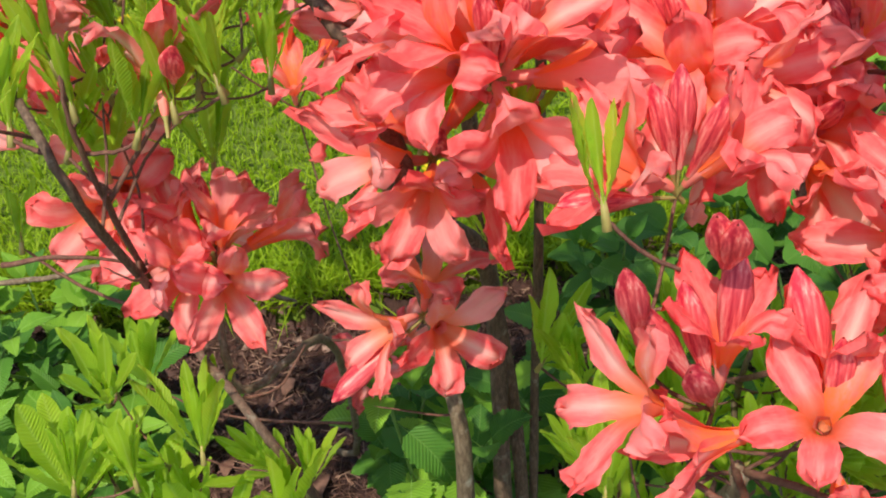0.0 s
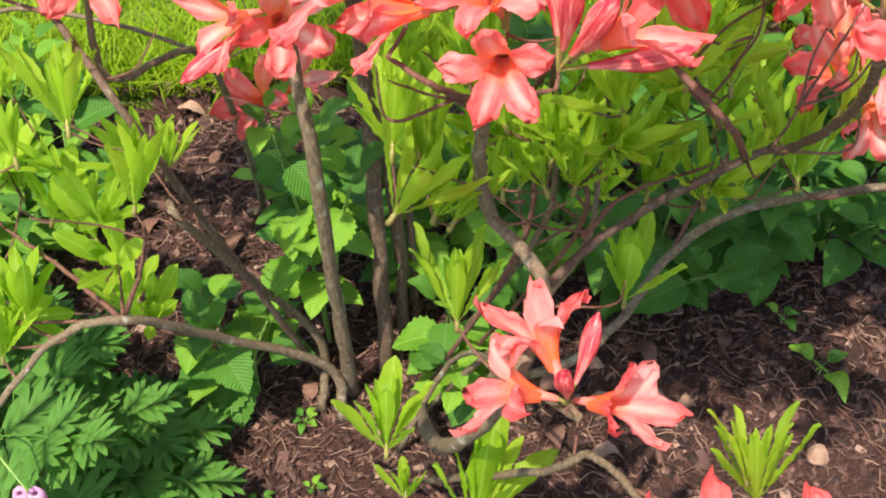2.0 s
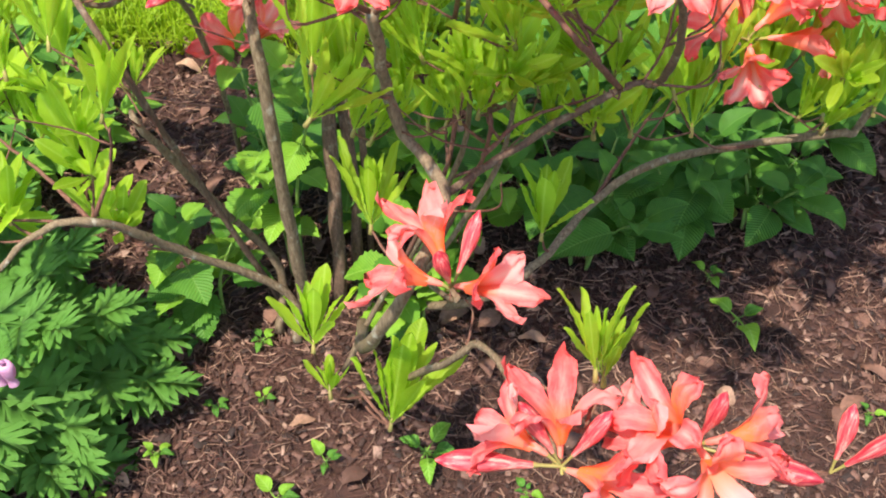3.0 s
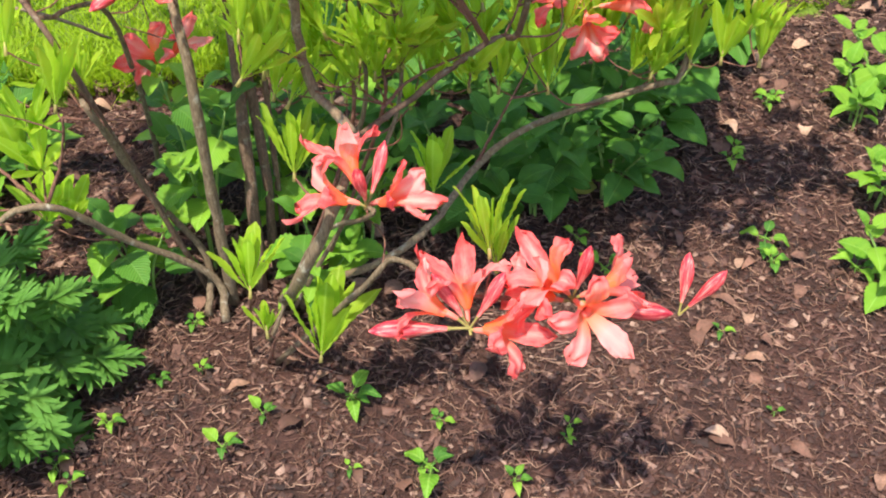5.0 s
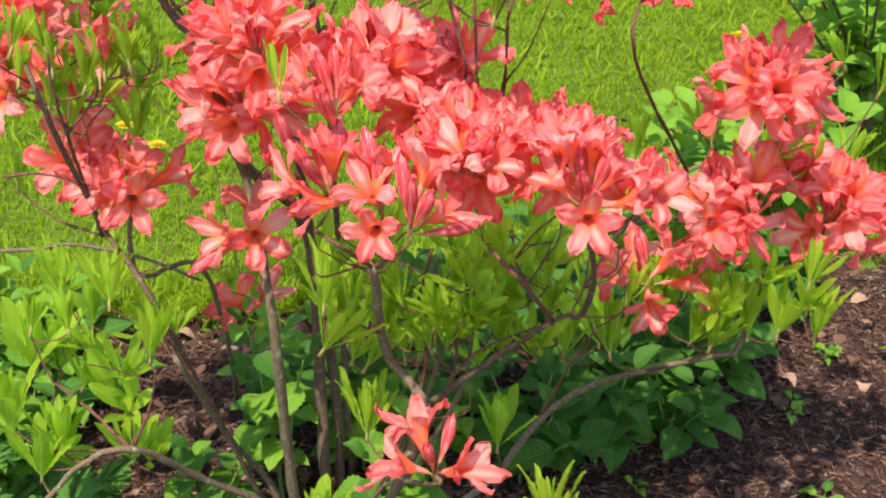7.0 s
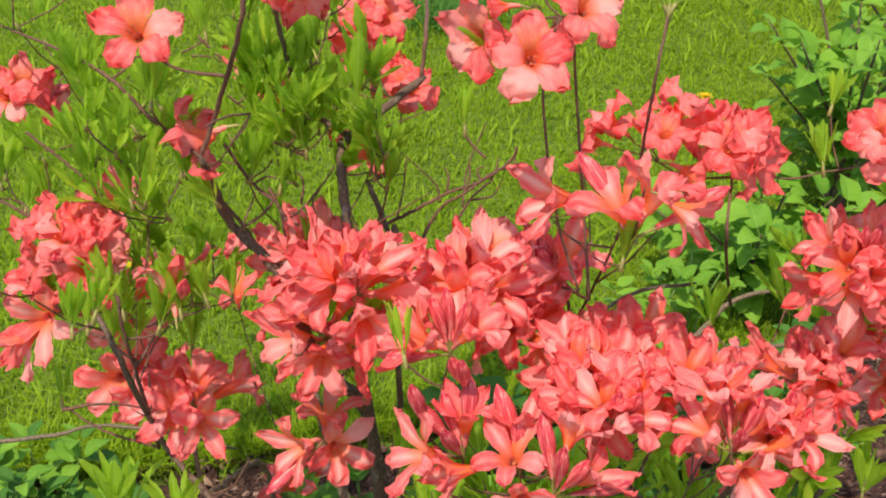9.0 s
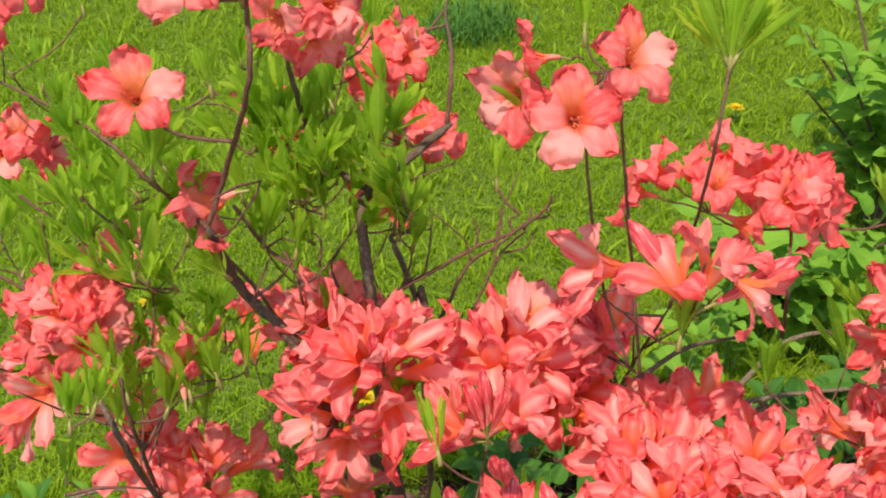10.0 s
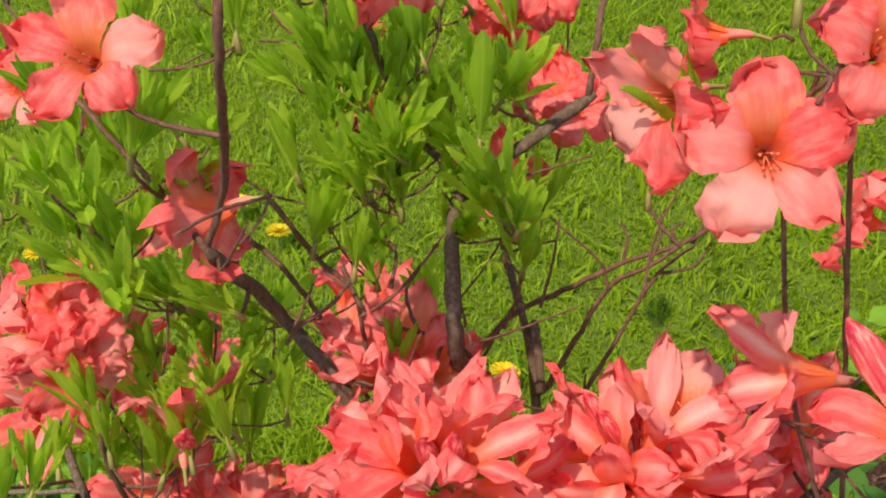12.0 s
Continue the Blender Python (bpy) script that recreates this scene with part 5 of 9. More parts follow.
whorl(azalea, (0.093, -0.406, 0.391), (-0.245, 0.466, 0.850), 0.062, 12)
stem(azalea, 0.0011, 0.0013, (0.511, -0.333, 0.365), (0.511, -0.333, 0.377), (0.510, -0.332, 0.391))
whorl(azalea, (0.510, -0.332, 0.391), (0.213, 0.375, 0.902), 0.047, 12)
stem(azalea, 0.0011, 0.0013, (0.170, -0.367, 0.377), (0.150, -0.369, 0.382), (0.137, -0.370, 0.392))
whorl(azalea, (0.137, -0.370, 0.392), (-0.340, -0.007, 0.940), 0.052, 9)
stem(azalea, 0.0012, 0.0013, (0.509, -0.115, 0.386), (0.508, -0.133, 0.387), (0.507, -0.144, 0.393))
whorl(azalea, (0.507, -0.144, 0.393), (-0.281, 0.243, 0.928), 0.046, 10)
stem(azalea, 0.0021, 0.0013, (0.546, -0.228, 0.338), (0.546, -0.237, 0.368), (0.545, -0.242, 0.401))
flower(azalea, (0.545, -0.242, 0.401), (-0.025, 0.015, 0.032), -16)
flower(azalea, (0.545, -0.242, 0.401), (0.002, 0.017, 0.051), 17)
flower(azalea, (0.545, -0.242, 0.401), (0.019, -0.008, 0.032), -13)
flower(azalea, (0.545, -0.242, 0.401), (0.033, -0.023, 0.003), -6)
flower(azalea, (0.545, -0.242, 0.401), (-0.026, -0.026, 0.010), -20)
bud(azalea, (0.545, -0.242, 0.401), (-0.010, -0.017, 0.046), -11)
flower(azalea, (0.545, -0.242, 0.401), (0.023, 0.029, -0.009), 6)
bud(azalea, (0.545, -0.242, 0.401), (0.000, 0.022, 0.045), -16)
bud(azalea, (0.545, -0.242, 0.401), (-0.012, -0.001, 0.049), -15)
stem(azalea, 0.0011, 0.0013, (0.252, -0.337, 0.369), (0.263, -0.342, 0.384), (0.271, -0.346, 0.402))
whorl(azalea, (0.271, -0.346, 0.402), (-0.130, 0.482, 0.866), 0.050, 10)
stem(azalea, 0.0008, 0.0013, (0.214, -0.393, 0.396), (0.204, -0.394, 0.398), (0.197, -0.394, 0.403))
whorl(azalea, (0.197, -0.394, 0.403), (0.206, -0.586, 0.784), 0.048, 12)
stem(azalea, 0.0011, 0.0013, (0.093, -0.406, 0.391), (0.089, -0.407, 0.397), (0.087, -0.407, 0.405))
whorl(azalea, (0.087, -0.407, 0.405), (-0.169, 0.516, 0.839), 0.041, 12)
stem(azalea, 0.0021, 0.0013, (0.583, -0.224, 0.341), (0.612, -0.231, 0.370), (0.632, -0.236, 0.405))
flower(azalea, (0.632, -0.236, 0.405), (-0.029, -0.007, 0.023), -18)
flower(azalea, (0.632, -0.236, 0.405), (-0.006, 0.012, 0.038), -19)
flower(azalea, (0.632, -0.236, 0.405), (0.000, -0.030, 0.023), 1)
flower(azalea, (0.632, -0.236, 0.405), (-0.022, -0.031, 0.000), -11)
flower(azalea, (0.632, -0.236, 0.405), (-0.021, 0.031, -0.005), 10)
bud(azalea, (0.632, -0.236, 0.405), (-0.005, -0.009, 0.049), 7)
bud(azalea, (0.632, -0.236, 0.405), (0.003, 0.029, 0.040), 0)
stem(azalea, 0.0011, 0.0013, (0.267, -0.345, 0.394), (0.250, -0.338, 0.400), (0.238, -0.333, 0.410))
whorl(azalea, (0.238, -0.333, 0.410), (0.527, -0.253, 0.811), 0.058, 9)
stem(azalea, 0.0011, 0.0013, (0.087, -0.407, 0.405), (0.080, -0.438, 0.402), (0.075, -0.458, 0.411))
whorl(azalea, (0.075, -0.458, 0.411), (0.531, 0.243, 0.812), 0.057, 10)
stem(azalea, 0.0011, 0.0013, (0.507, -0.144, 0.393), (0.551, -0.154, 0.396), (0.581, -0.161, 0.413))
whorl(azalea, (0.581, -0.161, 0.413), (0.398, 0.369, 0.840), 0.054, 12)
stem(azalea, 0.0011, 0.0013, (0.507, -0.144, 0.393), (0.501, -0.165, 0.402), (0.498, -0.178, 0.415))
whorl(azalea, (0.498, -0.178, 0.415), (-0.584, 0.164, 0.795), 0.052, 9)
stem(azalea, 0.0021, 0.0013, (-0.167, -0.266, 0.390), (-0.220, -0.246, 0.397), (-0.256, -0.232, 0.421))
whorl(azalea, (-0.256, -0.232, 0.421), (0.047, 0.530, 0.847), 0.037, 11)
stem(azalea, 0.0009, 0.0013, (0.005, -0.320, 0.392), (-0.004, -0.309, 0.406), (-0.010, -0.302, 0.423))
flower(azalea, (-0.010, -0.302, 0.423), (0.015, -0.030, 0.017), 17)
flower(azalea, (-0.010, -0.302, 0.423), (-0.029, -0.021, 0.012), 19)
flower(azalea, (-0.010, -0.302, 0.423), (0.004, 0.006, 0.037), -8)
bud(azalea, (-0.010, -0.302, 0.423), (-0.049, -0.039, -0.019), 11)
stem(azalea, 0.0011, 0.0013, (0.498, -0.178, 0.415), (0.509, -0.191, 0.418), (0.517, -0.199, 0.426))
flower(azalea, (0.517, -0.199, 0.426), (-0.019, -0.015, 0.029), 8)
flower(azalea, (0.517, -0.199, 0.426), (0.008, -0.014, 0.035), -13)
flower(azalea, (0.517, -0.199, 0.426), (0.026, -0.016, 0.023), 11)
bud(azalea, (0.517, -0.199, 0.426), (-0.018, -0.004, 0.046), -19)
bud(azalea, (0.517, -0.199, 0.426), (-0.013, 0.003, 0.048), 7)
stem(azalea, 0.0009, 0.0013, (0.184, -0.389, 0.427), (0.194, -0.395, 0.428), (0.201, -0.399, 0.433))
whorl(azalea, (0.201, -0.399, 0.433), (-0.181, -0.283, 0.942), 0.051, 10)
stem(azalea, 0.0011, 0.0013, (0.144, -0.355, 0.426), (0.133, -0.354, 0.428), (0.125, -0.353, 0.433))
whorl(azalea, (0.125, -0.353, 0.433), (-0.048, 0.733, 0.679), 0.054, 9)
stem(azalea, 0.0011, 0.0013, (0.078, -0.447, 0.406), (0.076, -0.439, 0.419), (0.075, -0.433, 0.434))
whorl(azalea, (0.075, -0.433, 0.434), (0.074, 0.364, 0.928), 0.057, 12)
stem(azalea, 0.0008, 0.0013, (0.180, -0.365, 0.428), (0.182, -0.357, 0.431), (0.184, -0.351, 0.435))
whorl(azalea, (0.184, -0.351, 0.435), (0.025, -0.626, 0.780), 0.054, 12)
stem(azalea, 0.0011, 0.0013, (0.545, -0.242, 0.401), (0.548, -0.255, 0.417), (0.549, -0.264, 0.436))
flower(azalea, (0.549, -0.264, 0.436), (-0.018, -0.007, 0.033), 16)
flower(azalea, (0.549, -0.264, 0.436), (0.004, -0.020, 0.032), 6)
flower(azalea, (0.549, -0.264, 0.436), (-0.005, -0.037, 0.006), 8)
bud(azalea, (0.549, -0.264, 0.436), (0.002, -0.008, 0.049), 6)
bud(azalea, (0.549, -0.264, 0.436), (0.000, 0.008, 0.049), -4)
stem(azalea, 0.0011, 0.0013, (0.517, -0.199, 0.426), (0.528, -0.205, 0.430), (0.535, -0.209, 0.437))
whorl(azalea, (0.535, -0.209, 0.437), (-0.369, 0.190, 0.910), 0.043, 11)
stem(azalea, 0.0021, 0.0013, (-0.126, -0.286, 0.436), (-0.127, -0.281, 0.441), (-0.127, -0.278, 0.447))
flower(azalea, (-0.127, -0.278, 0.447), (0.015, -0.035, 0.017), -16)
flower(azalea, (-0.127, -0.278, 0.447), (-0.013, -0.028, 0.022), -5)
flower(azalea, (-0.127, -0.278, 0.447), (-0.017, 0.012, 0.034), -8)
flower(azalea, (-0.127, -0.278, 0.447), (0.013, 0.001, 0.036), 12)
flower(azalea, (-0.127, -0.278, 0.447), (0.040, 0.012, 0.017), 15)
flower(azalea, (-0.127, -0.278, 0.447), (-0.023, -0.009, 0.029), 19)
bud(azalea, (-0.127, -0.278, 0.447), (-0.005, 0.023, 0.044), -7)
flower(azalea, (-0.127, -0.278, 0.447), (0.003, 0.037, -0.007), 16)
stem(azalea, 0.0009, 0.0013, (0.504, -0.153, 0.397), (0.502, -0.139, 0.422), (0.500, -0.130, 0.450))
whorl(azalea, (0.500, -0.130, 0.450), (-0.113, -0.281, 0.953), 0.051, 9)
stem(azalea, 0.0011, 0.0013, (0.201, -0.399, 0.433), (0.202, -0.396, 0.442), (0.203, -0.394, 0.451))
whorl(azalea, (0.203, -0.394, 0.451), (0.532, -0.246, 0.810), 0.048, 10)
stem(azalea, 0.0011, 0.0013, (0.408, -0.304, 0.364), (0.414, -0.301, 0.406), (0.418, -0.300, 0.452))
flower(azalea, (0.418, -0.300, 0.452), (-0.006, -0.036, 0.011), 16)
flower(azalea, (0.418, -0.300, 0.452), (-0.033, 0.008, 0.024), -19)
flower(azalea, (0.418, -0.300, 0.452), (0.016, -0.002, 0.035), 2)
flower(azalea, (0.418, -0.300, 0.452), (0.038, -0.023, -0.002), -16)
bud(azalea, (0.418, -0.300, 0.452), (-0.001, 0.001, 0.050), -17)
flower(azalea, (0.418, -0.300, 0.452), (-0.013, -0.028, -0.023), -2)
flower(azalea, (0.418, -0.300, 0.452), (0.006, 0.037, -0.007), 8)
bud(azalea, (0.418, -0.300, 0.452), (-0.011, 0.009, 0.048), -13)
bud(azalea, (0.418, -0.300, 0.452), (0.019, 0.002, 0.046), -7)
stem(azalea, 0.0021, 0.0013, (-0.164, -0.282, 0.433), (-0.179, -0.251, 0.441), (-0.188, -0.230, 0.460))
flower(azalea, (-0.188, -0.230, 0.460), (-0.006, -0.036, 0.011), -1)
flower(azalea, (-0.188, -0.230, 0.460), (0.019, -0.021, 0.025), 2)
flower(azalea, (-0.188, -0.230, 0.460), (0.014, -0.035, -0.002), -15)
stem(azalea, 0.0011, 0.0013, (0.418, -0.300, 0.452), (0.440, -0.294, 0.455), (0.455, -0.291, 0.464))
flower(azalea, (0.455, -0.291, 0.464), (-0.026, -0.014, 0.024), -13)
flower(azalea, (0.455, -0.291, 0.464), (-0.003, -0.016, 0.034), -19)
flower(azalea, (0.455, -0.291, 0.464), (-0.021, -0.032, 0.002), -7)
bud(azalea, (0.455, -0.291, 0.464), (-0.018, 0.011, 0.045), 20)
bud(azalea, (0.455, -0.291, 0.464), (0.022, -0.022, 0.039), -13)
stem(azalea, 0.0010, 0.0013, (0.226, -0.389, 0.459), (0.228, -0.403, 0.461), (0.229, -0.411, 0.466))
whorl(azalea, (0.229, -0.411, 0.466), (-0.261, -0.286, 0.922), 0.058, 9)
stem(azalea, 0.0011, 0.0013, (0.418, -0.300, 0.452), (0.379, -0.262, 0.451), (0.353, -0.238, 0.469))
whorl(azalea, (0.353, -0.238, 0.469), (-0.020, 0.080, 0.997), 0.055, 12)
stem(azalea, 0.0011, 0.0013, (0.500, -0.130, 0.450), (0.517, -0.128, 0.460), (0.528, -0.126, 0.474))
whorl(azalea, (0.528, -0.126, 0.474), (-0.022, -0.609, 0.793), 0.045, 11)
stem(azalea, 0.0012, 0.0013, (-0.005, -0.273, 0.469), (0.015, -0.291, 0.467), (0.028, -0.303, 0.474))
whorl(azalea, (0.028, -0.303, 0.474), (-0.050, 0.528, 0.848), 0.038, 11)
stem(azalea, 0.0011, 0.0013, (-0.113, -0.017, 0.345), (-0.178, -0.006, 0.403), (-0.222, 0.001, 0.475))
flower(azalea, (-0.222, 0.001, 0.475), (0.002, -0.007, 0.037), 10)
flower(azalea, (-0.222, 0.001, 0.475), (-0.006, -0.024, 0.029), 6)
stem(azalea, 0.0011, 0.0013, (-0.127, -0.278, 0.447), (-0.127, -0.253, 0.461), (-0.126, -0.237, 0.482))
whorl(azalea, (-0.126, -0.237, 0.482), (-0.058, 0.697, 0.714), 0.057, 10)
stem(azalea, 0.0010, 0.0013, (0.390, -0.273, 0.452), (0.412, -0.247, 0.462), (0.426, -0.229, 0.482))
whorl(azalea, (0.426, -0.229, 0.482), (-0.254, 0.241, 0.937), 0.055, 11)
stem(azalea, 0.0011, 0.0013, (0.528, -0.126, 0.474), (0.567, -0.090, 0.468), (0.592, -0.065, 0.483))
whorl(azalea, (0.592, -0.065, 0.483), (-0.403, 0.097, 0.910), 0.042, 12)
stem(azalea, 0.0011, 0.0013, (0.455, -0.291, 0.464), (0.463, -0.284, 0.480), (0.468, -0.279, 0.498))
whorl(azalea, (0.468, -0.279, 0.498), (0.326, -0.410, 0.851), 0.051, 12)
stem(azalea, 0.0011, 0.0013, (-0.188, -0.230, 0.460), (-0.190, -0.205, 0.476), (-0.192, -0.188, 0.498))
flower(azalea, (-0.192, -0.188, 0.498), (0.011, -0.036, -0.003), 14)
flower(azalea, (-0.192, -0.188, 0.498), (-0.007, -0.016, 0.034), 12)
flower(azalea, (-0.192, -0.188, 0.498), (0.025, 0.030, 0.002), 4)
flower(azalea, (-0.192, -0.188, 0.498), (-0.031, 0.022, 0.006), 8)
stem(azalea, 0.0011, 0.0013, (-0.192, -0.188, 0.498), (-0.159, -0.181, 0.496), (-0.137, -0.177, 0.506))
whorl(azalea, (-0.137, -0.177, 0.506), (0.346, -0.502, 0.793), 0.047, 10)
stem(azalea, 0.0010, 0.0013, (-0.160, -0.269, 0.507), (-0.167, -0.271, 0.509), (-0.172, -0.273, 0.512))
whorl(azalea, (-0.172, -0.273, 0.512), (0.064, -0.168, 0.984), 0.058, 10)
stem(azalea, 0.0011, 0.0013, (-0.192, -0.188, 0.498), (-0.222, -0.201, 0.501), (-0.243, -0.209, 0.514))
flower(azalea, (-0.243, -0.209, 0.514), (-0.010, -0.034, 0.014), -18)
flower(azalea, (-0.243, -0.209, 0.514), (-0.030, -0.032, -0.008), -7)
flower(azalea, (-0.243, -0.209, 0.514), (0.024, -0.006, 0.029), 13)
flower(azalea, (-0.243, -0.209, 0.514), (-0.020, 0.033, 0.008), -15)
flower(azalea, (-0.243, -0.209, 0.514), (-0.015, -0.002, 0.036), 0)
stem(azalea, 0.0011, 0.0013, (-0.234, -0.205, 0.509), (-0.238, -0.203, 0.511), (-0.240, -0.202, 0.514))
whorl(azalea, (-0.240, -0.202, 0.514), (-0.304, 0.339, 0.890), 0.055, 11)
stem(azalea, 0.0011, 0.0013, (0.535, -0.209, 0.437), (0.565, -0.198, 0.474), (0.585, -0.191, 0.517))
whorl(azalea, (0.585, -0.191, 0.517), (0.263, 0.073, 0.962), 0.055, 11)
stem(azalea, 0.0011, 0.0013, (-0.137, -0.177, 0.506), (-0.131, -0.166, 0.512), (-0.126, -0.158, 0.521))
whorl(azalea, (-0.126, -0.158, 0.521), (0.487, 0.260, 0.834), 0.049, 12)
stem(azalea, 0.0011, 0.0013, (-0.240, -0.202, 0.514), (-0.245, -0.199, 0.522), (-0.249, -0.198, 0.531))
whorl(azalea, (-0.249, -0.198, 0.531), (0.066, -0.405, 0.912), 0.045, 11)
stem(azalea, 0.0009, 0.0013, (-0.168, -0.258, 0.529), (-0.155, -0.258, 0.530), (-0.146, -0.258, 0.535))
whorl(azalea, (-0.146, -0.258, 0.535), (0.390, 0.227, 0.892), 0.047, 9)
stem(azalea, 0.0011, 0.0013, (0.426, -0.229, 0.482), (0.429, -0.234, 0.509), (0.431, -0.237, 0.537))
whorl(azalea, (0.431, -0.237, 0.537), (-0.493, 0.078, 0.866), 0.046, 9)
stem(azalea, 0.0011, 0.0013, (0.468, -0.279, 0.498), (0.477, -0.270, 0.517), (0.483, -0.264, 0.540))
whorl(azalea, (0.483, -0.264, 0.540), (-0.248, -0.100, 0.964), 0.048, 10)
stem(azalea, 0.0021, 0.0013, (-0.011, -0.317, 0.527), (-0.008, -0.305, 0.532), (-0.006, -0.297, 0.540))
whorl(azalea, (-0.006, -0.297, 0.540), (0.282, 0.353, 0.892), 0.062, 10)
stem(azalea, 0.0008, 0.0013, (-0.170, -0.254, 0.536), (-0.168, -0.251, 0.540), (-0.167, -0.249, 0.544))
whorl(azalea, (-0.167, -0.249, 0.544), (-0.058, 0.028, 0.998), 0.044, 11)
stem(azalea, 0.0020, 0.0013, (-0.154, -0.319, 0.543), (-0.168, -0.307, 0.543), (-0.178, -0.298, 0.549))
whorl(azalea, (-0.178, -0.298, 0.549), (0.365, 0.054, 0.929), 0.045, 11)
stem(azalea, 0.0011, 0.0013, (-0.126, -0.158, 0.521), (-0.078, -0.150, 0.528), (-0.046, -0.145, 0.550))
whorl(azalea, (-0.046, -0.145, 0.550), (-0.095, 0.040, 0.995), 0.042, 10)
stem(azalea, 0.0011, 0.0013, (-0.146, -0.258, 0.535), (-0.141, -0.237, 0.541), (-0.138, -0.222, 0.552))
whorl(azalea, (-0.138, -0.222, 0.552), (-0.058, 0.131, 0.990), 0.036, 11)
stem(azalea, 0.0011, 0.0013, (-0.139, -0.227, 0.549), (-0.114, -0.230, 0.548), (-0.098, -0.232, 0.556))
whorl(azalea, (-0.098, -0.232, 0.556), (0.674, 0.346, 0.653), 0.029, 10)
stem(azalea, 0.0010, 0.0013, (0.222, -0.308, 0.551), (0.233, -0.340, 0.547), (0.241, -0.361, 0.556))
flower(azalea, (0.241, -0.361, 0.556), (-0.010, -0.014, 0.034), 6)
flower(azalea, (0.241, -0.361, 0.556), (-0.002, -0.023, 0.030), 14)
flower(azalea, (0.241, -0.361, 0.556), (-0.022, -0.011, 0.029), -19)
flower(azalea, (0.241, -0.361, 0.556), (0.028, 0.027, 0.005), -12)
flower(azalea, (0.241, -0.361, 0.556), (0.032, -0.021, 0.006), 10)
stem(azalea, 0.0021, 0.0013, (0.019, -0.216, 0.530), (0.007, -0.199, 0.541), (-0.001, -0.187, 0.558))
whorl(azalea, (-0.001, -0.187, 0.558), (-0.309, 0.384, 0.870), 0.033, 10)
stem(azalea, 0.0008, 0.0013, (-0.175, -0.247, 0.551), (-0.189, -0.222, 0.551), (-0.198, -0.206, 0.561))
whorl(azalea, (-0.198, -0.206, 0.561), (0.030, 0.391, 0.920), 0.038, 12)
stem(azalea, 0.0011, 0.0013, (-0.249, -0.198, 0.531), (-0.267, -0.223, 0.543), (-0.279, -0.240, 0.562))
whorl(azalea, (-0.279, -0.240, 0.562), (-0.338, -0.238, 0.911), 0.031, 12)
stem(azalea, 0.0011, 0.0013, (-0.222, 0.001, 0.475), (-0.230, 0.021, 0.517), (-0.236, 0.034, 0.565))
whorl(azalea, (-0.236, 0.034, 0.565), (-0.062, 0.373, 0.926), 0.040, 12)
stem(azalea, 0.0011, 0.0013, (-0.235, 0.032, 0.558), (-0.281, 0.011, 0.552), (-0.311, -0.002, 0.565))
whorl(azalea, (-0.311, -0.002, 0.565), (-0.100, -0.102, 0.990), 0.042, 10)
stem(azalea, 0.0007, 0.0013, (0.176, -0.351, 0.526), (0.168, -0.337, 0.543), (0.163, -0.328, 0.565))
flower(azalea, (0.163, -0.328, 0.565), (-0.005, 0.002, 0.038), 14)
flower(azalea, (0.163, -0.328, 0.565), (0.033, 0.018, 0.047), -4)
flower(azalea, (0.163, -0.328, 0.565), (0.013, -0.020, 0.029), 12)
flower(azalea, (0.163, -0.328, 0.565), (-0.020, -0.025, 0.020), 3)
flower(azalea, (0.163, -0.328, 0.565), (-0.023, 0.016, 0.031), -6)
flower(azalea, (0.163, -0.328, 0.565), (0.036, -0.008, -0.011), 1)
flower(azalea, (0.163, -0.328, 0.565), (0.009, -0.038, 0.005), 6)
flower(azalea, (0.163, -0.328, 0.565), (-0.039, -0.001, 0.002), -18)
bud(azalea, (0.163, -0.328, 0.565), (0.007, -0.026, 0.042), -19)
bud(azalea, (0.163, -0.328, 0.565), (-0.015, -0.000, 0.048), 17)
stem(azalea, 0.0007, 0.0013, (-0.112, -0.272, 0.560), (-0.092, -0.272, 0.560), (-0.078, -0.272, 0.566))
whorl(azalea, (-0.078, -0.272, 0.566), (0.034, 0.376, 0.926), 0.029, 10)
stem(azalea, 0.0007, 0.0013, (0.023, -0.317, 0.546), (0.031, -0.326, 0.555), (0.036, -0.332, 0.566))
whorl(azalea, (0.036, -0.332, 0.566), (0.212, 0.357, 0.910), 0.033, 9)
stem(azalea, 0.0021, 0.0013, (-0.009, -0.337, 0.550), (-0.003, -0.332, 0.557), (0.002, -0.329, 0.566))
flower(azalea, (0.002, -0.329, 0.566), (-0.018, -0.004, 0.034), 15)
flower(azalea, (0.002, -0.329, 0.566), (-0.030, -0.018, 0.015), 6)
flower(azalea, (0.002, -0.329, 0.566), (0.028, -0.022, 0.014), 6)
flower(azalea, (0.002, -0.329, 0.566), (0.017, 0.009, 0.033), 9)
flower(azalea, (0.002, -0.329, 0.566), (-0.008, 0.021, 0.047), -2)
bud(azalea, (0.002, -0.329, 0.566), (0.001, -0.032, 0.039), -10)
flower(azalea, (0.002, -0.329, 0.566), (0.031, 0.020, -0.009), 6)
flower(azalea, (0.002, -0.329, 0.566), (-0.006, -0.038, 0.005), 9)
flower(azalea, (0.002, -0.329, 0.566), (-0.033, 0.018, 0.010), 16)
stem(azalea, 0.0011, 0.0013, (-0.198, -0.206, 0.561), (-0.179, -0.189, 0.559), (-0.166, -0.177, 0.567))
whorl(azalea, (-0.166, -0.177, 0.567), (0.355, 0.318, 0.879), 0.039, 10)
stem(azalea, 0.0007, 0.0013, (-0.112, -0.272, 0.560), (-0.117, -0.264, 0.562), (-0.120, -0.258, 0.567))
whorl(azalea, (-0.120, -0.258, 0.567), (0.536, 0.056, 0.843), 0.039, 10)
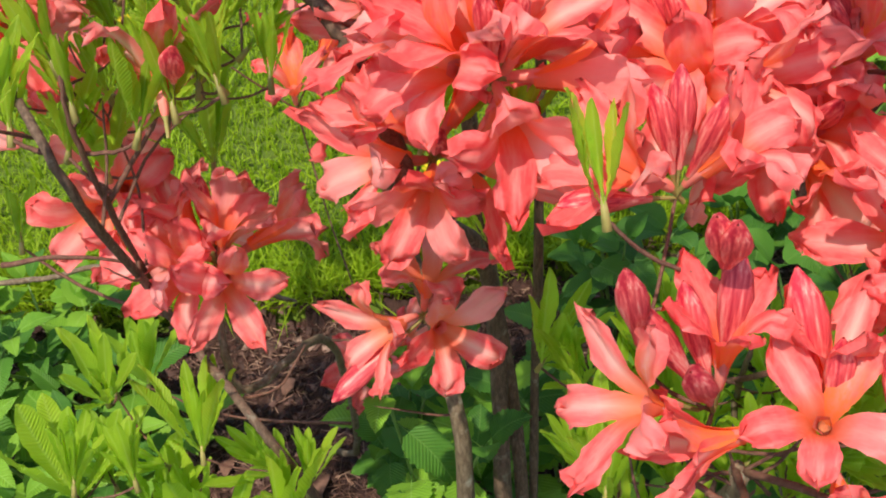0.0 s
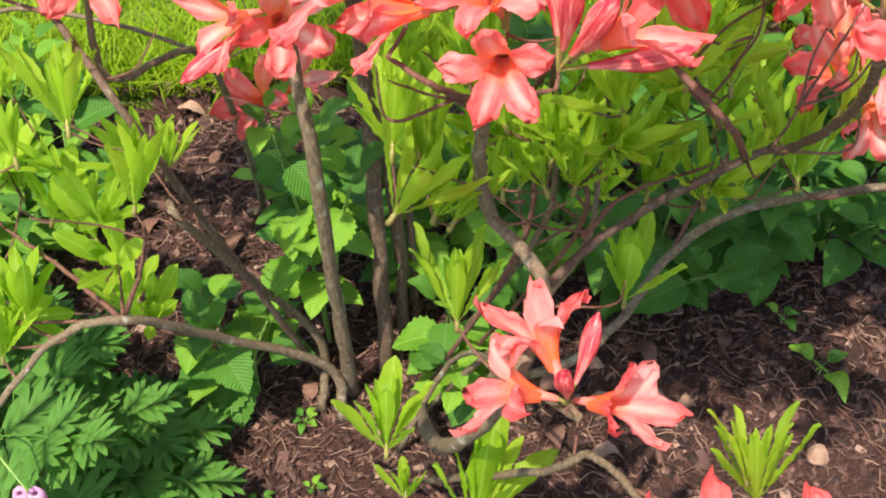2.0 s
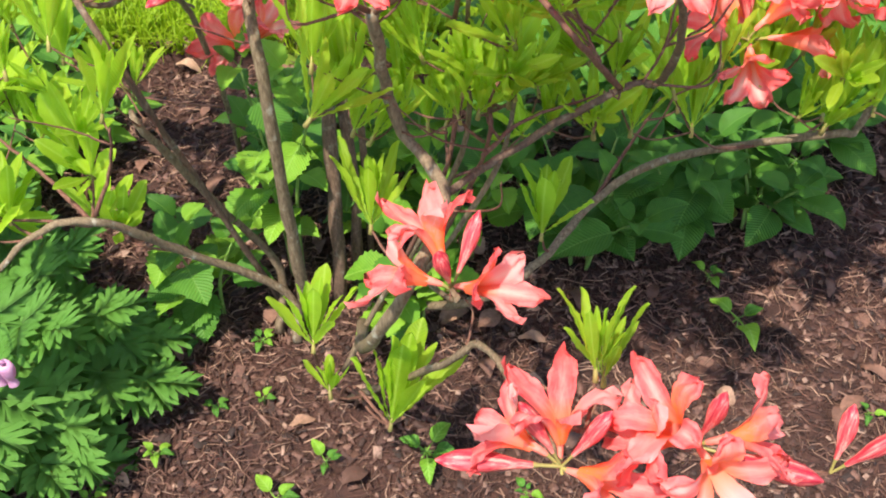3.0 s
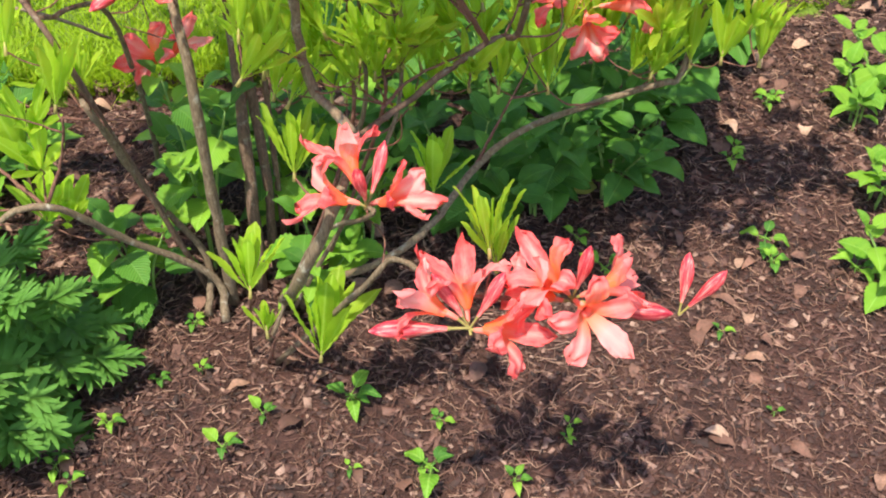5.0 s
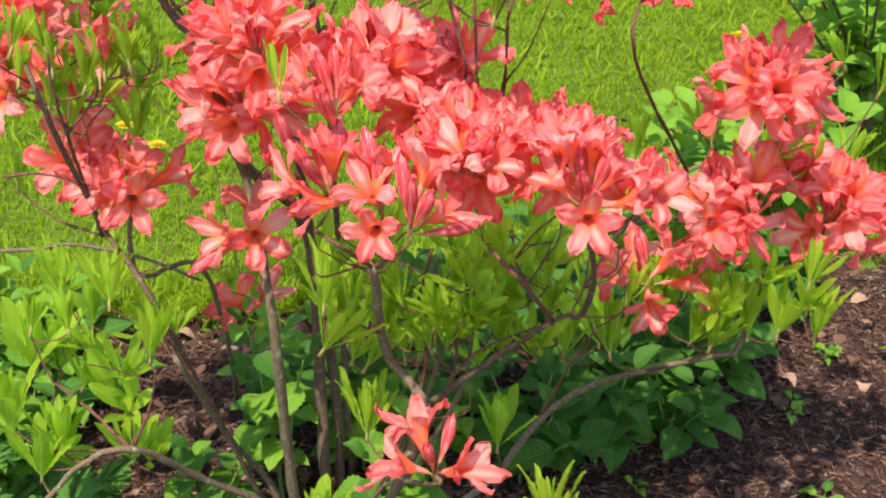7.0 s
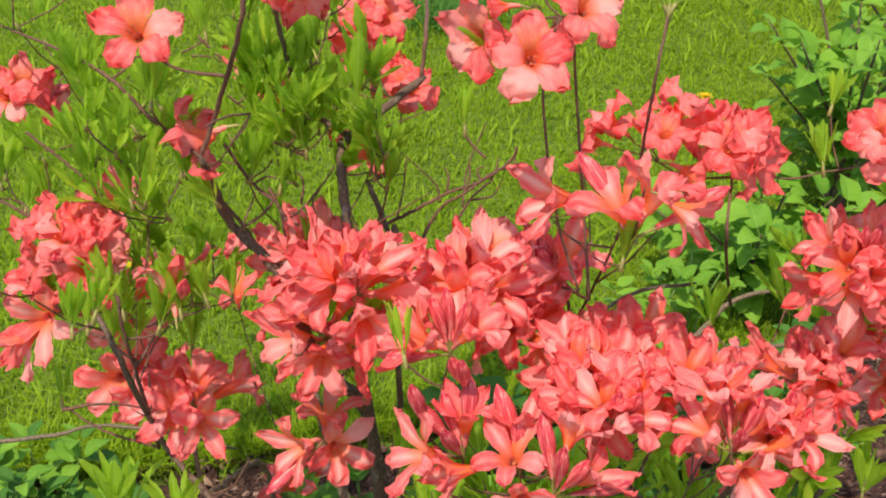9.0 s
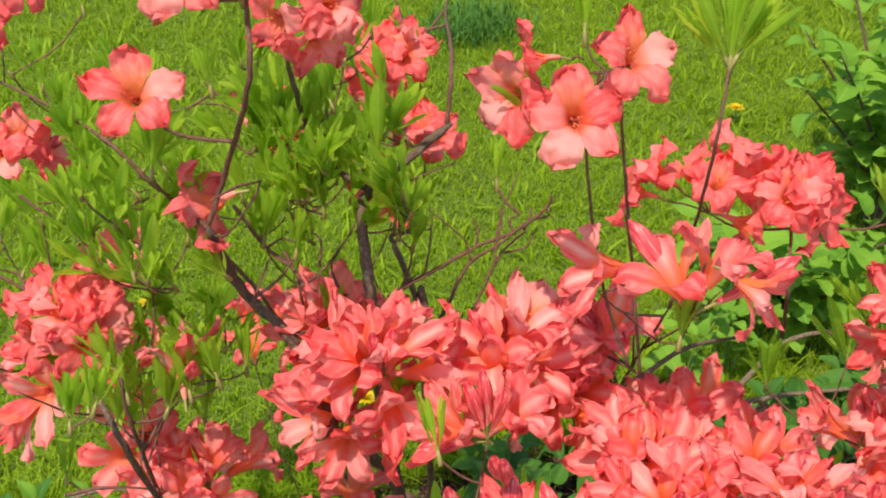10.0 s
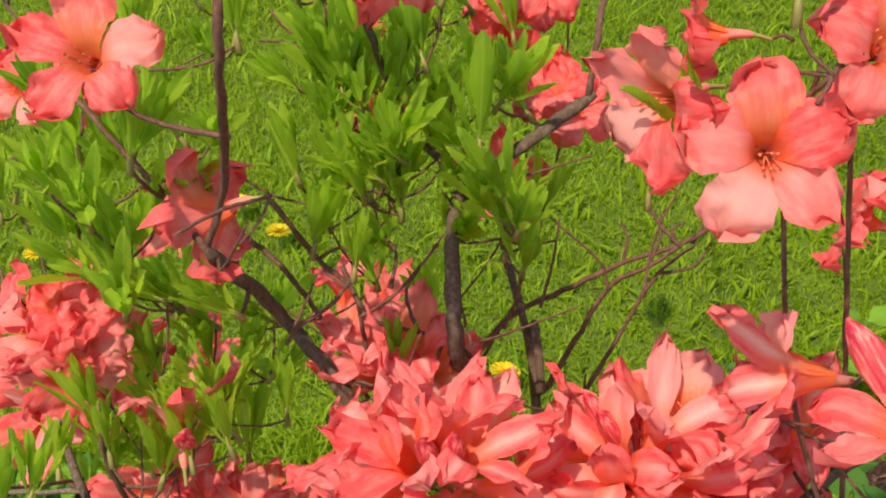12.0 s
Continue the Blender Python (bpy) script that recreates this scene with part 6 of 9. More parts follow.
stem(azalea, 0.0011, 0.0013, (-0.174, -0.184, 0.563), (-0.168, -0.191, 0.565), (-0.165, -0.195, 0.569))
whorl(azalea, (-0.165, -0.195, 0.569), (0.498, -0.403, 0.768), 0.040, 12)
stem(azalea, 0.0011, 0.0013, (-0.098, -0.232, 0.556), (-0.100, -0.211, 0.560), (-0.101, -0.198, 0.570))
whorl(azalea, (-0.101, -0.198, 0.570), (-0.330, -0.463, 0.823), 0.035, 10)
stem(azalea, 0.0011, 0.0013, (0.483, -0.264, 0.540), (0.462, -0.279, 0.552), (0.449, -0.289, 0.571))
flower(azalea, (0.449, -0.289, 0.571), (-0.010, -0.037, 0.003), 19)
flower(azalea, (0.449, -0.289, 0.571), (-0.037, -0.007, -0.005), 15)
flower(azalea, (0.449, -0.289, 0.571), (-0.027, 0.007, 0.026), 12)
flower(azalea, (0.449, -0.289, 0.571), (0.009, -0.007, 0.036), -13)
flower(azalea, (0.449, -0.289, 0.571), (0.042, -0.021, 0.009), -8)
flower(azalea, (0.449, -0.289, 0.571), (0.030, -0.025, -0.008), -9)
bud(azalea, (0.449, -0.289, 0.571), (-0.002, -0.008, 0.049), 3)
flower(azalea, (0.449, -0.289, 0.571), (-0.018, -0.023, 0.025), 16)
flower(azalea, (0.449, -0.289, 0.571), (-0.001, 0.038, 0.002), 5)
flower(azalea, (0.449, -0.289, 0.571), (0.009, -0.032, 0.021), -7)
flower(azalea, (0.449, -0.289, 0.571), (0.030, 0.021, 0.014), 3)
bud(azalea, (0.449, -0.289, 0.571), (0.011, -0.006, 0.048), 3)
bud(azalea, (0.449, -0.289, 0.571), (-0.020, -0.013, 0.044), -3)
stem(azalea, 0.0011, 0.0013, (-0.102, -0.231, 0.553), (-0.107, -0.233, 0.562), (-0.110, -0.234, 0.571))
whorl(azalea, (-0.110, -0.234, 0.571), (0.332, -0.181, 0.926), 0.033, 9)
stem(azalea, 0.0007, 0.0013, (0.158, -0.492, 0.567), (0.144, -0.496, 0.569), (0.135, -0.499, 0.575))
flower(azalea, (0.135, -0.499, 0.575), (-0.010, -0.012, 0.035), -13)
flower(azalea, (0.135, -0.499, 0.575), (0.001, 0.010, 0.039), -9)
bud(azalea, (0.135, -0.499, 0.575), (-0.014, 0.025, 0.057), 19)
flower(azalea, (0.135, -0.499, 0.575), (-0.003, -0.036, 0.013), 16)
bud(azalea, (0.135, -0.499, 0.575), (-0.004, 0.003, 0.050), 7)
stem(azalea, 0.0021, 0.0013, (0.021, -0.233, 0.558), (0.004, -0.245, 0.563), (-0.007, -0.253, 0.575))
flower(azalea, (-0.007, -0.253, 0.575), (-0.017, -0.004, 0.034), -11)
flower(azalea, (-0.007, -0.253, 0.575), (0.003, -0.003, 0.038), -19)
flower(azalea, (-0.007, -0.253, 0.575), (0.019, -0.012, 0.031), -19)
flower(azalea, (-0.007, -0.253, 0.575), (-0.030, -0.011, 0.021), -19)
flower(azalea, (-0.007, -0.253, 0.575), (-0.009, 0.036, -0.010), -12)
stem(azalea, 0.0011, 0.0013, (-0.236, 0.034, 0.565), (-0.248, 0.056, 0.565), (-0.256, 0.070, 0.575))
whorl(azalea, (-0.256, 0.070, 0.575), (-0.360, 0.099, 0.928), 0.034, 10)
stem(azalea, 0.0007, 0.0013, (0.206, -0.428, 0.518), (0.205, -0.423, 0.545), (0.205, -0.420, 0.575))
flower(azalea, (0.205, -0.420, 0.575), (0.012, -0.011, 0.034), 19)
flower(azalea, (0.205, -0.420, 0.575), (-0.013, -0.014, 0.033), 3)
flower(azalea, (0.205, -0.420, 0.575), (-0.031, -0.004, 0.022), -11)
flower(azalea, (0.205, -0.420, 0.575), (-0.002, -0.039, 0.004), -1)
flower(azalea, (0.205, -0.420, 0.575), (0.008, 0.038, 0.004), 15)
bud(azalea, (0.205, -0.420, 0.575), (-0.001, -0.019, 0.046), -16)
bud(azalea, (0.205, -0.420, 0.575), (-0.002, -0.004, 0.050), -19)
bud(azalea, (0.205, -0.420, 0.575), (-0.004, -0.003, 0.050), -19)
stem(azalea, 0.0016, 0.0013, (0.154, -0.526, 0.570), (0.155, -0.523, 0.573), (0.155, -0.521, 0.576))
flower(azalea, (0.155, -0.521, 0.576), (0.029, -0.003, 0.025), -15)
bud(azalea, (0.155, -0.521, 0.576), (-0.007, 0.024, 0.051), -7)
bud(azalea, (0.155, -0.521, 0.576), (0.002, -0.005, 0.050), -14)
bud(azalea, (0.155, -0.521, 0.576), (0.016, -0.013, 0.046), -11)
flower(azalea, (0.155, -0.521, 0.576), (0.014, 0.018, 0.050), 5)
bud(azalea, (0.155, -0.521, 0.576), (0.047, -0.006, 0.017), -15)
stem(azalea, 0.0011, 0.0013, (-0.249, -0.198, 0.531), (-0.265, -0.163, 0.549), (-0.275, -0.139, 0.576))
whorl(azalea, (-0.275, -0.139, 0.576), (0.427, 0.384, 0.819), 0.032, 12)
stem(azalea, 0.0021, 0.0013, (0.284, -0.502, 0.560), (0.306, -0.492, 0.565), (0.321, -0.485, 0.578))
flower(azalea, (0.321, -0.485, 0.578), (-0.005, -0.016, 0.034), -15)
flower(azalea, (0.321, -0.485, 0.578), (0.011, -0.022, 0.029), 11)
flower(azalea, (0.321, -0.485, 0.578), (-0.020, -0.019, 0.026), -9)
bud(azalea, (0.321, -0.485, 0.578), (0.007, -0.018, 0.046), 5)
bud(azalea, (0.321, -0.485, 0.578), (-0.001, -0.006, 0.050), -9)
stem(azalea, 0.0011, 0.0013, (-0.235, 0.032, 0.558), (-0.200, 0.004, 0.561), (-0.177, -0.014, 0.579))
whorl(azalea, (-0.177, -0.014, 0.579), (0.033, -0.566, 0.824), 0.038, 11)
stem(azalea, 0.0011, 0.0013, (-0.138, -0.222, 0.552), (-0.135, -0.216, 0.565), (-0.133, -0.211, 0.579))
whorl(azalea, (-0.133, -0.211, 0.579), (-0.550, -0.053, 0.834), 0.033, 11)
stem(azalea, 0.0007, 0.0013, (-0.112, -0.272, 0.560), (-0.111, -0.276, 0.570), (-0.110, -0.279, 0.580))
whorl(azalea, (-0.110, -0.279, 0.580), (-0.311, -0.086, 0.946), 0.038, 9)
stem(azalea, 0.0007, 0.0013, (0.293, -0.413, 0.543), (0.279, -0.427, 0.560), (0.270, -0.436, 0.581))
flower(azalea, (0.270, -0.436, 0.581), (0.015, -0.000, 0.035), 8)
flower(azalea, (0.270, -0.436, 0.581), (-0.011, -0.010, 0.035), -20)
flower(azalea, (0.270, -0.436, 0.581), (-0.031, 0.003, 0.023), -9)
flower(azalea, (0.270, -0.436, 0.581), (0.032, -0.003, 0.022), 15)
flower(azalea, (0.270, -0.436, 0.581), (0.001, 0.038, 0.001), -8)
flower(azalea, (0.270, -0.436, 0.581), (-0.006, -0.038, 0.004), -18)
flower(azalea, (0.270, -0.436, 0.581), (-0.029, -0.023, 0.012), 0)
bud(azalea, (0.270, -0.436, 0.581), (0.024, -0.022, 0.038), 5)
bud(azalea, (0.270, -0.436, 0.581), (0.021, -0.018, 0.042), -12)
stem(azalea, 0.0007, 0.0013, (-0.178, -0.243, 0.558), (-0.168, -0.238, 0.569), (-0.161, -0.234, 0.583))
whorl(azalea, (-0.161, -0.234, 0.583), (-0.279, -0.518, 0.809), 0.039, 9)
stem(azalea, 0.0016, 0.0013, (0.193, -0.301, 0.579), (0.195, -0.303, 0.581), (0.196, -0.305, 0.584))
flower(azalea, (0.196, -0.305, 0.584), (-0.001, -0.007, 0.037), -16)
flower(azalea, (0.196, -0.305, 0.584), (-0.019, 0.015, 0.030), -2)
flower(azalea, (0.196, -0.305, 0.584), (-0.018, -0.034, 0.003), -18)
bud(azalea, (0.196, -0.305, 0.584), (-0.024, -0.006, 0.044), -19)
bud(azalea, (0.196, -0.305, 0.584), (-0.021, 0.005, 0.045), 1)
stem(azalea, 0.0011, 0.0013, (-0.274, -0.143, 0.573), (-0.258, -0.143, 0.576), (-0.248, -0.144, 0.584))
whorl(azalea, (-0.248, -0.144, 0.584), (-0.189, 0.335, 0.923), 0.042, 12)
stem(azalea, 0.0008, 0.0013, (-0.152, -0.306, 0.576), (-0.167, -0.289, 0.577), (-0.178, -0.277, 0.585))
whorl(azalea, (-0.178, -0.277, 0.585), (0.189, 0.072, 0.979), 0.040, 12)
stem(azalea, 0.0016, 0.0013, (0.086, -0.506, 0.568), (0.093, -0.497, 0.576), (0.097, -0.491, 0.586))
flower(azalea, (0.097, -0.491, 0.586), (-0.036, -0.009, 0.020), -3)
flower(azalea, (0.127, -0.500, 0.590), (-0.039, -0.010, 0.005), -6)
bud(azalea, (0.097, -0.491, 0.586), (0.005, 0.024, 0.051), 10)
bud(azalea, (0.097, -0.491, 0.586), (-0.031, 0.012, 0.043), 16)
flower(azalea, (0.097, -0.491, 0.586), (0.002, 0.008, 0.037), -4)
bud(azalea, (0.097, -0.491, 0.586), (-0.013, 0.015, 0.046), -8)
bud(azalea, (0.097, -0.491, 0.586), (-0.016, -0.018, 0.044), 11)
stem(azalea, 0.0011, 0.0013, (-0.001, -0.187, 0.558), (0.027, -0.135, 0.563), (0.047, -0.100, 0.586))
flower(azalea, (0.047, -0.100, 0.586), (-0.007, -0.021, 0.030), 10)
stem(azalea, 0.0010, 0.0013, (-0.120, -0.295, 0.579), (-0.112, -0.299, 0.582), (-0.106, -0.301, 0.587))
whorl(azalea, (-0.106, -0.301, 0.587), (0.047, 0.530, 0.847), 0.036, 11)
stem(azalea, 0.0018, 0.0013, (-0.157, -0.327, 0.575), (-0.140, -0.331, 0.579), (-0.129, -0.334, 0.587))
whorl(azalea, (-0.129, -0.334, 0.587), (0.316, 0.330, 0.889), 0.039, 11)
stem(azalea, 0.0021, 0.0013, (0.280, -0.515, 0.582), (0.279, -0.511, 0.586), (0.279, -0.508, 0.591))
flower(azalea, (0.279, -0.508, 0.591), (0.000, -0.035, 0.014), 0)
flower(azalea, (0.279, -0.508, 0.591), (-0.027, 0.005, 0.028), 5)
flower(azalea, (0.279, -0.508, 0.591), (0.020, 0.005, 0.034), -6)
flower(azalea, (0.279, -0.508, 0.591), (-0.016, 0.016, 0.051), 9)
bud(azalea, (0.279, -0.508, 0.591), (-0.007, -0.022, 0.044), 3)
flower(azalea, (0.279, -0.508, 0.591), (0.036, -0.007, 0.015), 14)
flower(azalea, (0.279, -0.508, 0.591), (0.007, 0.015, 0.050), -8)
flower(azalea, (0.279, -0.508, 0.591), (0.007, 0.037, 0.002), -17)
bud(azalea, (0.279, -0.508, 0.591), (-0.008, 0.022, 0.044), 15)
bud(azalea, (0.279, -0.508, 0.591), (0.013, 0.004, 0.048), 3)
stem(azalea, 0.0014, 0.0013, (-0.126, -0.307, 0.583), (-0.123, -0.313, 0.587), (-0.121, -0.317, 0.592))
whorl(azalea, (-0.121, -0.317, 0.592), (-0.184, 0.357, 0.916), 0.032, 11)
stem(azalea, 0.0010, 0.0013, (-0.172, -0.283, 0.581), (-0.157, -0.274, 0.583), (-0.147, -0.268, 0.592))
whorl(azalea, (-0.147, -0.268, 0.592), (-0.296, 0.492, 0.819), 0.029, 11)
stem(azalea, 0.0011, 0.0013, (-0.106, -0.301, 0.587), (-0.099, -0.304, 0.588), (-0.094, -0.306, 0.592))
whorl(azalea, (-0.094, -0.306, 0.592), (-0.495, 0.173, 0.852), 0.043, 11)
stem(azalea, 0.0011, 0.0013, (-0.165, -0.195, 0.569), (-0.176, -0.193, 0.579), (-0.184, -0.191, 0.593))
whorl(azalea, (-0.184, -0.191, 0.593), (-0.142, -0.400, 0.906), 0.040, 11)
stem(azalea, 0.0021, 0.0013, (-0.165, -0.343, 0.589), (-0.175, -0.340, 0.591), (-0.182, -0.338, 0.595))
whorl(azalea, (-0.182, -0.338, 0.595), (0.047, 0.530, 0.847), 0.029, 11)
stem(azalea, 0.0011, 0.0013, (0.205, -0.420, 0.575), (0.199, -0.427, 0.585), (0.194, -0.432, 0.596))
flower(azalea, (0.194, -0.432, 0.596), (-0.015, -0.014, 0.032), 12)
flower(azalea, (0.194, -0.432, 0.596), (-0.018, 0.012, 0.031), 10)
flower(azalea, (0.194, -0.432, 0.596), (-0.004, -0.018, 0.033), 11)
flower(azalea, (0.194, -0.432, 0.596), (0.038, 0.008, 0.002), -7)
flower(azalea, (0.194, -0.432, 0.596), (-0.007, -0.038, 0.002), -17)
stem(azalea, 0.0011, 0.0013, (-0.121, -0.317, 0.592), (-0.114, -0.326, 0.593), (-0.110, -0.332, 0.599))
whorl(azalea, (-0.110, -0.332, 0.599), (-0.135, 0.521, 0.843), 0.033, 12)
stem(azalea, 0.0011, 0.0013, (0.195, -0.431, 0.594), (0.198, -0.460, 0.592), (0.200, -0.480, 0.600))
flower(azalea, (0.200, -0.480, 0.600), (-0.013, -0.009, 0.034), -6)
flower(azalea, (0.200, -0.480, 0.600), (0.015, -0.021, 0.028), 15)
flower(azalea, (0.200, -0.480, 0.600), (-0.032, 0.002, 0.030), 5)
flower(azalea, (0.200, -0.480, 0.600), (0.028, 0.006, 0.034), -4)
flower(azalea, (0.200, -0.480, 0.600), (0.004, 0.007, 0.037), -13)
bud(azalea, (0.200, -0.480, 0.600), (-0.003, -0.019, 0.046), -16)
flower(azalea, (0.200, -0.480, 0.600), (-0.027, 0.026, -0.007), -11)
bud(azalea, (0.200, -0.480, 0.600), (0.010, -0.033, 0.036), -7)
bud(azalea, (0.200, -0.480, 0.600), (0.011, -0.020, 0.045), -7)
stem(azalea, 0.0017, 0.0013, (-0.157, -0.329, 0.593), (-0.155, -0.330, 0.596), (-0.154, -0.331, 0.601))
whorl(azalea, (-0.154, -0.331, 0.601), (-0.154, 0.519, 0.841), 0.030, 11)
stem(azalea, 0.0011, 0.0013, (0.163, -0.328, 0.565), (0.149, -0.317, 0.581), (0.141, -0.310, 0.601))
flower(azalea, (0.141, -0.310, 0.601), (-0.004, -0.006, 0.037), 5)
stem(azalea, 0.0011, 0.0013, (0.097, -0.491, 0.586), (0.082, -0.485, 0.591), (0.072, -0.481, 0.602))
bud(azalea, (0.072, -0.481, 0.602), (-0.010, -0.005, 0.049), 18)
stem(azalea, 0.0021, 0.0013, (-0.035, -0.284, 0.593), (-0.020, -0.278, 0.595), (-0.010, -0.273, 0.602))
whorl(azalea, (-0.010, -0.273, 0.602), (0.034, 0.376, 0.926), 0.029, 9)
stem(azalea, 0.0011, 0.0013, (-0.275, -0.139, 0.576), (-0.285, -0.127, 0.588), (-0.291, -0.118, 0.602))
whorl(azalea, (-0.291, -0.118, 0.602), (0.353, 0.557, 0.752), 0.036, 9)
stem(azalea, 0.0011, 0.0013, (-0.110, -0.332, 0.599), (-0.098, -0.328, 0.599), (-0.089, -0.326, 0.604))
whorl(azalea, (-0.089, -0.326, 0.604), (-0.254, 0.389, 0.885), 0.034, 10)
stem(azalea, 0.0011, 0.0013, (-0.111, -0.330, 0.597), (-0.111, -0.325, 0.601), (-0.111, -0.322, 0.605))
stem(azalea, 0.0014, 0.0012, (-0.111, -0.322, 0.605), (-0.112, -0.329, 0.599), (-0.114, -0.336, 0.593))
flower(azalea, (-0.114, -0.336, 0.593), (-0.004, 0.024, 0.029), 12)
bud(azalea, (-0.111, -0.322, 0.605), (0.010, -0.028, 0.040), 7)
stem(azalea, 0.0011, 0.0013, (0.141, -0.310, 0.601), (0.127, -0.324, 0.601), (0.117, -0.334, 0.608))
flower(azalea, (0.117, -0.334, 0.608), (0.012, 0.005, 0.036), -20)
flower(azalea, (0.117, -0.334, 0.608), (-0.017, -0.016, 0.030), 8)
flower(azalea, (0.117, -0.334, 0.608), (-0.038, 0.004, 0.017), 1)
flower(azalea, (0.117, -0.334, 0.608), (-0.010, -0.033, 0.016), 11)
bud(azalea, (0.117, -0.334, 0.608), (-0.019, -0.004, 0.046), -6)
flower(azalea, (0.117, -0.334, 0.608), (-0.009, 0.036, -0.009), 6)
flower(azalea, (0.117, -0.334, 0.608), (0.024, -0.025, 0.017), -15)
flower(azalea, (0.117, -0.334, 0.608), (0.037, 0.013, 0.002), -17)
bud(azalea, (0.117, -0.334, 0.608), (-0.007, 0.017, 0.046), 0)
bud(azalea, (0.117, -0.334, 0.608), (-0.025, 0.009, 0.042), 11)
stem(azalea, 0.0011, 0.0013, (-0.288, -0.122, 0.596), (-0.288, -0.137, 0.601), (-0.287, -0.146, 0.609))
whorl(azalea, (-0.287, -0.146, 0.609), (-0.026, 0.373, 0.927), 0.045, 11)
stem(azalea, 0.0011, 0.0013, (-0.046, -0.145, 0.550), (-0.059, -0.152, 0.578), (-0.067, -0.156, 0.609))
whorl(azalea, (-0.067, -0.156, 0.609), (0.088, -0.457, 0.885), 0.040, 10)
stem(azalea, 0.0021, 0.0013, (0.040, -0.163, 0.606), (0.053, -0.159, 0.607), (0.062, -0.157, 0.612))
whorl(azalea, (0.062, -0.157, 0.612), (0.339, 0.352, 0.872), 0.035, 11)
stem(azalea, 0.0011, 0.0013, (0.072, -0.481, 0.602), (0.085, -0.440, 0.600), (0.094, -0.412, 0.613))
flower(azalea, (0.094, -0.412, 0.613), (-0.026, -0.006, 0.027), -3)
flower(azalea, (0.094, -0.412, 0.613), (0.019, -0.004, 0.032), 13)
bud(azalea, (0.094, -0.412, 0.613), (-0.013, 0.003, 0.048), 15)
bud(azalea, (0.094, -0.412, 0.613), (-0.002, 0.013, 0.048), 1)
bud(azalea, (0.094, -0.412, 0.613), (0.011, -0.004, 0.049), 0)
bud(azalea, (0.094, -0.412, 0.613), (-0.044, -0.018, 0.015), 8)
stem(azalea, 0.0011, 0.0013, (-0.256, 0.070, 0.575), (-0.215, 0.086, 0.588), (-0.188, 0.096, 0.614))
whorl(azalea, (-0.188, 0.096, 0.614), (0.098, 0.104, 0.990), 0.036, 12)
stem(azalea, 0.0015, 0.0013, (-0.156, -0.329, 0.607), (-0.159, -0.322, 0.609), (-0.161, -0.317, 0.614))
whorl(azalea, (-0.161, -0.317, 0.614), (-0.315, 0.331, 0.889), 0.033, 11)
stem(azalea, 0.0011, 0.0013, (-0.178, -0.277, 0.585), (-0.190, -0.268, 0.599), (-0.199, -0.262, 0.616))
flower(azalea, (-0.199, -0.262, 0.616), (-0.002, -0.020, 0.032), 1)
flower(azalea, (-0.199, -0.262, 0.616), (0.015, -0.007, 0.035), 19)
flower(azalea, (-0.199, -0.262, 0.616), (-0.024, 0.000, 0.030), 17)
flower(azalea, (-0.199, -0.262, 0.616), (0.026, -0.017, 0.022), -0)
bud(azalea, (-0.199, -0.262, 0.616), (-0.007, -0.043, 0.024), 8)
flower(azalea, (-0.199, -0.262, 0.616), (0.012, 0.035, 0.006), -16)
flower(azalea, (-0.199, -0.262, 0.616), (-0.033, -0.018, 0.010), 2)
flower(azalea, (-0.199, -0.262, 0.616), (0.016, -0.035, 0.006), -15)
stem(azalea, 0.0011, 0.0013, (-0.067, -0.156, 0.609), (-0.052, -0.142, 0.611), (-0.043, -0.133, 0.619))
whorl(azalea, (-0.043, -0.133, 0.619), (0.321, 0.517, 0.793), 0.035, 11)
stem(azalea, 0.0011, 0.0013, (-0.047, -0.137, 0.616), (-0.042, -0.142, 0.618), (-0.039, -0.146, 0.622))
whorl(azalea, (-0.039, -0.146, 0.622), (-0.466, -0.105, 0.878), 0.033, 10)
stem(azalea, 0.0010, 0.0013, (0.079, -0.457, 0.601), (0.092, -0.461, 0.610), (0.101, -0.463, 0.623))
bud(azalea, (0.101, -0.463, 0.623), (-0.012, -0.018, 0.045), 16)
bud(azalea, (0.101, -0.463, 0.623), (-0.007, -0.021, 0.045), 5)
stem(azalea, 0.0011, 0.0013, (-0.256, 0.070, 0.575), (-0.279, 0.095, 0.595), (-0.295, 0.111, 0.623))
whorl(azalea, (-0.295, 0.111, 0.623), (0.114, 0.127, 0.985), 0.044, 9)
stem(azalea, 0.0009, 0.0013, (-0.065, -0.154, 0.609), (-0.066, -0.154, 0.616), (-0.066, -0.154, 0.624))
whorl(azalea, (-0.066, -0.154, 0.624), (0.166, -0.129, 0.978), 0.040, 10)
stem(azalea, 0.0010, 0.0013, (-0.041, -0.143, 0.619), (-0.030, -0.171, 0.616), (-0.022, -0.189, 0.624))
whorl(azalea, (-0.022, -0.189, 0.624), (-0.207, -0.573, 0.793), 0.031, 11)
stem(azalea, 0.0011, 0.0013, (-0.043, -0.133, 0.619), (-0.018, -0.116, 0.618), (-0.002, -0.105, 0.626))
whorl(azalea, (-0.002, -0.105, 0.626), (0.133, -0.421, 0.897), 0.032, 12)
stem(azalea, 0.0011, 0.0013, (-0.147, -0.268, 0.592), (-0.144, -0.252, 0.609), (-0.142, -0.242, 0.629))
whorl(azalea, (-0.142, -0.242, 0.629), (-0.352, -0.348, 0.869), 0.039, 9)
stem(azalea, 0.0010, 0.0013, (-0.014, -0.113, 0.620), (-0.030, -0.094, 0.621), (-0.040, -0.081, 0.630))
flower(azalea, (-0.040, -0.081, 0.630), (0.000, -0.020, 0.032), -19)
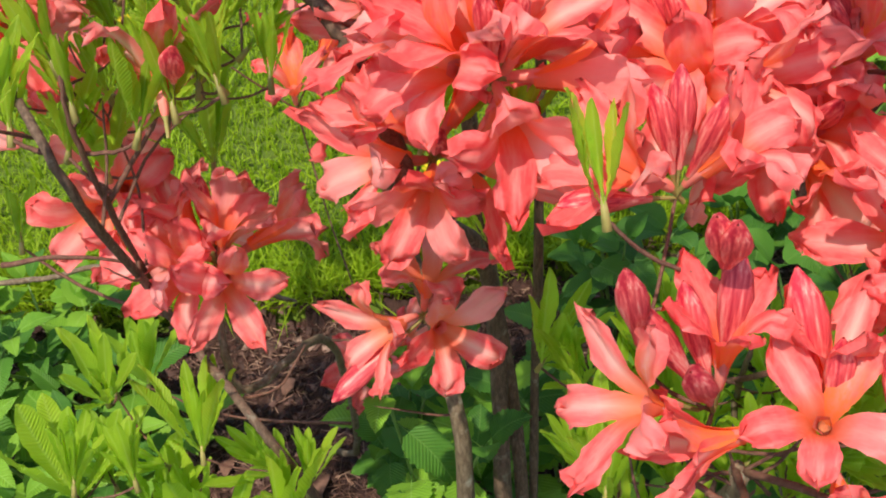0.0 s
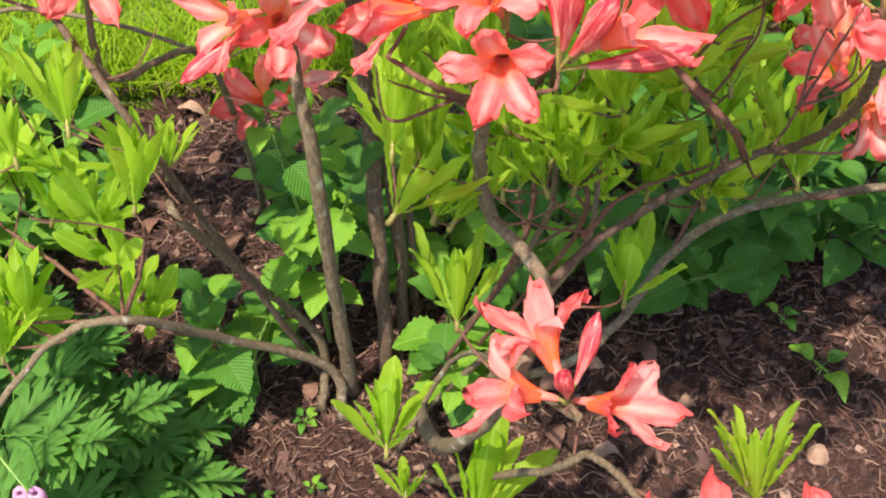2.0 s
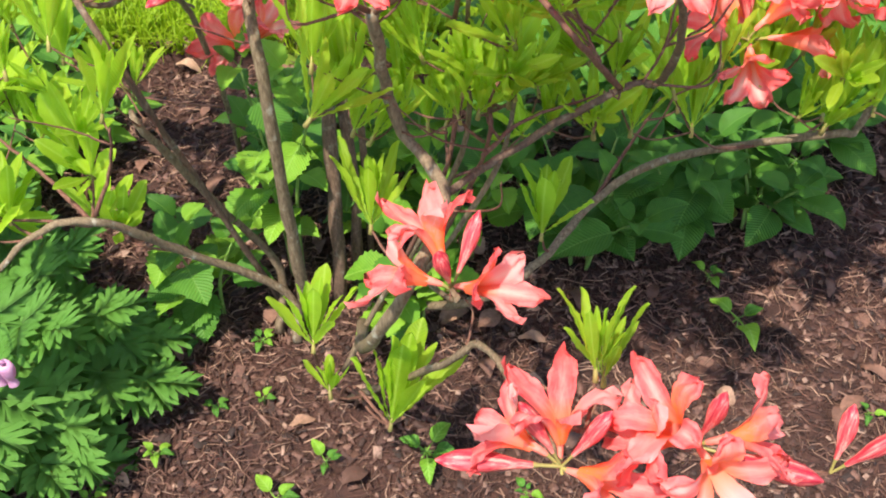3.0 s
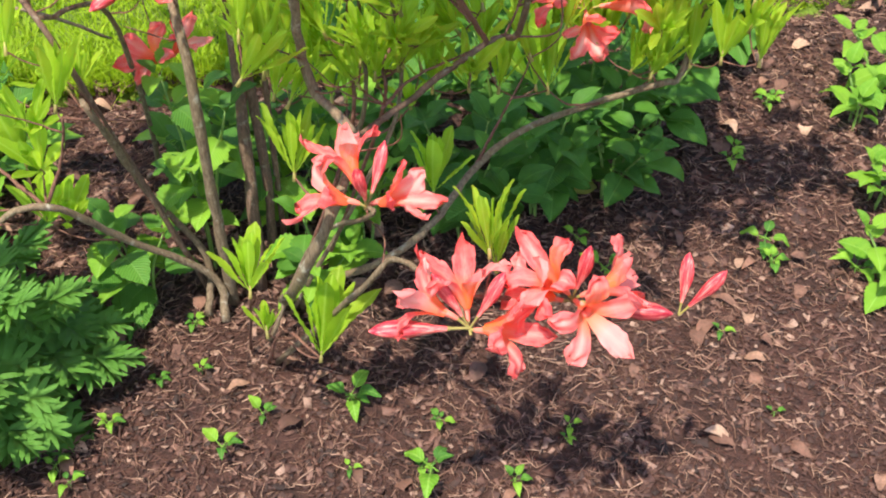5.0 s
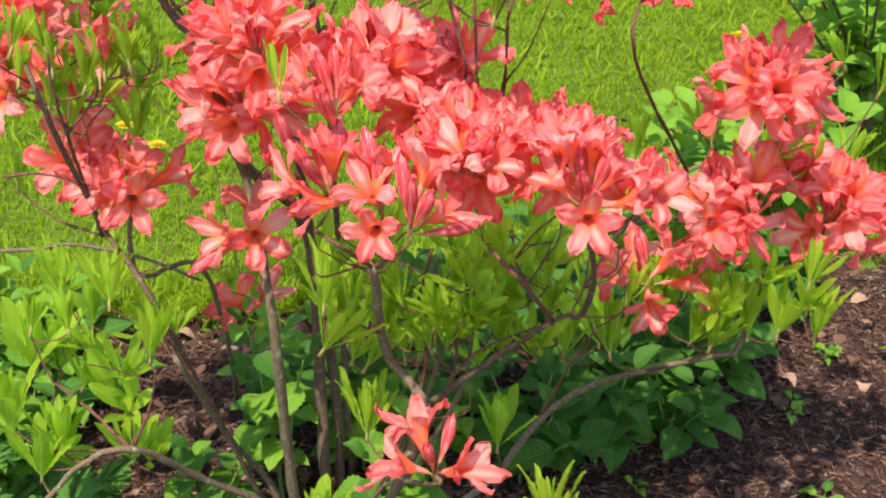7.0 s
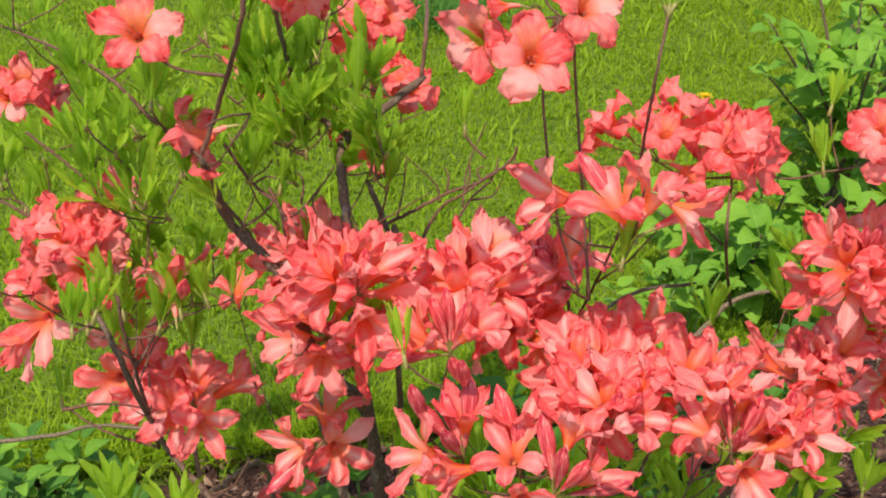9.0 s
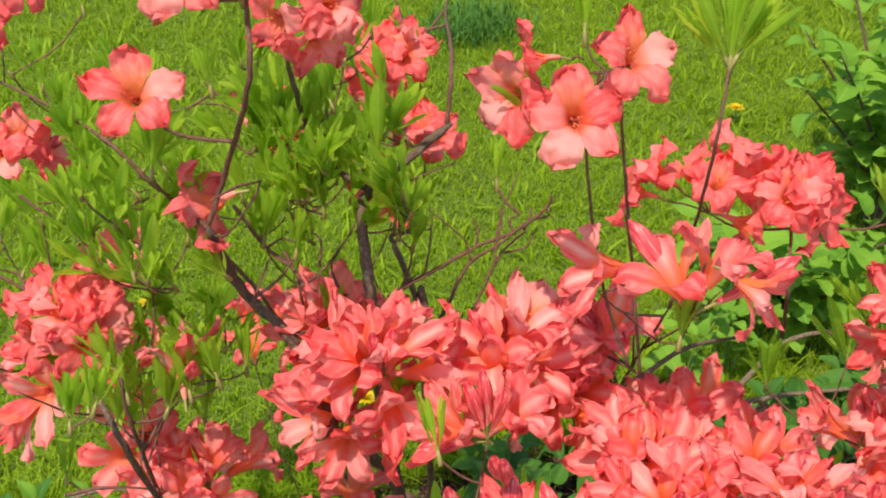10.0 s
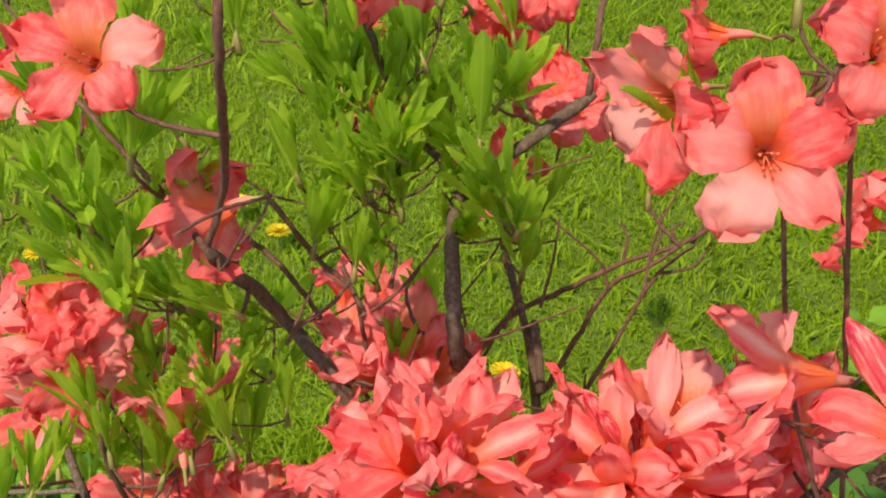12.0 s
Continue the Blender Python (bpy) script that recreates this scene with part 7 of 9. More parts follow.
stem(azalea, 0.0011, 0.0013, (-0.177, -0.014, 0.579), (-0.179, 0.001, 0.603), (-0.180, 0.011, 0.630))
whorl(azalea, (-0.180, 0.011, 0.630), (0.022, -0.521, 0.853), 0.035, 11)
stem(azalea, 0.0011, 0.0013, (-0.248, -0.144, 0.584), (-0.246, -0.143, 0.606), (-0.245, -0.142, 0.630))
whorl(azalea, (-0.245, -0.142, 0.630), (-0.243, 0.055, 0.968), 0.039, 12)
stem(azalea, 0.0009, 0.0013, (-0.239, 0.040, 0.565), (-0.251, 0.031, 0.598), (-0.260, 0.025, 0.635))
whorl(azalea, (-0.260, 0.025, 0.635), (0.223, -0.060, 0.973), 0.040, 11)
stem(azalea, 0.0009, 0.0013, (-0.033, -0.163, 0.617), (-0.028, -0.162, 0.625), (-0.025, -0.162, 0.635))
whorl(azalea, (-0.025, -0.162, 0.635), (-0.114, 0.077, 0.991), 0.035, 11)
stem(azalea, 0.0009, 0.0013, (0.074, -0.189, 0.629), (0.056, -0.193, 0.629), (0.044, -0.195, 0.636))
whorl(azalea, (0.044, -0.195, 0.636), (0.211, 0.190, 0.959), 0.040, 9)
stem(azalea, 0.0007, 0.0013, (-0.020, -0.320, 0.629), (0.008, -0.348, 0.625), (0.028, -0.366, 0.636))
flower(azalea, (0.028, -0.366, 0.636), (-0.014, -0.009, 0.034), -20)
flower(azalea, (0.028, -0.366, 0.636), (0.016, -0.003, 0.034), 14)
flower(azalea, (0.028, -0.366, 0.636), (0.001, 0.015, 0.035), 11)
flower(azalea, (0.028, -0.366, 0.636), (-0.025, -0.017, 0.024), 5)
flower(azalea, (0.028, -0.366, 0.636), (-0.039, 0.008, 0.030), -4)
flower(azalea, (0.028, -0.366, 0.636), (0.018, 0.033, -0.004), -10)
flower(azalea, (0.028, -0.366, 0.636), (0.008, -0.038, 0.003), 18)
flower(azalea, (0.028, -0.366, 0.636), (0.039, -0.004, 0.004), -4)
bud(azalea, (0.028, -0.366, 0.636), (-0.005, -0.014, 0.048), -1)
bud(azalea, (0.028, -0.366, 0.636), (0.008, -0.011, 0.048), 16)
stem(azalea, 0.0011, 0.0013, (-0.258, 0.026, 0.629), (-0.276, -0.016, 0.624), (-0.288, -0.044, 0.636))
flower(azalea, (-0.288, -0.044, 0.636), (-0.002, -0.027, 0.026), 5)
flower(azalea, (-0.288, -0.044, 0.636), (0.035, -0.012, 0.010), -18)
flower(azalea, (-0.288, -0.044, 0.636), (0.016, -0.012, 0.032), -12)
bud(azalea, (-0.288, -0.044, 0.636), (0.047, 0.003, 0.017), -17)
stem(azalea, 0.0011, 0.0013, (-0.002, -0.105, 0.626), (-0.004, -0.095, 0.631), (-0.005, -0.088, 0.639))
whorl(azalea, (-0.005, -0.088, 0.639), (-0.032, -0.242, 0.970), 0.034, 12)
stem(azalea, 0.0011, 0.0013, (-0.188, 0.096, 0.614), (-0.197, 0.078, 0.624), (-0.203, 0.067, 0.640))
whorl(azalea, (-0.203, 0.067, 0.640), (-0.457, 0.056, 0.888), 0.042, 10)
stem(azalea, 0.0010, 0.0013, (-0.003, -0.098, 0.630), (0.004, -0.099, 0.634), (0.009, -0.100, 0.640))
whorl(azalea, (0.009, -0.100, 0.640), (-0.247, -0.580, 0.776), 0.033, 9)
stem(azalea, 0.0010, 0.0013, (-0.182, -0.374, 0.635), (-0.177, -0.389, 0.636), (-0.174, -0.398, 0.641))
whorl(azalea, (-0.174, -0.398, 0.641), (0.054, 0.383, 0.922), 0.033, 11)
stem(azalea, 0.0011, 0.0013, (-0.066, -0.154, 0.624), (-0.103, -0.144, 0.627), (-0.127, -0.138, 0.642))
whorl(azalea, (-0.127, -0.138, 0.642), (-0.109, -0.057, 0.992), 0.039, 11)
stem(azalea, 0.0021, 0.0013, (0.046, -0.240, 0.610), (0.053, -0.234, 0.625), (0.057, -0.231, 0.642))
whorl(azalea, (0.057, -0.231, 0.642), (0.195, -0.151, 0.969), 0.037, 12)
stem(azalea, 0.0011, 0.0013, (-0.142, -0.242, 0.629), (-0.129, -0.253, 0.634), (-0.121, -0.260, 0.643))
whorl(azalea, (-0.121, -0.260, 0.643), (-0.210, -0.253, 0.944), 0.036, 9)
stem(azalea, 0.0011, 0.0013, (0.044, -0.195, 0.636), (0.027, -0.200, 0.637), (0.016, -0.203, 0.643))
whorl(azalea, (0.016, -0.203, 0.643), (0.329, -0.547, 0.770), 0.039, 11)
stem(azalea, 0.0012, 0.0013, (0.057, -0.231, 0.640), (0.051, -0.224, 0.642), (0.047, -0.220, 0.646))
whorl(azalea, (0.047, -0.220, 0.646), (0.318, 0.355, 0.879), 0.034, 12)
stem(azalea, 0.0011, 0.0013, (0.100, -0.463, 0.621), (0.076, -0.461, 0.633), (0.060, -0.459, 0.650))
whorl(azalea, (0.060, -0.459, 0.650), (-0.118, 0.523, 0.844), 0.034, 7, 0.55)
stem(azalea, 0.0009, 0.0013, (-0.138, -0.245, 0.631), (-0.125, -0.225, 0.637), (-0.115, -0.212, 0.650))
whorl(azalea, (-0.115, -0.212, 0.650), (0.153, 0.171, 0.973), 0.031, 9)
stem(azalea, 0.0011, 0.0013, (-0.174, -0.398, 0.641), (-0.164, -0.395, 0.645), (-0.158, -0.393, 0.650))
whorl(azalea, (-0.158, -0.393, 0.650), (0.355, 0.318, 0.879), 0.030, 11)
stem(azalea, 0.0011, 0.0013, (0.062, -0.157, 0.612), (0.070, -0.131, 0.628), (0.076, -0.113, 0.651))
flower(azalea, (0.076, -0.113, 0.651), (0.007, -0.018, 0.033), 15)
flower(azalea, (0.076, -0.113, 0.651), (-0.006, -0.008, 0.037), 14)
stem(azalea, 0.0011, 0.0013, (0.047, -0.220, 0.646), (0.056, -0.216, 0.648), (0.061, -0.213, 0.652))
whorl(azalea, (0.061, -0.213, 0.652), (-0.364, -0.167, 0.916), 0.034, 9)
stem(azalea, 0.0011, 0.0013, (-0.142, -0.242, 0.629), (-0.161, -0.246, 0.639), (-0.174, -0.248, 0.653))
whorl(azalea, (-0.174, -0.248, 0.653), (-0.263, -0.433, 0.862), 0.041, 10)
stem(azalea, 0.0021, 0.0013, (-0.066, -0.261, 0.628), (-0.045, -0.251, 0.638), (-0.031, -0.245, 0.654))
whorl(azalea, (-0.031, -0.245, 0.654), (0.193, 0.371, 0.908), 0.030, 11)
stem(azalea, 0.0011, 0.0013, (0.019, -0.202, 0.641), (0.024, -0.201, 0.647), (0.027, -0.201, 0.654))
whorl(azalea, (0.027, -0.201, 0.654), (0.488, 0.202, 0.849), 0.035, 9)
stem(azalea, 0.0011, 0.0013, (-0.127, -0.138, 0.642), (-0.157, -0.151, 0.643), (-0.178, -0.160, 0.655))
whorl(azalea, (-0.178, -0.160, 0.655), (-0.171, -0.182, 0.968), 0.039, 9)
stem(azalea, 0.0012, 0.0013, (-0.037, -0.248, 0.647), (-0.048, -0.238, 0.650), (-0.055, -0.232, 0.658))
whorl(azalea, (-0.055, -0.232, 0.658), (0.251, 0.256, 0.934), 0.038, 9)
stem(azalea, 0.0017, 0.0013, (0.344, -0.253, 0.649), (0.308, -0.243, 0.646), (0.284, -0.237, 0.658))
flower(azalea, (0.284, -0.237, 0.658), (-0.018, 0.016, 0.038), 17)
flower(azalea, (0.284, -0.237, 0.658), (0.023, 0.012, 0.053), -3)
flower(azalea, (0.284, -0.237, 0.658), (-0.045, 0.021, 0.034), -7)
flower(azalea, (0.284, -0.237, 0.658), (-0.002, -0.013, 0.036), -18)
flower(azalea, (0.284, -0.237, 0.658), (-0.062, 0.014, 0.018), -10)
flower(azalea, (0.284, -0.237, 0.658), (0.035, -0.010, -0.010), -6)
stem(azalea, 0.0011, 0.0013, (-0.180, 0.011, 0.630), (-0.162, -0.008, 0.641), (-0.150, -0.020, 0.659))
whorl(azalea, (-0.150, -0.020, 0.659), (0.224, 0.368, 0.903), 0.031, 11)
stem(azalea, 0.0009, 0.0013, (-0.072, -0.153, 0.624), (-0.073, -0.165, 0.641), (-0.074, -0.173, 0.660))
whorl(azalea, (-0.074, -0.173, 0.660), (-0.179, 0.294, 0.939), 0.038, 11)
stem(azalea, 0.0011, 0.0013, (0.027, -0.201, 0.654), (0.026, -0.202, 0.657), (0.025, -0.203, 0.660))
whorl(azalea, (0.025, -0.203, 0.660), (0.367, -0.415, 0.832), 0.037, 9)
stem(azalea, 0.0011, 0.0013, (-0.025, -0.162, 0.635), (-0.005, -0.162, 0.645), (0.008, -0.162, 0.661))
whorl(azalea, (0.008, -0.162, 0.661), (-0.073, 0.370, 0.926), 0.048, 12)
stem(azalea, 0.0010, 0.0013, (0.026, -0.202, 0.656), (0.018, -0.192, 0.657), (0.012, -0.186, 0.661))
whorl(azalea, (0.012, -0.186, 0.661), (0.240, -0.382, 0.893), 0.035, 9)
stem(azalea, 0.0016, 0.0013, (0.346, -0.247, 0.656), (0.342, -0.244, 0.658), (0.339, -0.242, 0.662))
flower(azalea, (0.339, -0.242, 0.662), (-0.005, -0.026, 0.028), -4)
flower(azalea, (0.339, -0.242, 0.662), (0.022, -0.029, 0.009), -6)
flower(azalea, (0.339, -0.242, 0.662), (-0.021, 0.005, 0.031), 9)
flower(azalea, (0.339, -0.242, 0.662), (0.014, -0.017, 0.031), 14)
flower(azalea, (0.339, -0.242, 0.662), (0.025, 0.028, -0.001), -5)
stem(azalea, 0.0011, 0.0013, (-0.040, -0.081, 0.630), (-0.070, -0.082, 0.642), (-0.089, -0.084, 0.662))
whorl(azalea, (-0.089, -0.084, 0.662), (-0.424, -0.245, 0.872), 0.033, 12)
stem(azalea, 0.0010, 0.0013, (-0.075, -0.083, 0.648), (-0.065, -0.067, 0.654), (-0.058, -0.056, 0.664))
flower(azalea, (-0.058, -0.056, 0.664), (-0.001, -0.023, 0.030), 13)
stem(azalea, 0.0010, 0.0013, (-0.010, -0.162, 0.642), (-0.018, -0.178, 0.651), (-0.023, -0.189, 0.665))
whorl(azalea, (-0.023, -0.189, 0.665), (0.426, -0.316, 0.848), 0.040, 9)
stem(azalea, 0.0010, 0.0013, (-0.021, -0.184, 0.659), (-0.014, -0.199, 0.659), (-0.009, -0.209, 0.665))
whorl(azalea, (-0.009, -0.209, 0.665), (0.034, 0.376, 0.926), 0.040, 12)
stem(azalea, 0.0021, 0.0013, (0.115, 0.129, 0.654), (0.061, 0.119, 0.650), (0.025, 0.113, 0.666))
whorl(azalea, (0.025, 0.113, 0.666), (0.034, 0.376, 0.926), 0.060, 11)
stem(azalea, 0.0016, 0.0013, (0.346, -0.247, 0.656), (0.384, -0.266, 0.654), (0.410, -0.278, 0.666))
whorl(azalea, (0.410, -0.278, 0.666), (-0.105, 0.394, 0.913), 0.034, 11)
stem(azalea, 0.0011, 0.0013, (-0.023, -0.189, 0.665), (-0.037, -0.187, 0.665), (-0.046, -0.185, 0.670))
whorl(azalea, (-0.046, -0.185, 0.670), (0.017, -0.018, 1.000), 0.034, 10)
stem(azalea, 0.0011, 0.0013, (-0.084, -0.083, 0.657), (-0.073, -0.105, 0.661), (-0.065, -0.120, 0.672))
whorl(azalea, (-0.065, -0.120, 0.672), (0.280, -0.459, 0.843), 0.042, 11)
stem(azalea, 0.0011, 0.0013, (0.009, -0.100, 0.640), (0.022, -0.104, 0.655), (0.030, -0.107, 0.673))
whorl(azalea, (0.030, -0.107, 0.673), (0.278, -0.107, 0.954), 0.032, 10)
stem(azalea, 0.0011, 0.0013, (-0.121, -0.260, 0.643), (-0.133, -0.275, 0.656), (-0.142, -0.284, 0.673))
whorl(azalea, (-0.142, -0.284, 0.673), (-0.127, 0.296, 0.947), 0.042, 11)
stem(azalea, 0.0011, 0.0013, (0.076, -0.113, 0.651), (0.077, -0.046, 0.651), (0.078, -0.002, 0.674))
whorl(azalea, (0.078, -0.002, 0.674), (-0.327, 0.328, 0.886), 0.032, 10)
stem(azalea, 0.0021, 0.0013, (-0.077, -0.269, 0.663), (-0.092, -0.258, 0.667), (-0.102, -0.251, 0.676))
whorl(azalea, (-0.102, -0.251, 0.676), (0.159, -0.397, 0.904), 0.031, 11)
stem(azalea, 0.0011, 0.0013, (0.029, -0.107, 0.670), (0.045, -0.122, 0.669), (0.056, -0.132, 0.676))
whorl(azalea, (0.056, -0.132, 0.676), (-0.201, 0.187, 0.962), 0.030, 10)
stem(azalea, 0.0009, 0.0013, (0.048, -0.219, 0.646), (0.048, -0.226, 0.661), (0.048, -0.230, 0.677))
whorl(azalea, (0.048, -0.230, 0.677), (-0.335, -0.214, 0.918), 0.040, 9)
stem(azalea, 0.0011, 0.0013, (0.078, -0.008, 0.671), (0.065, -0.004, 0.672), (0.056, -0.001, 0.677))
flower(azalea, (0.056, -0.001, 0.677), (-0.015, -0.016, 0.031), -8)
flower(azalea, (0.056, -0.001, 0.677), (0.011, -0.025, 0.027), -9)
flower(azalea, (0.056, -0.001, 0.677), (-0.033, -0.018, 0.006), 12)
flower(azalea, (0.056, -0.001, 0.677), (0.022, 0.005, 0.031), -16)
flower(azalea, (0.056, -0.001, 0.677), (-0.021, -0.031, -0.006), -17)
flower(azalea, (0.056, -0.001, 0.677), (-0.002, 0.036, -0.011), 20)
stem(azalea, 0.0011, 0.0013, (-0.174, -0.248, 0.653), (-0.176, -0.249, 0.665), (-0.177, -0.250, 0.678))
whorl(azalea, (-0.177, -0.250, 0.678), (-0.070, -0.146, 0.987), 0.038, 10)
stem(azalea, 0.0011, 0.0013, (-0.065, -0.120, 0.672), (-0.048, -0.127, 0.672), (-0.037, -0.132, 0.678))
whorl(azalea, (-0.037, -0.132, 0.678), (-0.095, 0.356, 0.930), 0.041, 11)
stem(azalea, 0.0011, 0.0013, (-0.009, -0.209, 0.665), (-0.020, -0.212, 0.671), (-0.027, -0.214, 0.680))
whorl(azalea, (-0.027, -0.214, 0.680), (-0.100, -0.309, 0.946), 0.033, 12)
stem(azalea, 0.0010, 0.0013, (0.018, -0.174, 0.674), (0.021, -0.172, 0.677), (0.023, -0.171, 0.680))
whorl(azalea, (0.023, -0.171, 0.680), (-0.005, -0.596, 0.803), 0.035, 11)
stem(azalea, 0.0011, 0.0013, (-0.044, -0.129, 0.675), (-0.045, -0.142, 0.676), (-0.046, -0.150, 0.680))
whorl(azalea, (-0.046, -0.150, 0.680), (-0.362, 0.341, 0.868), 0.031, 9)
stem(azalea, 0.0011, 0.0013, (-0.046, -0.185, 0.670), (-0.051, -0.173, 0.673), (-0.055, -0.164, 0.681))
whorl(azalea, (-0.055, -0.164, 0.681), (0.221, -0.202, 0.954), 0.039, 10)
stem(azalea, 0.0011, 0.0013, (-0.023, -0.213, 0.675), (-0.031, -0.208, 0.676), (-0.037, -0.205, 0.681))
whorl(azalea, (-0.037, -0.205, 0.681), (0.020, 0.037, 0.999), 0.032, 10)
stem(azalea, 0.0010, 0.0013, (0.077, -0.056, 0.651), (0.058, -0.058, 0.664), (0.045, -0.060, 0.682))
whorl(azalea, (0.045, -0.060, 0.682), (-0.125, 0.365, 0.923), 0.035, 12)
stem(azalea, 0.0011, 0.0013, (-0.177, -0.250, 0.676), (-0.183, -0.232, 0.676), (-0.186, -0.219, 0.682))
whorl(azalea, (-0.186, -0.219, 0.682), (-0.016, 0.217, 0.976), 0.033, 10)
stem(azalea, 0.0011, 0.0013, (0.410, -0.278, 0.666), (0.441, -0.275, 0.669), (0.462, -0.272, 0.682))
flower(azalea, (0.462, -0.272, 0.682), (-0.021, -0.017, 0.027), -1)
flower(azalea, (0.462, -0.272, 0.682), (-0.013, -0.034, 0.012), -4)
stem(azalea, 0.0021, 0.0013, (0.001, -0.158, 0.676), (0.001, -0.146, 0.677), (0.001, -0.138, 0.683))
whorl(azalea, (0.001, -0.138, 0.683), (0.240, -0.327, 0.914), 0.040, 12)
stem(azalea, 0.0009, 0.0013, (-0.024, -0.212, 0.675), (-0.019, -0.205, 0.678), (-0.015, -0.199, 0.683))
whorl(azalea, (-0.015, -0.199, 0.683), (0.034, -0.155, 0.987), 0.040, 10)
whorl(azalea, (-0.018, -0.203, 0.683), (-0.463, -0.297, 0.835), 0.042, 9)
stem(azalea, 0.0010, 0.0013, (-0.045, -0.145, 0.678), (-0.035, -0.155, 0.678), (-0.029, -0.162, 0.683))
whorl(azalea, (-0.029, -0.162, 0.683), (0.371, -0.315, 0.874), 0.041, 10)
stem(azalea, 0.0011, 0.0013, (0.048, -0.230, 0.677), (0.053, -0.240, 0.678), (0.057, -0.246, 0.683))
whorl(azalea, (0.057, -0.246, 0.683), (0.311, -0.233, 0.921), 0.030, 11)
stem(azalea, 0.0011, 0.0013, (-0.037, -0.132, 0.678), (-0.039, -0.136, 0.681), (-0.040, -0.138, 0.684))
whorl(azalea, (-0.040, -0.138, 0.684), (-0.107, -0.513, 0.852), 0.039, 12)
stem(azalea, 0.0021, 0.0013, (-0.077, -0.276, 0.675), (-0.075, -0.295, 0.677), (-0.073, -0.307, 0.685))
whorl(azalea, (-0.073, -0.307, 0.685), (-0.383, -0.340, 0.859), 0.031, 9)
stem(azalea, 0.0010, 0.0013, (-0.017, -0.202, 0.680), (-0.015, -0.198, 0.682), (-0.014, -0.195, 0.685))
whorl(azalea, (-0.014, -0.195, 0.685), (-0.170, -0.036, 0.985), 0.032, 11)
stem(azalea, 0.0011, 0.0013, (-0.185, -0.224, 0.679), (-0.190, -0.219, 0.681), (-0.194, -0.215, 0.685))
whorl(azalea, (-0.194, -0.215, 0.685), (-0.252, 0.090, 0.963), 0.035, 10)
stem(azalea, 0.0011, 0.0013, (-0.040, -0.137, 0.682), (-0.038, -0.133, 0.685), (-0.037, -0.130, 0.688))
whorl(azalea, (-0.037, -0.130, 0.688), (0.455, -0.241, 0.858), 0.032, 12)
stem(azalea, 0.0011, 0.0013, (0.055, -0.242, 0.681), (0.053, -0.237, 0.685), (0.052, -0.234, 0.691))
whorl(azalea, (0.052, -0.234, 0.691), (-0.236, -0.153, 0.960), 0.038, 9)
stem(azalea, 0.0011, 0.0013, (-0.040, -0.138, 0.684), (-0.049, -0.135, 0.687), (-0.054, -0.132, 0.692))
whorl(azalea, (-0.054, -0.132, 0.692), (-0.215, -0.215, 0.953), 0.040, 9)
stem(azalea, 0.0009, 0.0013, (-0.060, -0.122, 0.672), (-0.052, -0.101, 0.679), (-0.046, -0.088, 0.692))
whorl(azalea, (-0.046, -0.088, 0.692), (-0.737, 0.222, 0.638), 0.042, 11)
stem(azalea, 0.0011, 0.0013, (-0.142, -0.284, 0.673), (-0.138, -0.278, 0.682), (-0.136, -0.275, 0.692))
whorl(azalea, (-0.136, -0.275, 0.692), (0.405, -0.052, 0.913), 0.038, 11)
stem(azalea, 0.0009, 0.0013, (-0.140, -0.282, 0.677), (-0.130, -0.303, 0.682), (-0.124, -0.317, 0.694))
whorl(azalea, (-0.124, -0.317, 0.694), (0.238, -0.322, 0.916), 0.042, 11)
stem(azalea, 0.0021, 0.0013, (0.069, -0.163, 0.688), (0.064, -0.161, 0.690), (0.060, -0.159, 0.694))
whorl(azalea, (0.060, -0.159, 0.694), (-0.500, 0.184, 0.846), 0.035, 11)
stem(azalea, 0.0009, 0.0013, (0.184, -0.375, 0.688), (0.201, -0.404, 0.685), (0.212, -0.423, 0.694))
whorl(azalea, (0.212, -0.423, 0.694), (0.193, 0.371, 0.908), 0.029, 9)
stem(azalea, 0.0018, 0.0013, (0.138, -0.246, 0.676), (0.128, -0.239, 0.684), (0.122, -0.234, 0.694))
whorl(azalea, (0.122, -0.234, 0.694), (0.034, 0.376, 0.926), 0.031, 10)
stem(azalea, 0.0011, 0.0013, (-0.177, -0.250, 0.678), (-0.173, -0.251, 0.686), (-0.171, -0.251, 0.695))
whorl(azalea, (-0.171, -0.251, 0.695), (0.564, -0.216, 0.797), 0.038, 12)
stem(azalea, 0.0011, 0.0013, (-0.172, -0.251, 0.689), (-0.170, -0.246, 0.692), (-0.169, -0.243, 0.695))
whorl(azalea, (-0.169, -0.243, 0.695), (0.123, 0.685, 0.718), 0.035, 10)
stem(azalea, 0.0011, 0.0013, (-0.053, -0.133, 0.690), (-0.050, -0.129, 0.692), (-0.048, -0.126, 0.695))
whorl(azalea, (-0.048, -0.126, 0.695), (0.495, 0.164, 0.853), 0.033, 12)
stem(azalea, 0.0011, 0.0013, (-0.260, 0.025, 0.635), (-0.274, 0.010, 0.663), (-0.284, 0.000, 0.696))
whorl(azalea, (-0.284, 0.000, 0.696), (-0.428, 0.299, 0.853), 0.045, 11)
stem(azalea, 0.0011, 0.0013, (-0.037, -0.130, 0.688), (-0.038, -0.119, 0.691), (-0.038, -0.111, 0.698))
whorl(azalea, (-0.038, -0.111, 0.698), (-0.310, 0.085, 0.947), 0.043, 12)
stem(azalea, 0.0011, 0.0013, (0.043, -0.190, 0.671), (0.038, -0.193, 0.684), (0.035, -0.195, 0.698))
whorl(azalea, (0.035, -0.195, 0.698), (-0.012, 0.374, 0.927), 0.052, 13)
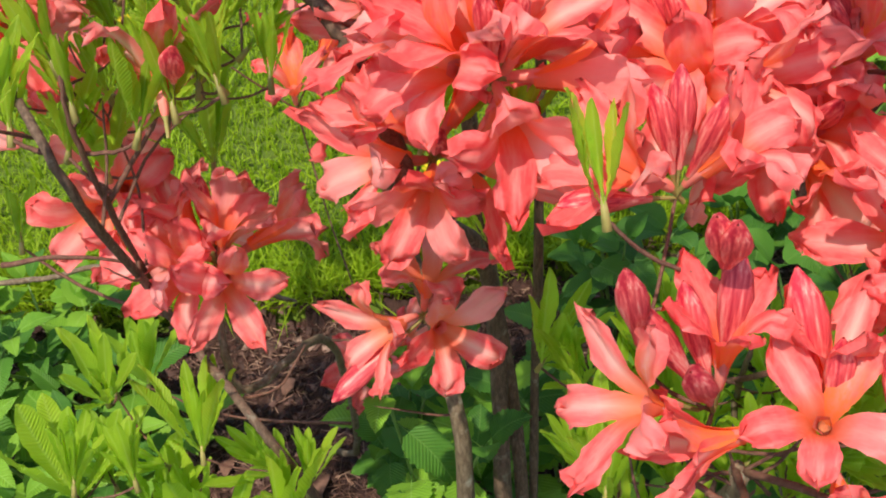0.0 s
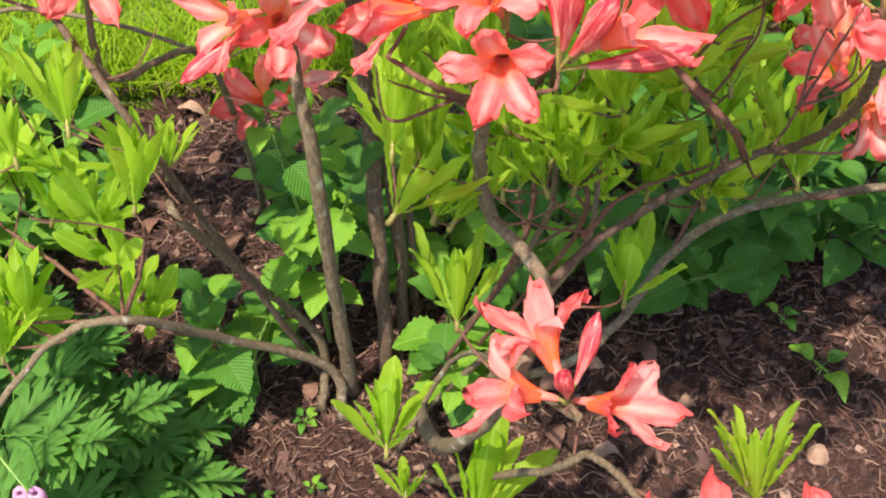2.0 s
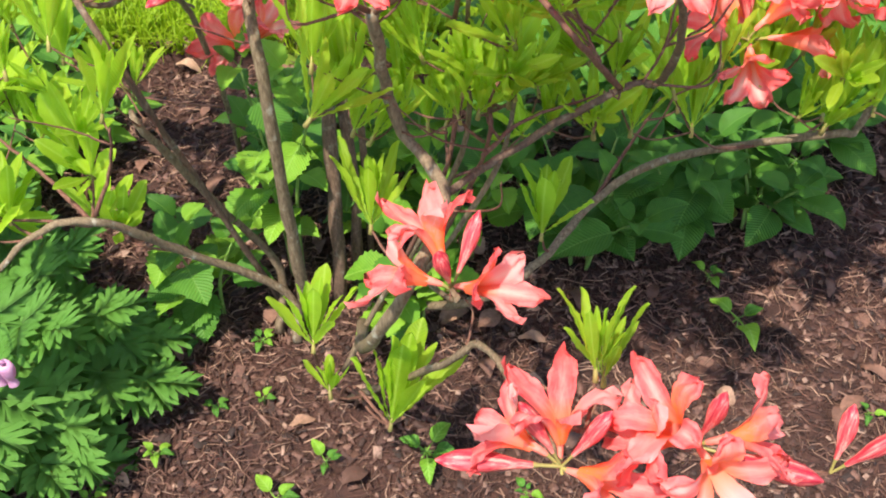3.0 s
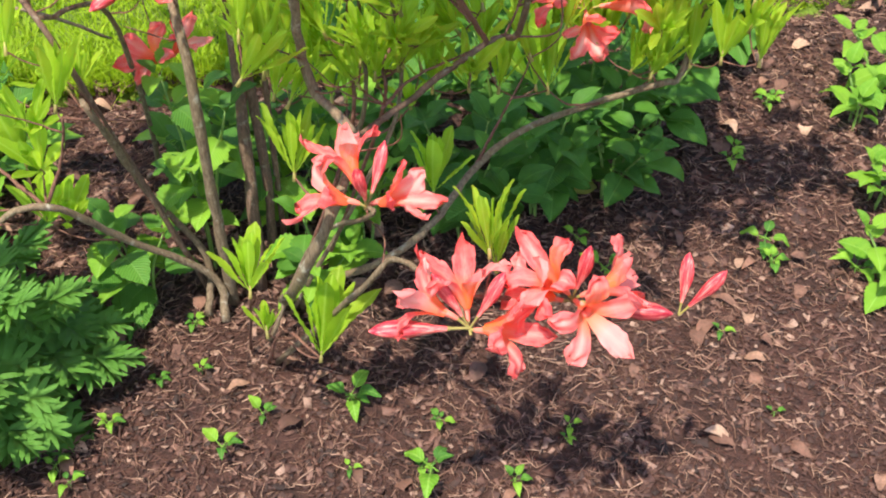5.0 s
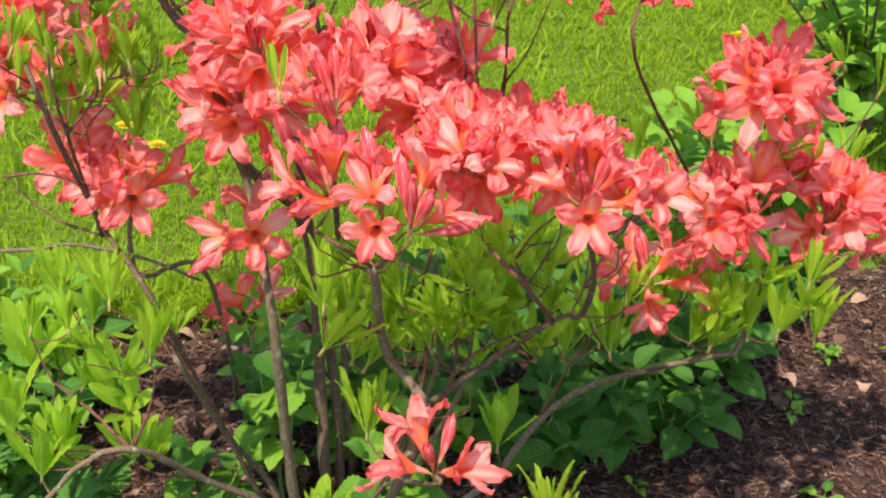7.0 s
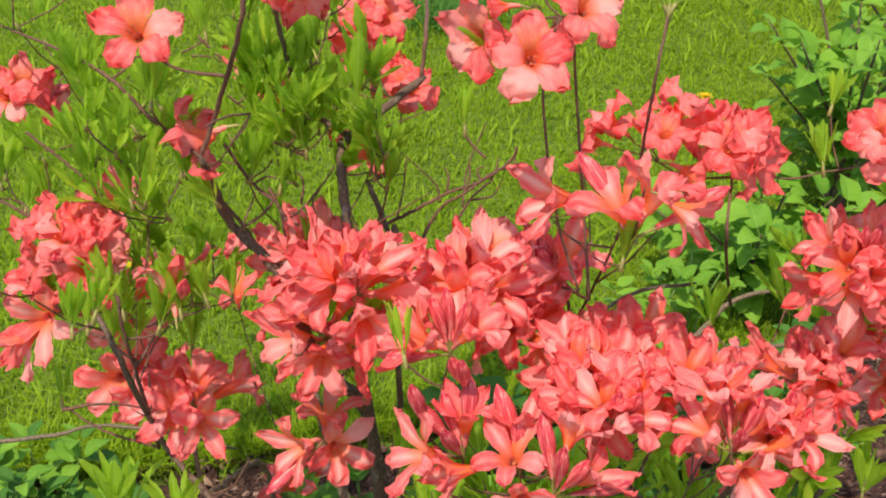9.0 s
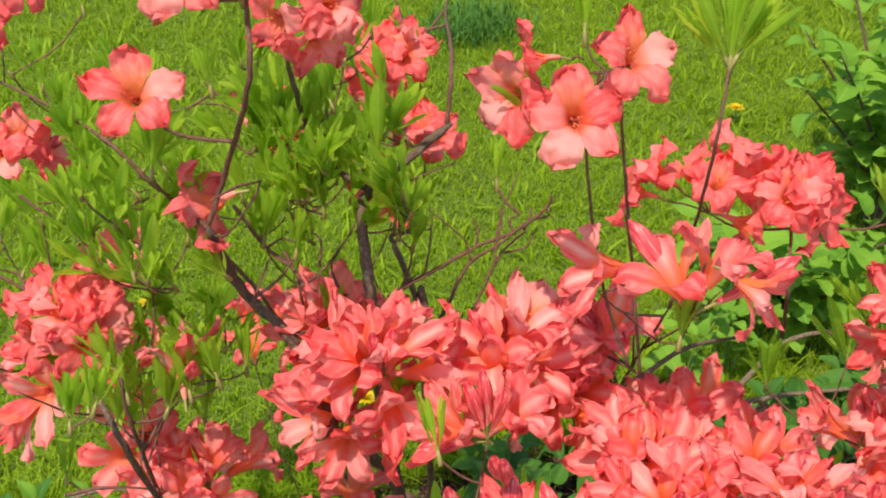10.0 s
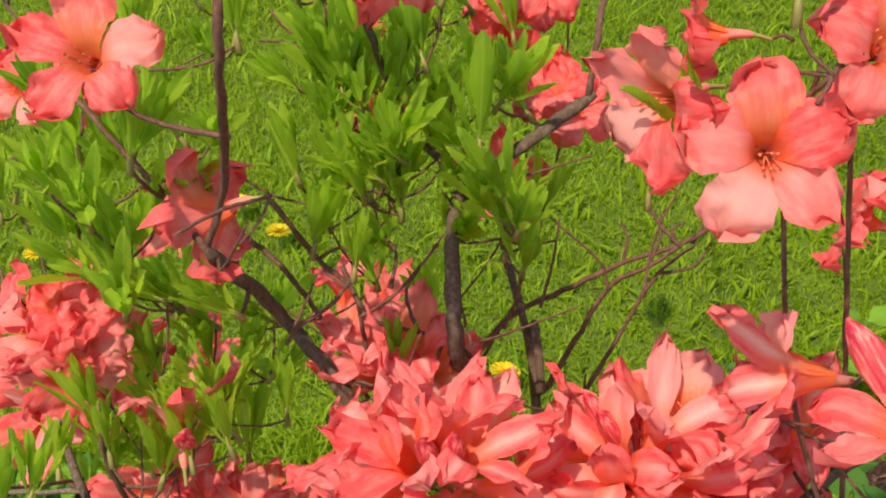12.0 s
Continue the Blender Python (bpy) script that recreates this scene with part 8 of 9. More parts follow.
stem(azalea, 0.0021, 0.0013, (-0.078, -0.284, 0.688), (-0.082, -0.271, 0.692), (-0.086, -0.262, 0.699))
whorl(azalea, (-0.086, -0.262, 0.699), (-0.167, -0.196, 0.966), 0.034, 9)
stem(azalea, 0.0011, 0.0013, (-0.014, -0.195, 0.685), (-0.009, -0.202, 0.691), (-0.005, -0.206, 0.700))
whorl(azalea, (-0.005, -0.206, 0.700), (-0.300, -0.479, 0.825), 0.031, 11)
stem(azalea, 0.0011, 0.0013, (0.060, -0.159, 0.694), (0.050, -0.160, 0.696), (0.042, -0.160, 0.701))
whorl(azalea, (0.042, -0.160, 0.701), (0.481, -0.123, 0.868), 0.040, 11)
stem(azalea, 0.0011, 0.0013, (-0.169, -0.243, 0.695), (-0.152, -0.233, 0.696), (-0.140, -0.227, 0.703))
whorl(azalea, (-0.140, -0.227, 0.703), (-0.432, 0.054, 0.900), 0.041, 9)
stem(azalea, 0.0011, 0.0013, (-0.006, -0.205, 0.699), (-0.009, -0.205, 0.701), (-0.011, -0.205, 0.704))
whorl(azalea, (-0.011, -0.205, 0.704), (0.509, -0.204, 0.836), 0.036, 9)
stem(azalea, 0.0011, 0.0013, (-0.147, -0.230, 0.699), (-0.124, -0.205, 0.695), (-0.109, -0.189, 0.704))
whorl(azalea, (-0.109, -0.189, 0.704), (0.350, -0.672, 0.653), 0.041, 12)
stem(azalea, 0.0011, 0.0013, (-0.046, -0.150, 0.680), (-0.044, -0.154, 0.692), (-0.043, -0.157, 0.705))
whorl(azalea, (-0.043, -0.157, 0.705), (-0.233, 0.349, 0.908), 0.038, 11)
stem(azalea, 0.0009, 0.0013, (0.423, -0.277, 0.668), (0.420, -0.261, 0.685), (0.418, -0.250, 0.706))
whorl(azalea, (0.418, -0.250, 0.706), (0.242, 0.350, 0.905), 0.029, 11)
stem(azalea, 0.0011, 0.0013, (-0.043, -0.156, 0.701), (-0.036, -0.164, 0.702), (-0.031, -0.169, 0.706))
whorl(azalea, (-0.031, -0.169, 0.706), (-0.021, -0.340, 0.940), 0.032, 11)
stem(azalea, 0.0011, 0.0013, (-0.038, -0.111, 0.698), (-0.014, -0.096, 0.699), (0.002, -0.086, 0.709))
whorl(azalea, (0.002, -0.086, 0.709), (-0.322, -0.264, 0.909), 0.038, 11)
stem(azalea, 0.0021, 0.0013, (-0.014, -0.150, 0.697), (-0.019, -0.148, 0.703), (-0.022, -0.147, 0.709))
whorl(azalea, (-0.022, -0.147, 0.709), (0.320, -0.163, 0.934), 0.030, 11)
stem(azalea, 0.0011, 0.0013, (-0.136, -0.275, 0.692), (-0.125, -0.269, 0.700), (-0.119, -0.265, 0.711))
whorl(azalea, (-0.119, -0.265, 0.711), (0.579, -0.154, 0.801), 0.041, 11)
stem(azalea, 0.0011, 0.0013, (0.212, -0.423, 0.694), (0.217, -0.418, 0.702), (0.221, -0.415, 0.711))
flower(azalea, (0.221, -0.415, 0.711), (-0.018, 0.005, 0.033), 11)
stem(azalea, 0.0014, 0.0012, (0.221, -0.415, 0.711), (0.221, -0.420, 0.737), (0.222, -0.424, 0.758))
flower(azalea, (0.222, -0.424, 0.758), (0.027, -0.026, -0.007), 0)
flower(azalea, (0.221, -0.415, 0.711), (0.017, 0.009, 0.038), -5)
bud(azalea, (0.221, -0.415, 0.711), (-0.033, 0.034, 0.044), 12)
bud(azalea, (0.221, -0.415, 0.711), (0.056, 0.000, 0.037), -15)
stem(azalea, 0.0010, 0.0013, (-0.120, -0.201, 0.698), (-0.121, -0.203, 0.704), (-0.122, -0.204, 0.711))
whorl(azalea, (-0.122, -0.204, 0.711), (-0.447, 0.246, 0.860), 0.039, 10)
stem(azalea, 0.0021, 0.0013, (-0.016, -0.150, 0.706), (-0.014, -0.155, 0.708), (-0.013, -0.158, 0.711))
whorl(azalea, (-0.013, -0.158, 0.711), (0.069, 0.251, 0.966), 0.030, 9)
stem(azalea, 0.0009, 0.0013, (-0.134, -0.274, 0.694), (-0.142, -0.278, 0.704), (-0.147, -0.280, 0.717))
whorl(azalea, (-0.147, -0.280, 0.717), (0.160, -0.331, 0.930), 0.040, 12)
stem(azalea, 0.0011, 0.0013, (-0.013, -0.158, 0.711), (-0.007, -0.152, 0.713), (-0.002, -0.149, 0.717))
whorl(azalea, (-0.002, -0.149, 0.717), (0.087, 0.234, 0.968), 0.040, 9)
stem(azalea, 0.0011, 0.0013, (-0.043, -0.157, 0.705), (-0.048, -0.151, 0.711), (-0.052, -0.147, 0.720))
whorl(azalea, (-0.052, -0.147, 0.720), (-0.109, -0.228, 0.967), 0.041, 11)
stem(azalea, 0.0011, 0.0013, (0.002, -0.086, 0.709), (0.003, -0.052, 0.709), (0.004, -0.030, 0.721))
whorl(azalea, (0.004, -0.030, 0.721), (0.003, 0.154, 0.988), 0.032, 11)
stem(azalea, 0.0009, 0.0013, (-0.164, -0.240, 0.695), (-0.168, -0.232, 0.708), (-0.170, -0.227, 0.723))
whorl(azalea, (-0.170, -0.227, 0.723), (0.018, -0.050, 0.999), 0.036, 10)
stem(azalea, 0.0011, 0.0013, (0.002, -0.086, 0.709), (0.015, -0.091, 0.715), (0.024, -0.094, 0.724))
whorl(azalea, (0.024, -0.094, 0.724), (-0.269, -0.357, 0.894), 0.037, 12)
stem(azalea, 0.0011, 0.0013, (-0.002, -0.149, 0.717), (0.001, -0.152, 0.720), (0.004, -0.155, 0.725))
whorl(azalea, (0.004, -0.155, 0.725), (-0.284, 0.412, 0.866), 0.034, 10)
stem(azalea, 0.0007, 0.0013, (0.167, -0.389, 0.714), (0.176, -0.395, 0.719), (0.181, -0.399, 0.726))
stem(azalea, 0.0014, 0.0012, (0.181, -0.399, 0.726), (0.192, -0.378, 0.718), (0.203, -0.357, 0.704))
flower(azalea, (0.203, -0.357, 0.704), (-0.034, -0.012, 0.013), 0)
stem(azalea, 0.0011, 0.0013, (-0.170, -0.227, 0.723), (-0.179, -0.199, 0.720), (-0.185, -0.180, 0.728))
whorl(azalea, (-0.185, -0.180, 0.728), (0.211, -0.238, 0.948), 0.038, 9)
stem(azalea, 0.0010, 0.0013, (0.003, -0.062, 0.709), (-0.021, -0.060, 0.716), (-0.036, -0.059, 0.729))
whorl(azalea, (-0.036, -0.059, 0.729), (0.097, -0.144, 0.985), 0.036, 11)
stem(azalea, 0.0011, 0.0013, (-0.284, 0.000, 0.696), (-0.244, 0.020, 0.710), (-0.217, 0.033, 0.736))
whorl(azalea, (-0.217, 0.033, 0.736), (-0.113, 0.366, 0.924), 0.040, 11)
stem(azalea, 0.0011, 0.0013, (-0.147, -0.280, 0.717), (-0.158, -0.277, 0.726), (-0.166, -0.274, 0.738))
whorl(azalea, (-0.166, -0.274, 0.738), (0.309, -0.404, 0.861), 0.035, 11)
stem(azalea, 0.0019, 0.0013, (-0.116, -0.265, 0.734), (-0.123, -0.258, 0.735), (-0.128, -0.253, 0.740))
whorl(azalea, (-0.128, -0.253, 0.740), (0.588, 0.022, 0.809), 0.041, 10)
stem(azalea, 0.0009, 0.0013, (-0.174, -0.215, 0.721), (-0.177, -0.215, 0.731), (-0.179, -0.215, 0.742))
whorl(azalea, (-0.179, -0.215, 0.742), (-0.106, -0.252, 0.962), 0.035, 9)
stem(azalea, 0.0011, 0.0013, (-0.052, -0.147, 0.720), (-0.052, -0.136, 0.736), (-0.053, -0.128, 0.754))
whorl(azalea, (-0.053, -0.128, 0.754), (0.293, -0.347, 0.891), 0.037, 11)
stem(azalea, 0.0011, 0.0013, (0.004, -0.155, 0.725), (0.011, -0.147, 0.740), (0.015, -0.142, 0.758))
whorl(azalea, (0.015, -0.142, 0.758), (0.437, 0.306, 0.846), 0.033, 11)
stem(azalea, 0.0020, 0.0013, (-0.105, -0.277, 0.732), (-0.111, -0.282, 0.744), (-0.114, -0.285, 0.758))
whorl(azalea, (-0.114, -0.285, 0.758), (0.162, 0.373, 0.914), 0.033, 12)
stem(azalea, 0.0011, 0.0013, (-0.053, -0.128, 0.754), (-0.059, -0.138, 0.756), (-0.063, -0.144, 0.760))
whorl(azalea, (-0.063, -0.144, 0.760), (0.172, -0.271, 0.947), 0.034, 10)
stem(azalea, 0.0016, 0.0013, (-0.153, -0.234, 0.755), (-0.142, -0.224, 0.759), (-0.135, -0.217, 0.766))
whorl(azalea, (-0.135, -0.217, 0.766), (0.136, 0.520, 0.843), 0.034, 12)
stem(azalea, 0.0009, 0.0013, (-0.051, -0.343, 0.760), (-0.044, -0.328, 0.761), (-0.039, -0.318, 0.768))
stem(azalea, 0.0014, 0.0012, (-0.039, -0.318, 0.768), (-0.052, -0.340, 0.779), (-0.065, -0.361, 0.784))
flower(azalea, (-0.053, -0.285, 0.740), (-0.036, 0.002, -0.014), 10, 1.15)
stem(azalea, 0.0011, 0.0013, (0.015, -0.142, 0.758), (0.029, -0.129, 0.761), (0.038, -0.120, 0.769))
whorl(azalea, (0.038, -0.120, 0.769), (0.039, -0.020, 0.999), 0.032, 12)
stem(azalea, 0.0011, 0.0013, (-0.135, -0.217, 0.766), (-0.101, -0.212, 0.765), (-0.078, -0.209, 0.775))
whorl(azalea, (-0.078, -0.209, 0.775), (-0.125, 0.365, 0.923), 0.029, 11)
stem(azalea, 0.0013, 0.0013, (-0.260, -0.090, 0.733), (-0.259, -0.074, 0.762), (-0.259, -0.064, 0.794))
flower(azalea, (-0.259, -0.064, 0.794), (-0.005, -0.038, 0.002), -5)
flower(azalea, (-0.259, -0.064, 0.794), (0.029, -0.015, 0.020), -19)
stem(azalea, 0.0021, 0.0013, (-0.051, -0.316, 0.797), (-0.085, -0.309, 0.801), (-0.107, -0.305, 0.815))
stem(azalea, 0.0014, 0.0012, (-0.107, -0.305, 0.815), (-0.111, -0.290, 0.810), (-0.115, -0.275, 0.799))
flower(azalea, (-0.115, -0.275, 0.799), (0.004, -0.024, 0.029), 0)
stem(azalea, 0.0021, 0.0013, (-0.027, -0.171, 0.799), (-0.014, -0.164, 0.805), (-0.006, -0.159, 0.815))
flower(azalea, (-0.006, -0.159, 0.815), (-0.028, -0.026, 0.000), -4)
flower(azalea, (-0.006, -0.159, 0.815), (0.019, -0.031, 0.011), -15)
flower(azalea, (-0.006, -0.159, 0.815), (0.007, -0.034, -0.016), 6)
stem(azalea, 0.0013, 0.0013, (0.167, -0.367, 0.845), (0.170, -0.363, 0.848), (0.172, -0.361, 0.852))
stem(azalea, 0.0014, 0.0012, (0.172, -0.361, 0.852), (0.162, -0.354, 0.833), (0.152, -0.347, 0.807))
flower(azalea, (0.152, -0.347, 0.807), (0.002, -0.028, 0.026), 8)
stem(azalea, 0.0014, 0.0012, (0.172, -0.361, 0.852), (0.179, -0.338, 0.841), (0.186, -0.316, 0.825))
flower(azalea, (0.186, -0.316, 0.825), (0.008, -0.026, 0.026), -6)
stem(azalea, 0.0014, 0.0012, (0.172, -0.361, 0.852), (0.158, -0.345, 0.843), (0.144, -0.330, 0.828))
flower(azalea, (0.144, -0.330, 0.828), (-0.030, -0.022, 0.007), 0)
flower(azalea, (0.166, -0.319, 0.839), (-0.036, 0.003, 0.002), 3, 0.84)
whorl(azalea, (0.143, -0.356, 0.810), (-0.527, 0.368, 0.743), 0.040, 6, 0.62)
stem(azalea, 0.0013, 0.0013, (0.236, -0.381, 0.848), (0.238, -0.377, 0.852), (0.239, -0.374, 0.857))
whorl(azalea, (0.239, -0.374, 0.857), (0.075, 0.276, 0.954), 0.042, 13, 0.52)
whorl(azalea, (0.238, -0.373, 0.858), (-0.407, 0.248, 0.862), 0.038, 10, 0.52)
stem(azalea, 0.0011, 0.0013, (0.238, -0.376, 0.854), (0.240, -0.374, 0.856), (0.241, -0.373, 0.859))
whorl(azalea, (0.241, -0.373, 0.859), (0.537, 0.260, 0.796), 0.038, 10, 0.52)
stem(azalea, 0.0011, 0.0013, (0.172, -0.361, 0.852), (0.164, -0.356, 0.859), (0.160, -0.352, 0.869))
whorl(azalea, (0.160, -0.352, 0.869), (0.034, 0.376, 0.926), 0.029, 10)
stem(azalea, 0.0019, 0.0013, (-0.030, -0.332, 0.891), (-0.032, -0.329, 0.893), (-0.033, -0.328, 0.896))
whorl(azalea, (-0.033, -0.328, 0.896), (-0.337, 0.326, 0.884), 0.033, 11)
stem(azalea, 0.0019, 0.0013, (-0.030, -0.328, 0.896), (-0.028, -0.325, 0.899), (-0.027, -0.323, 0.903))
flower(azalea, (-0.027, -0.323, 0.903), (0.027, -0.006, 0.026), -1)
flower(azalea, (-0.027, -0.323, 0.903), (-0.009, -0.012, 0.035), 13)
bud(azalea, (-0.027, -0.323, 0.903), (0.014, -0.021, 0.043), -14)
stem(azalea, 0.0011, 0.0013, (-0.033, -0.328, 0.896), (-0.052, -0.326, 0.897), (-0.066, -0.324, 0.904))
flower(azalea, (-0.066, -0.324, 0.904), (0.004, -0.029, 0.024), 7)
stem(azalea, 0.0036, 0.0024, (0.022, -0.212, 0.552), (0.045, -0.191, 0.570), (0.081, -0.176, 0.580), (0.115, -0.162, 0.589), (0.145, -0.153, 0.593), (0.173, -0.146, 0.610), (0.179, -0.146, 0.624))
stem(azalea, 0.003, 0.0018, (0.066, -0.219, 0.535), (0.084, -0.196, 0.556), (0.106, -0.172, 0.579), (0.128, -0.170, 0.592), (0.155, -0.155, 0.604))
stem(azalea, 0.0024, 0.0016, (0.081, -0.221, 0.514), (0.105, -0.192, 0.542), (0.132, -0.166, 0.580), (0.157, -0.150, 0.593))
stem(azalea, 0.0018, 0.001, (0.128, -0.162, 0.586), (0.135, -0.150, 0.598), (0.135, -0.139, 0.610))
stem(azalea, 0.0018, 0.001, (0.112, -0.163, 0.588), (0.115, -0.152, 0.599), (0.111, -0.146, 0.607))
stem(azalea, 0.0018, 0.001, (0.132, -0.165, 0.581), (0.156, -0.152, 0.576), (0.167, -0.140, 0.587))
stem(azalea, 0.0018, 0.001, (0.154, -0.151, 0.593), (0.161, -0.142, 0.602), (0.162, -0.136, 0.607))
stem(azalea, 0.0018, 0.001, (0.145, -0.153, 0.593), (0.142, -0.146, 0.601), (0.150, -0.143, 0.603))
stem(azalea, 0.0018, 0.001, (0.164, -0.144, 0.599), (0.176, -0.141, 0.599), (0.179, -0.134, 0.607))
stem(azalea, 0.0026, 0.0016899999999999999, (-0.045, -0.275, 0.602), (-0.013, -0.280, 0.606), (0.007, -0.272, 0.610), (0.016, -0.252, 0.616))
stem(azalea, 0.0024, 0.00156, (-0.041, -0.232, 0.649), (-0.027, -0.249, 0.628), (-0.006, -0.252, 0.620), (0.016, -0.252, 0.616))
stem(azalea, 0.0024, 0.00156, (-0.073, -0.228, 0.691), (-0.054, -0.231, 0.654), (-0.034, -0.242, 0.637), (-0.029, -0.255, 0.607), (-0.018, -0.281, 0.560))
stem(azalea, 0.0018, 0.00117, (-0.030, -0.250, 0.628), (-0.012, -0.240, 0.635), (0.007, -0.223, 0.650), (0.014, -0.215, 0.657))
stem(azalea, 0.0016, 0.0010400000000000001, (-0.065, -0.278, 0.634), (-0.057, -0.265, 0.647), (-0.049, -0.252, 0.660))
stem(azalea, 0.0034, 0.00221, (-0.117, -0.187, 0.639), (-0.084, -0.202, 0.616), (-0.056, -0.226, 0.584), (-0.023, -0.262, 0.537))
stem(azalea, 0.0022, 0.00143, (0.019, -0.253, 0.614), (0.043, -0.267, 0.594), (0.071, -0.287, 0.566))
stem(azalea, 0.0018, 0.00117, (0.032, -0.246, 0.589), (0.045, -0.231, 0.603), (0.058, -0.223, 0.609))
stem(azalea, 0.0018, 0.00117, (-0.016, -0.231, 0.631), (-0.013, -0.218, 0.645), (-0.020, -0.212, 0.652))
stem(azalea, 0.0018, 0.00117, (0.001, -0.253, 0.618), (-0.006, -0.239, 0.635), (0.002, -0.228, 0.645))
stem(azalea, 0.0016, 0.0010400000000000001, (-0.054, -0.232, 0.653), (-0.042, -0.226, 0.656), (-0.030, -0.227, 0.653))
stem(azalea, 0.0018, 0.00117, (-0.244, -0.174, 0.680), (-0.211, -0.190, 0.655), (-0.185, -0.205, 0.633), (-0.180, -0.229, 0.605))
stem(azalea, 0.002, 0.0013000000000000002, (-0.107, -0.058, 0.706), (-0.089, -0.069, 0.690), (-0.065, -0.077, 0.676), (-0.027, -0.129, 0.687))
stem(azalea, 0.0014, 0.00091, (-0.114, -0.071, 0.693), (-0.096, -0.070, 0.690), (-0.084, -0.073, 0.685))
stem(azalea, 0.0046, 0.0034, (-0.460, -0.100, 0.244), (-0.380, -0.096, 0.244), (-0.319, -0.092, 0.246), (-0.276, -0.087, 0.250), (-0.198, -0.092, 0.237), (-0.128, -0.088, 0.200))


# ---- plants of the bed ----
def broad_leaf_mesh(seed, mat, length=0.06, width=0.021, toothed=0.0, point=1.0):
    """An ovate leaf on a short stalk, its rim toothed, its blade creased along the midrib."""
    r = random.Random(seed)
    droop, keel = r.uniform(0.004, 0.016), r.uniform(0.15, 0.4)
    shape = lambda s: (math.sin(math.pi * (0.03 + 0.97 * s) ** 0.72) ** (0.8 * point) * (1 + toothed * math.cos(16 * math.pi * s)) if s < 0.999 else 0.0)
    curve = lambda s: 0.004 * math.sin(3 * s) - droop * s * s
    v, f = blade(length, width, 16, 6, shape, curve, keel, 0.0025, r.uniform(0, 6))
    n = len(v)
    sv, sf = tube([Vector((-0.018, 0, -0.004)), Vector((-0.008, 0, -0.001)), Vector((0.004, 0, 0))], 0.0009, 0.0006, 5)
    return mesh_from("leaf", v + sv, f + [tuple(i + n for i in q) for q in sf], mat)


DARK_LEAVES = [broad_leaf_mesh(80 + k, DARK_LEAF, 0.058, 0.0205, 0.02) for k in range(4)]
MID_LEAVES = [broad_leaf_mesh(90 + k, MID_LEAF, 0.055, 0.0185, 0.05) for k in range(4)]
NETTLE_LEAVES = [broad_leaf_mesh(140 + k, DARK_LEAF if k < 2 else MID_LEAF, 0.052, 0.0205, 0.075) for k in range(4)]
WEED_LEAVES = [broad_leaf_mesh(150 + k, (DARK_LEAF, MID_LEAF, MID_LEAF)[k], 0.056, 0.0165, 0.06, 1.15) for k in range(3)]
SMALL_LEAVES = [broad_leaf_mesh(100 + k, MID_LEAF, 0.022, 0.0075, 0.03) for k in range(3)]
ROUND_LEAVES = [broad_leaf_mesh(110 + k, MID_LEAF, 0.045, 0.0175, 0.0, 0.7) for k in range(3)]
SEEDLING_LEAVES = SMALL_LEAVES + [broad_leaf_mesh(120 + k, DARK_LEAF, 0.020, 0.0070, 0.03) for k in range(3)]
pl = random.Random(31)


def stalk(parent, r0, r1, *points, mat=None, name="stalk"):
    v, f = tube(spline(points, 5), r0, r1, 6)
    return child(name, mesh_from(name, v, f, mat or GREEN_STALK), parent)


def leafy_plant(name, x, y, height, spread_by, stalks, pairs, leaves, size, label, category, group=""):
    """A clump of upright stalks, each with leaves set in turning pairs and a tuft at its tip."""
    ob = thing(name, (x, y, relief(x, y) - 0.004), label, category, group)
    for k in range(stalks):
        a = 2 * math.pi * k / stalks + pl.uniform(-0.5, 0.5)
        reach, h = spread_by * pl.uniform(0.35, 1.0), height * pl.uniform(0.7, 1.1)
        top = Vector((reach * math.cos(a), reach * math.sin(a), h))
        pts = [Vector((0.008 * math.cos(a), 0.008 * math.sin(a), 0)), Vector((top.x * 0.4, top.y * 0.4, h * 0.55)), top]
        stalk(ob, 0.0022, 0.0012, *pts)
        run = spline(pts, 8)
        for j in range(pairs):
            at = run[int((0.35 + 0.65 * (j + 0.5) / pairs) * (len(run) - 1))]
            turn = pl.uniform(0, 3) + j * 1.57
            for side in (0, math.pi):
                m = Matrix.Translation(at) @ Matrix.Rotation(turn + side + pl.uniform(-0.3, 0.3), 4, 'Z') @ Matrix.Rotation(radians(pl.uniform(-25, 22)), 4, 'Y') @ Matrix.Rotation(radians(pl.uniform(-20, 20)), 4, 'X')
                sc = size * pl.uniform(0.65, 1.15)
                child("leaf", pl.choice(leaves), ob, m @ Matrix.Translation((0.016 * sc, 0, 0)) @ Matrix.Scale(sc, 4))
        for j in range(3):
            m = Matrix.Translation(top) @ Matrix.Rotation(j * 2.1 + pl.uniform(0, 1), 4, 'Z') @ Matrix.Rotation(radians(pl.uniform(-60, -15)), 4, 'Y')
            sc = size * pl.uniform(0.45, 0.8)
            child("leaf", pl.choice(leaves), ob, m @ Matrix.Translation((0.016 * sc, 0, 0)) @ Matrix.Scale(sc, 4))
    return ob


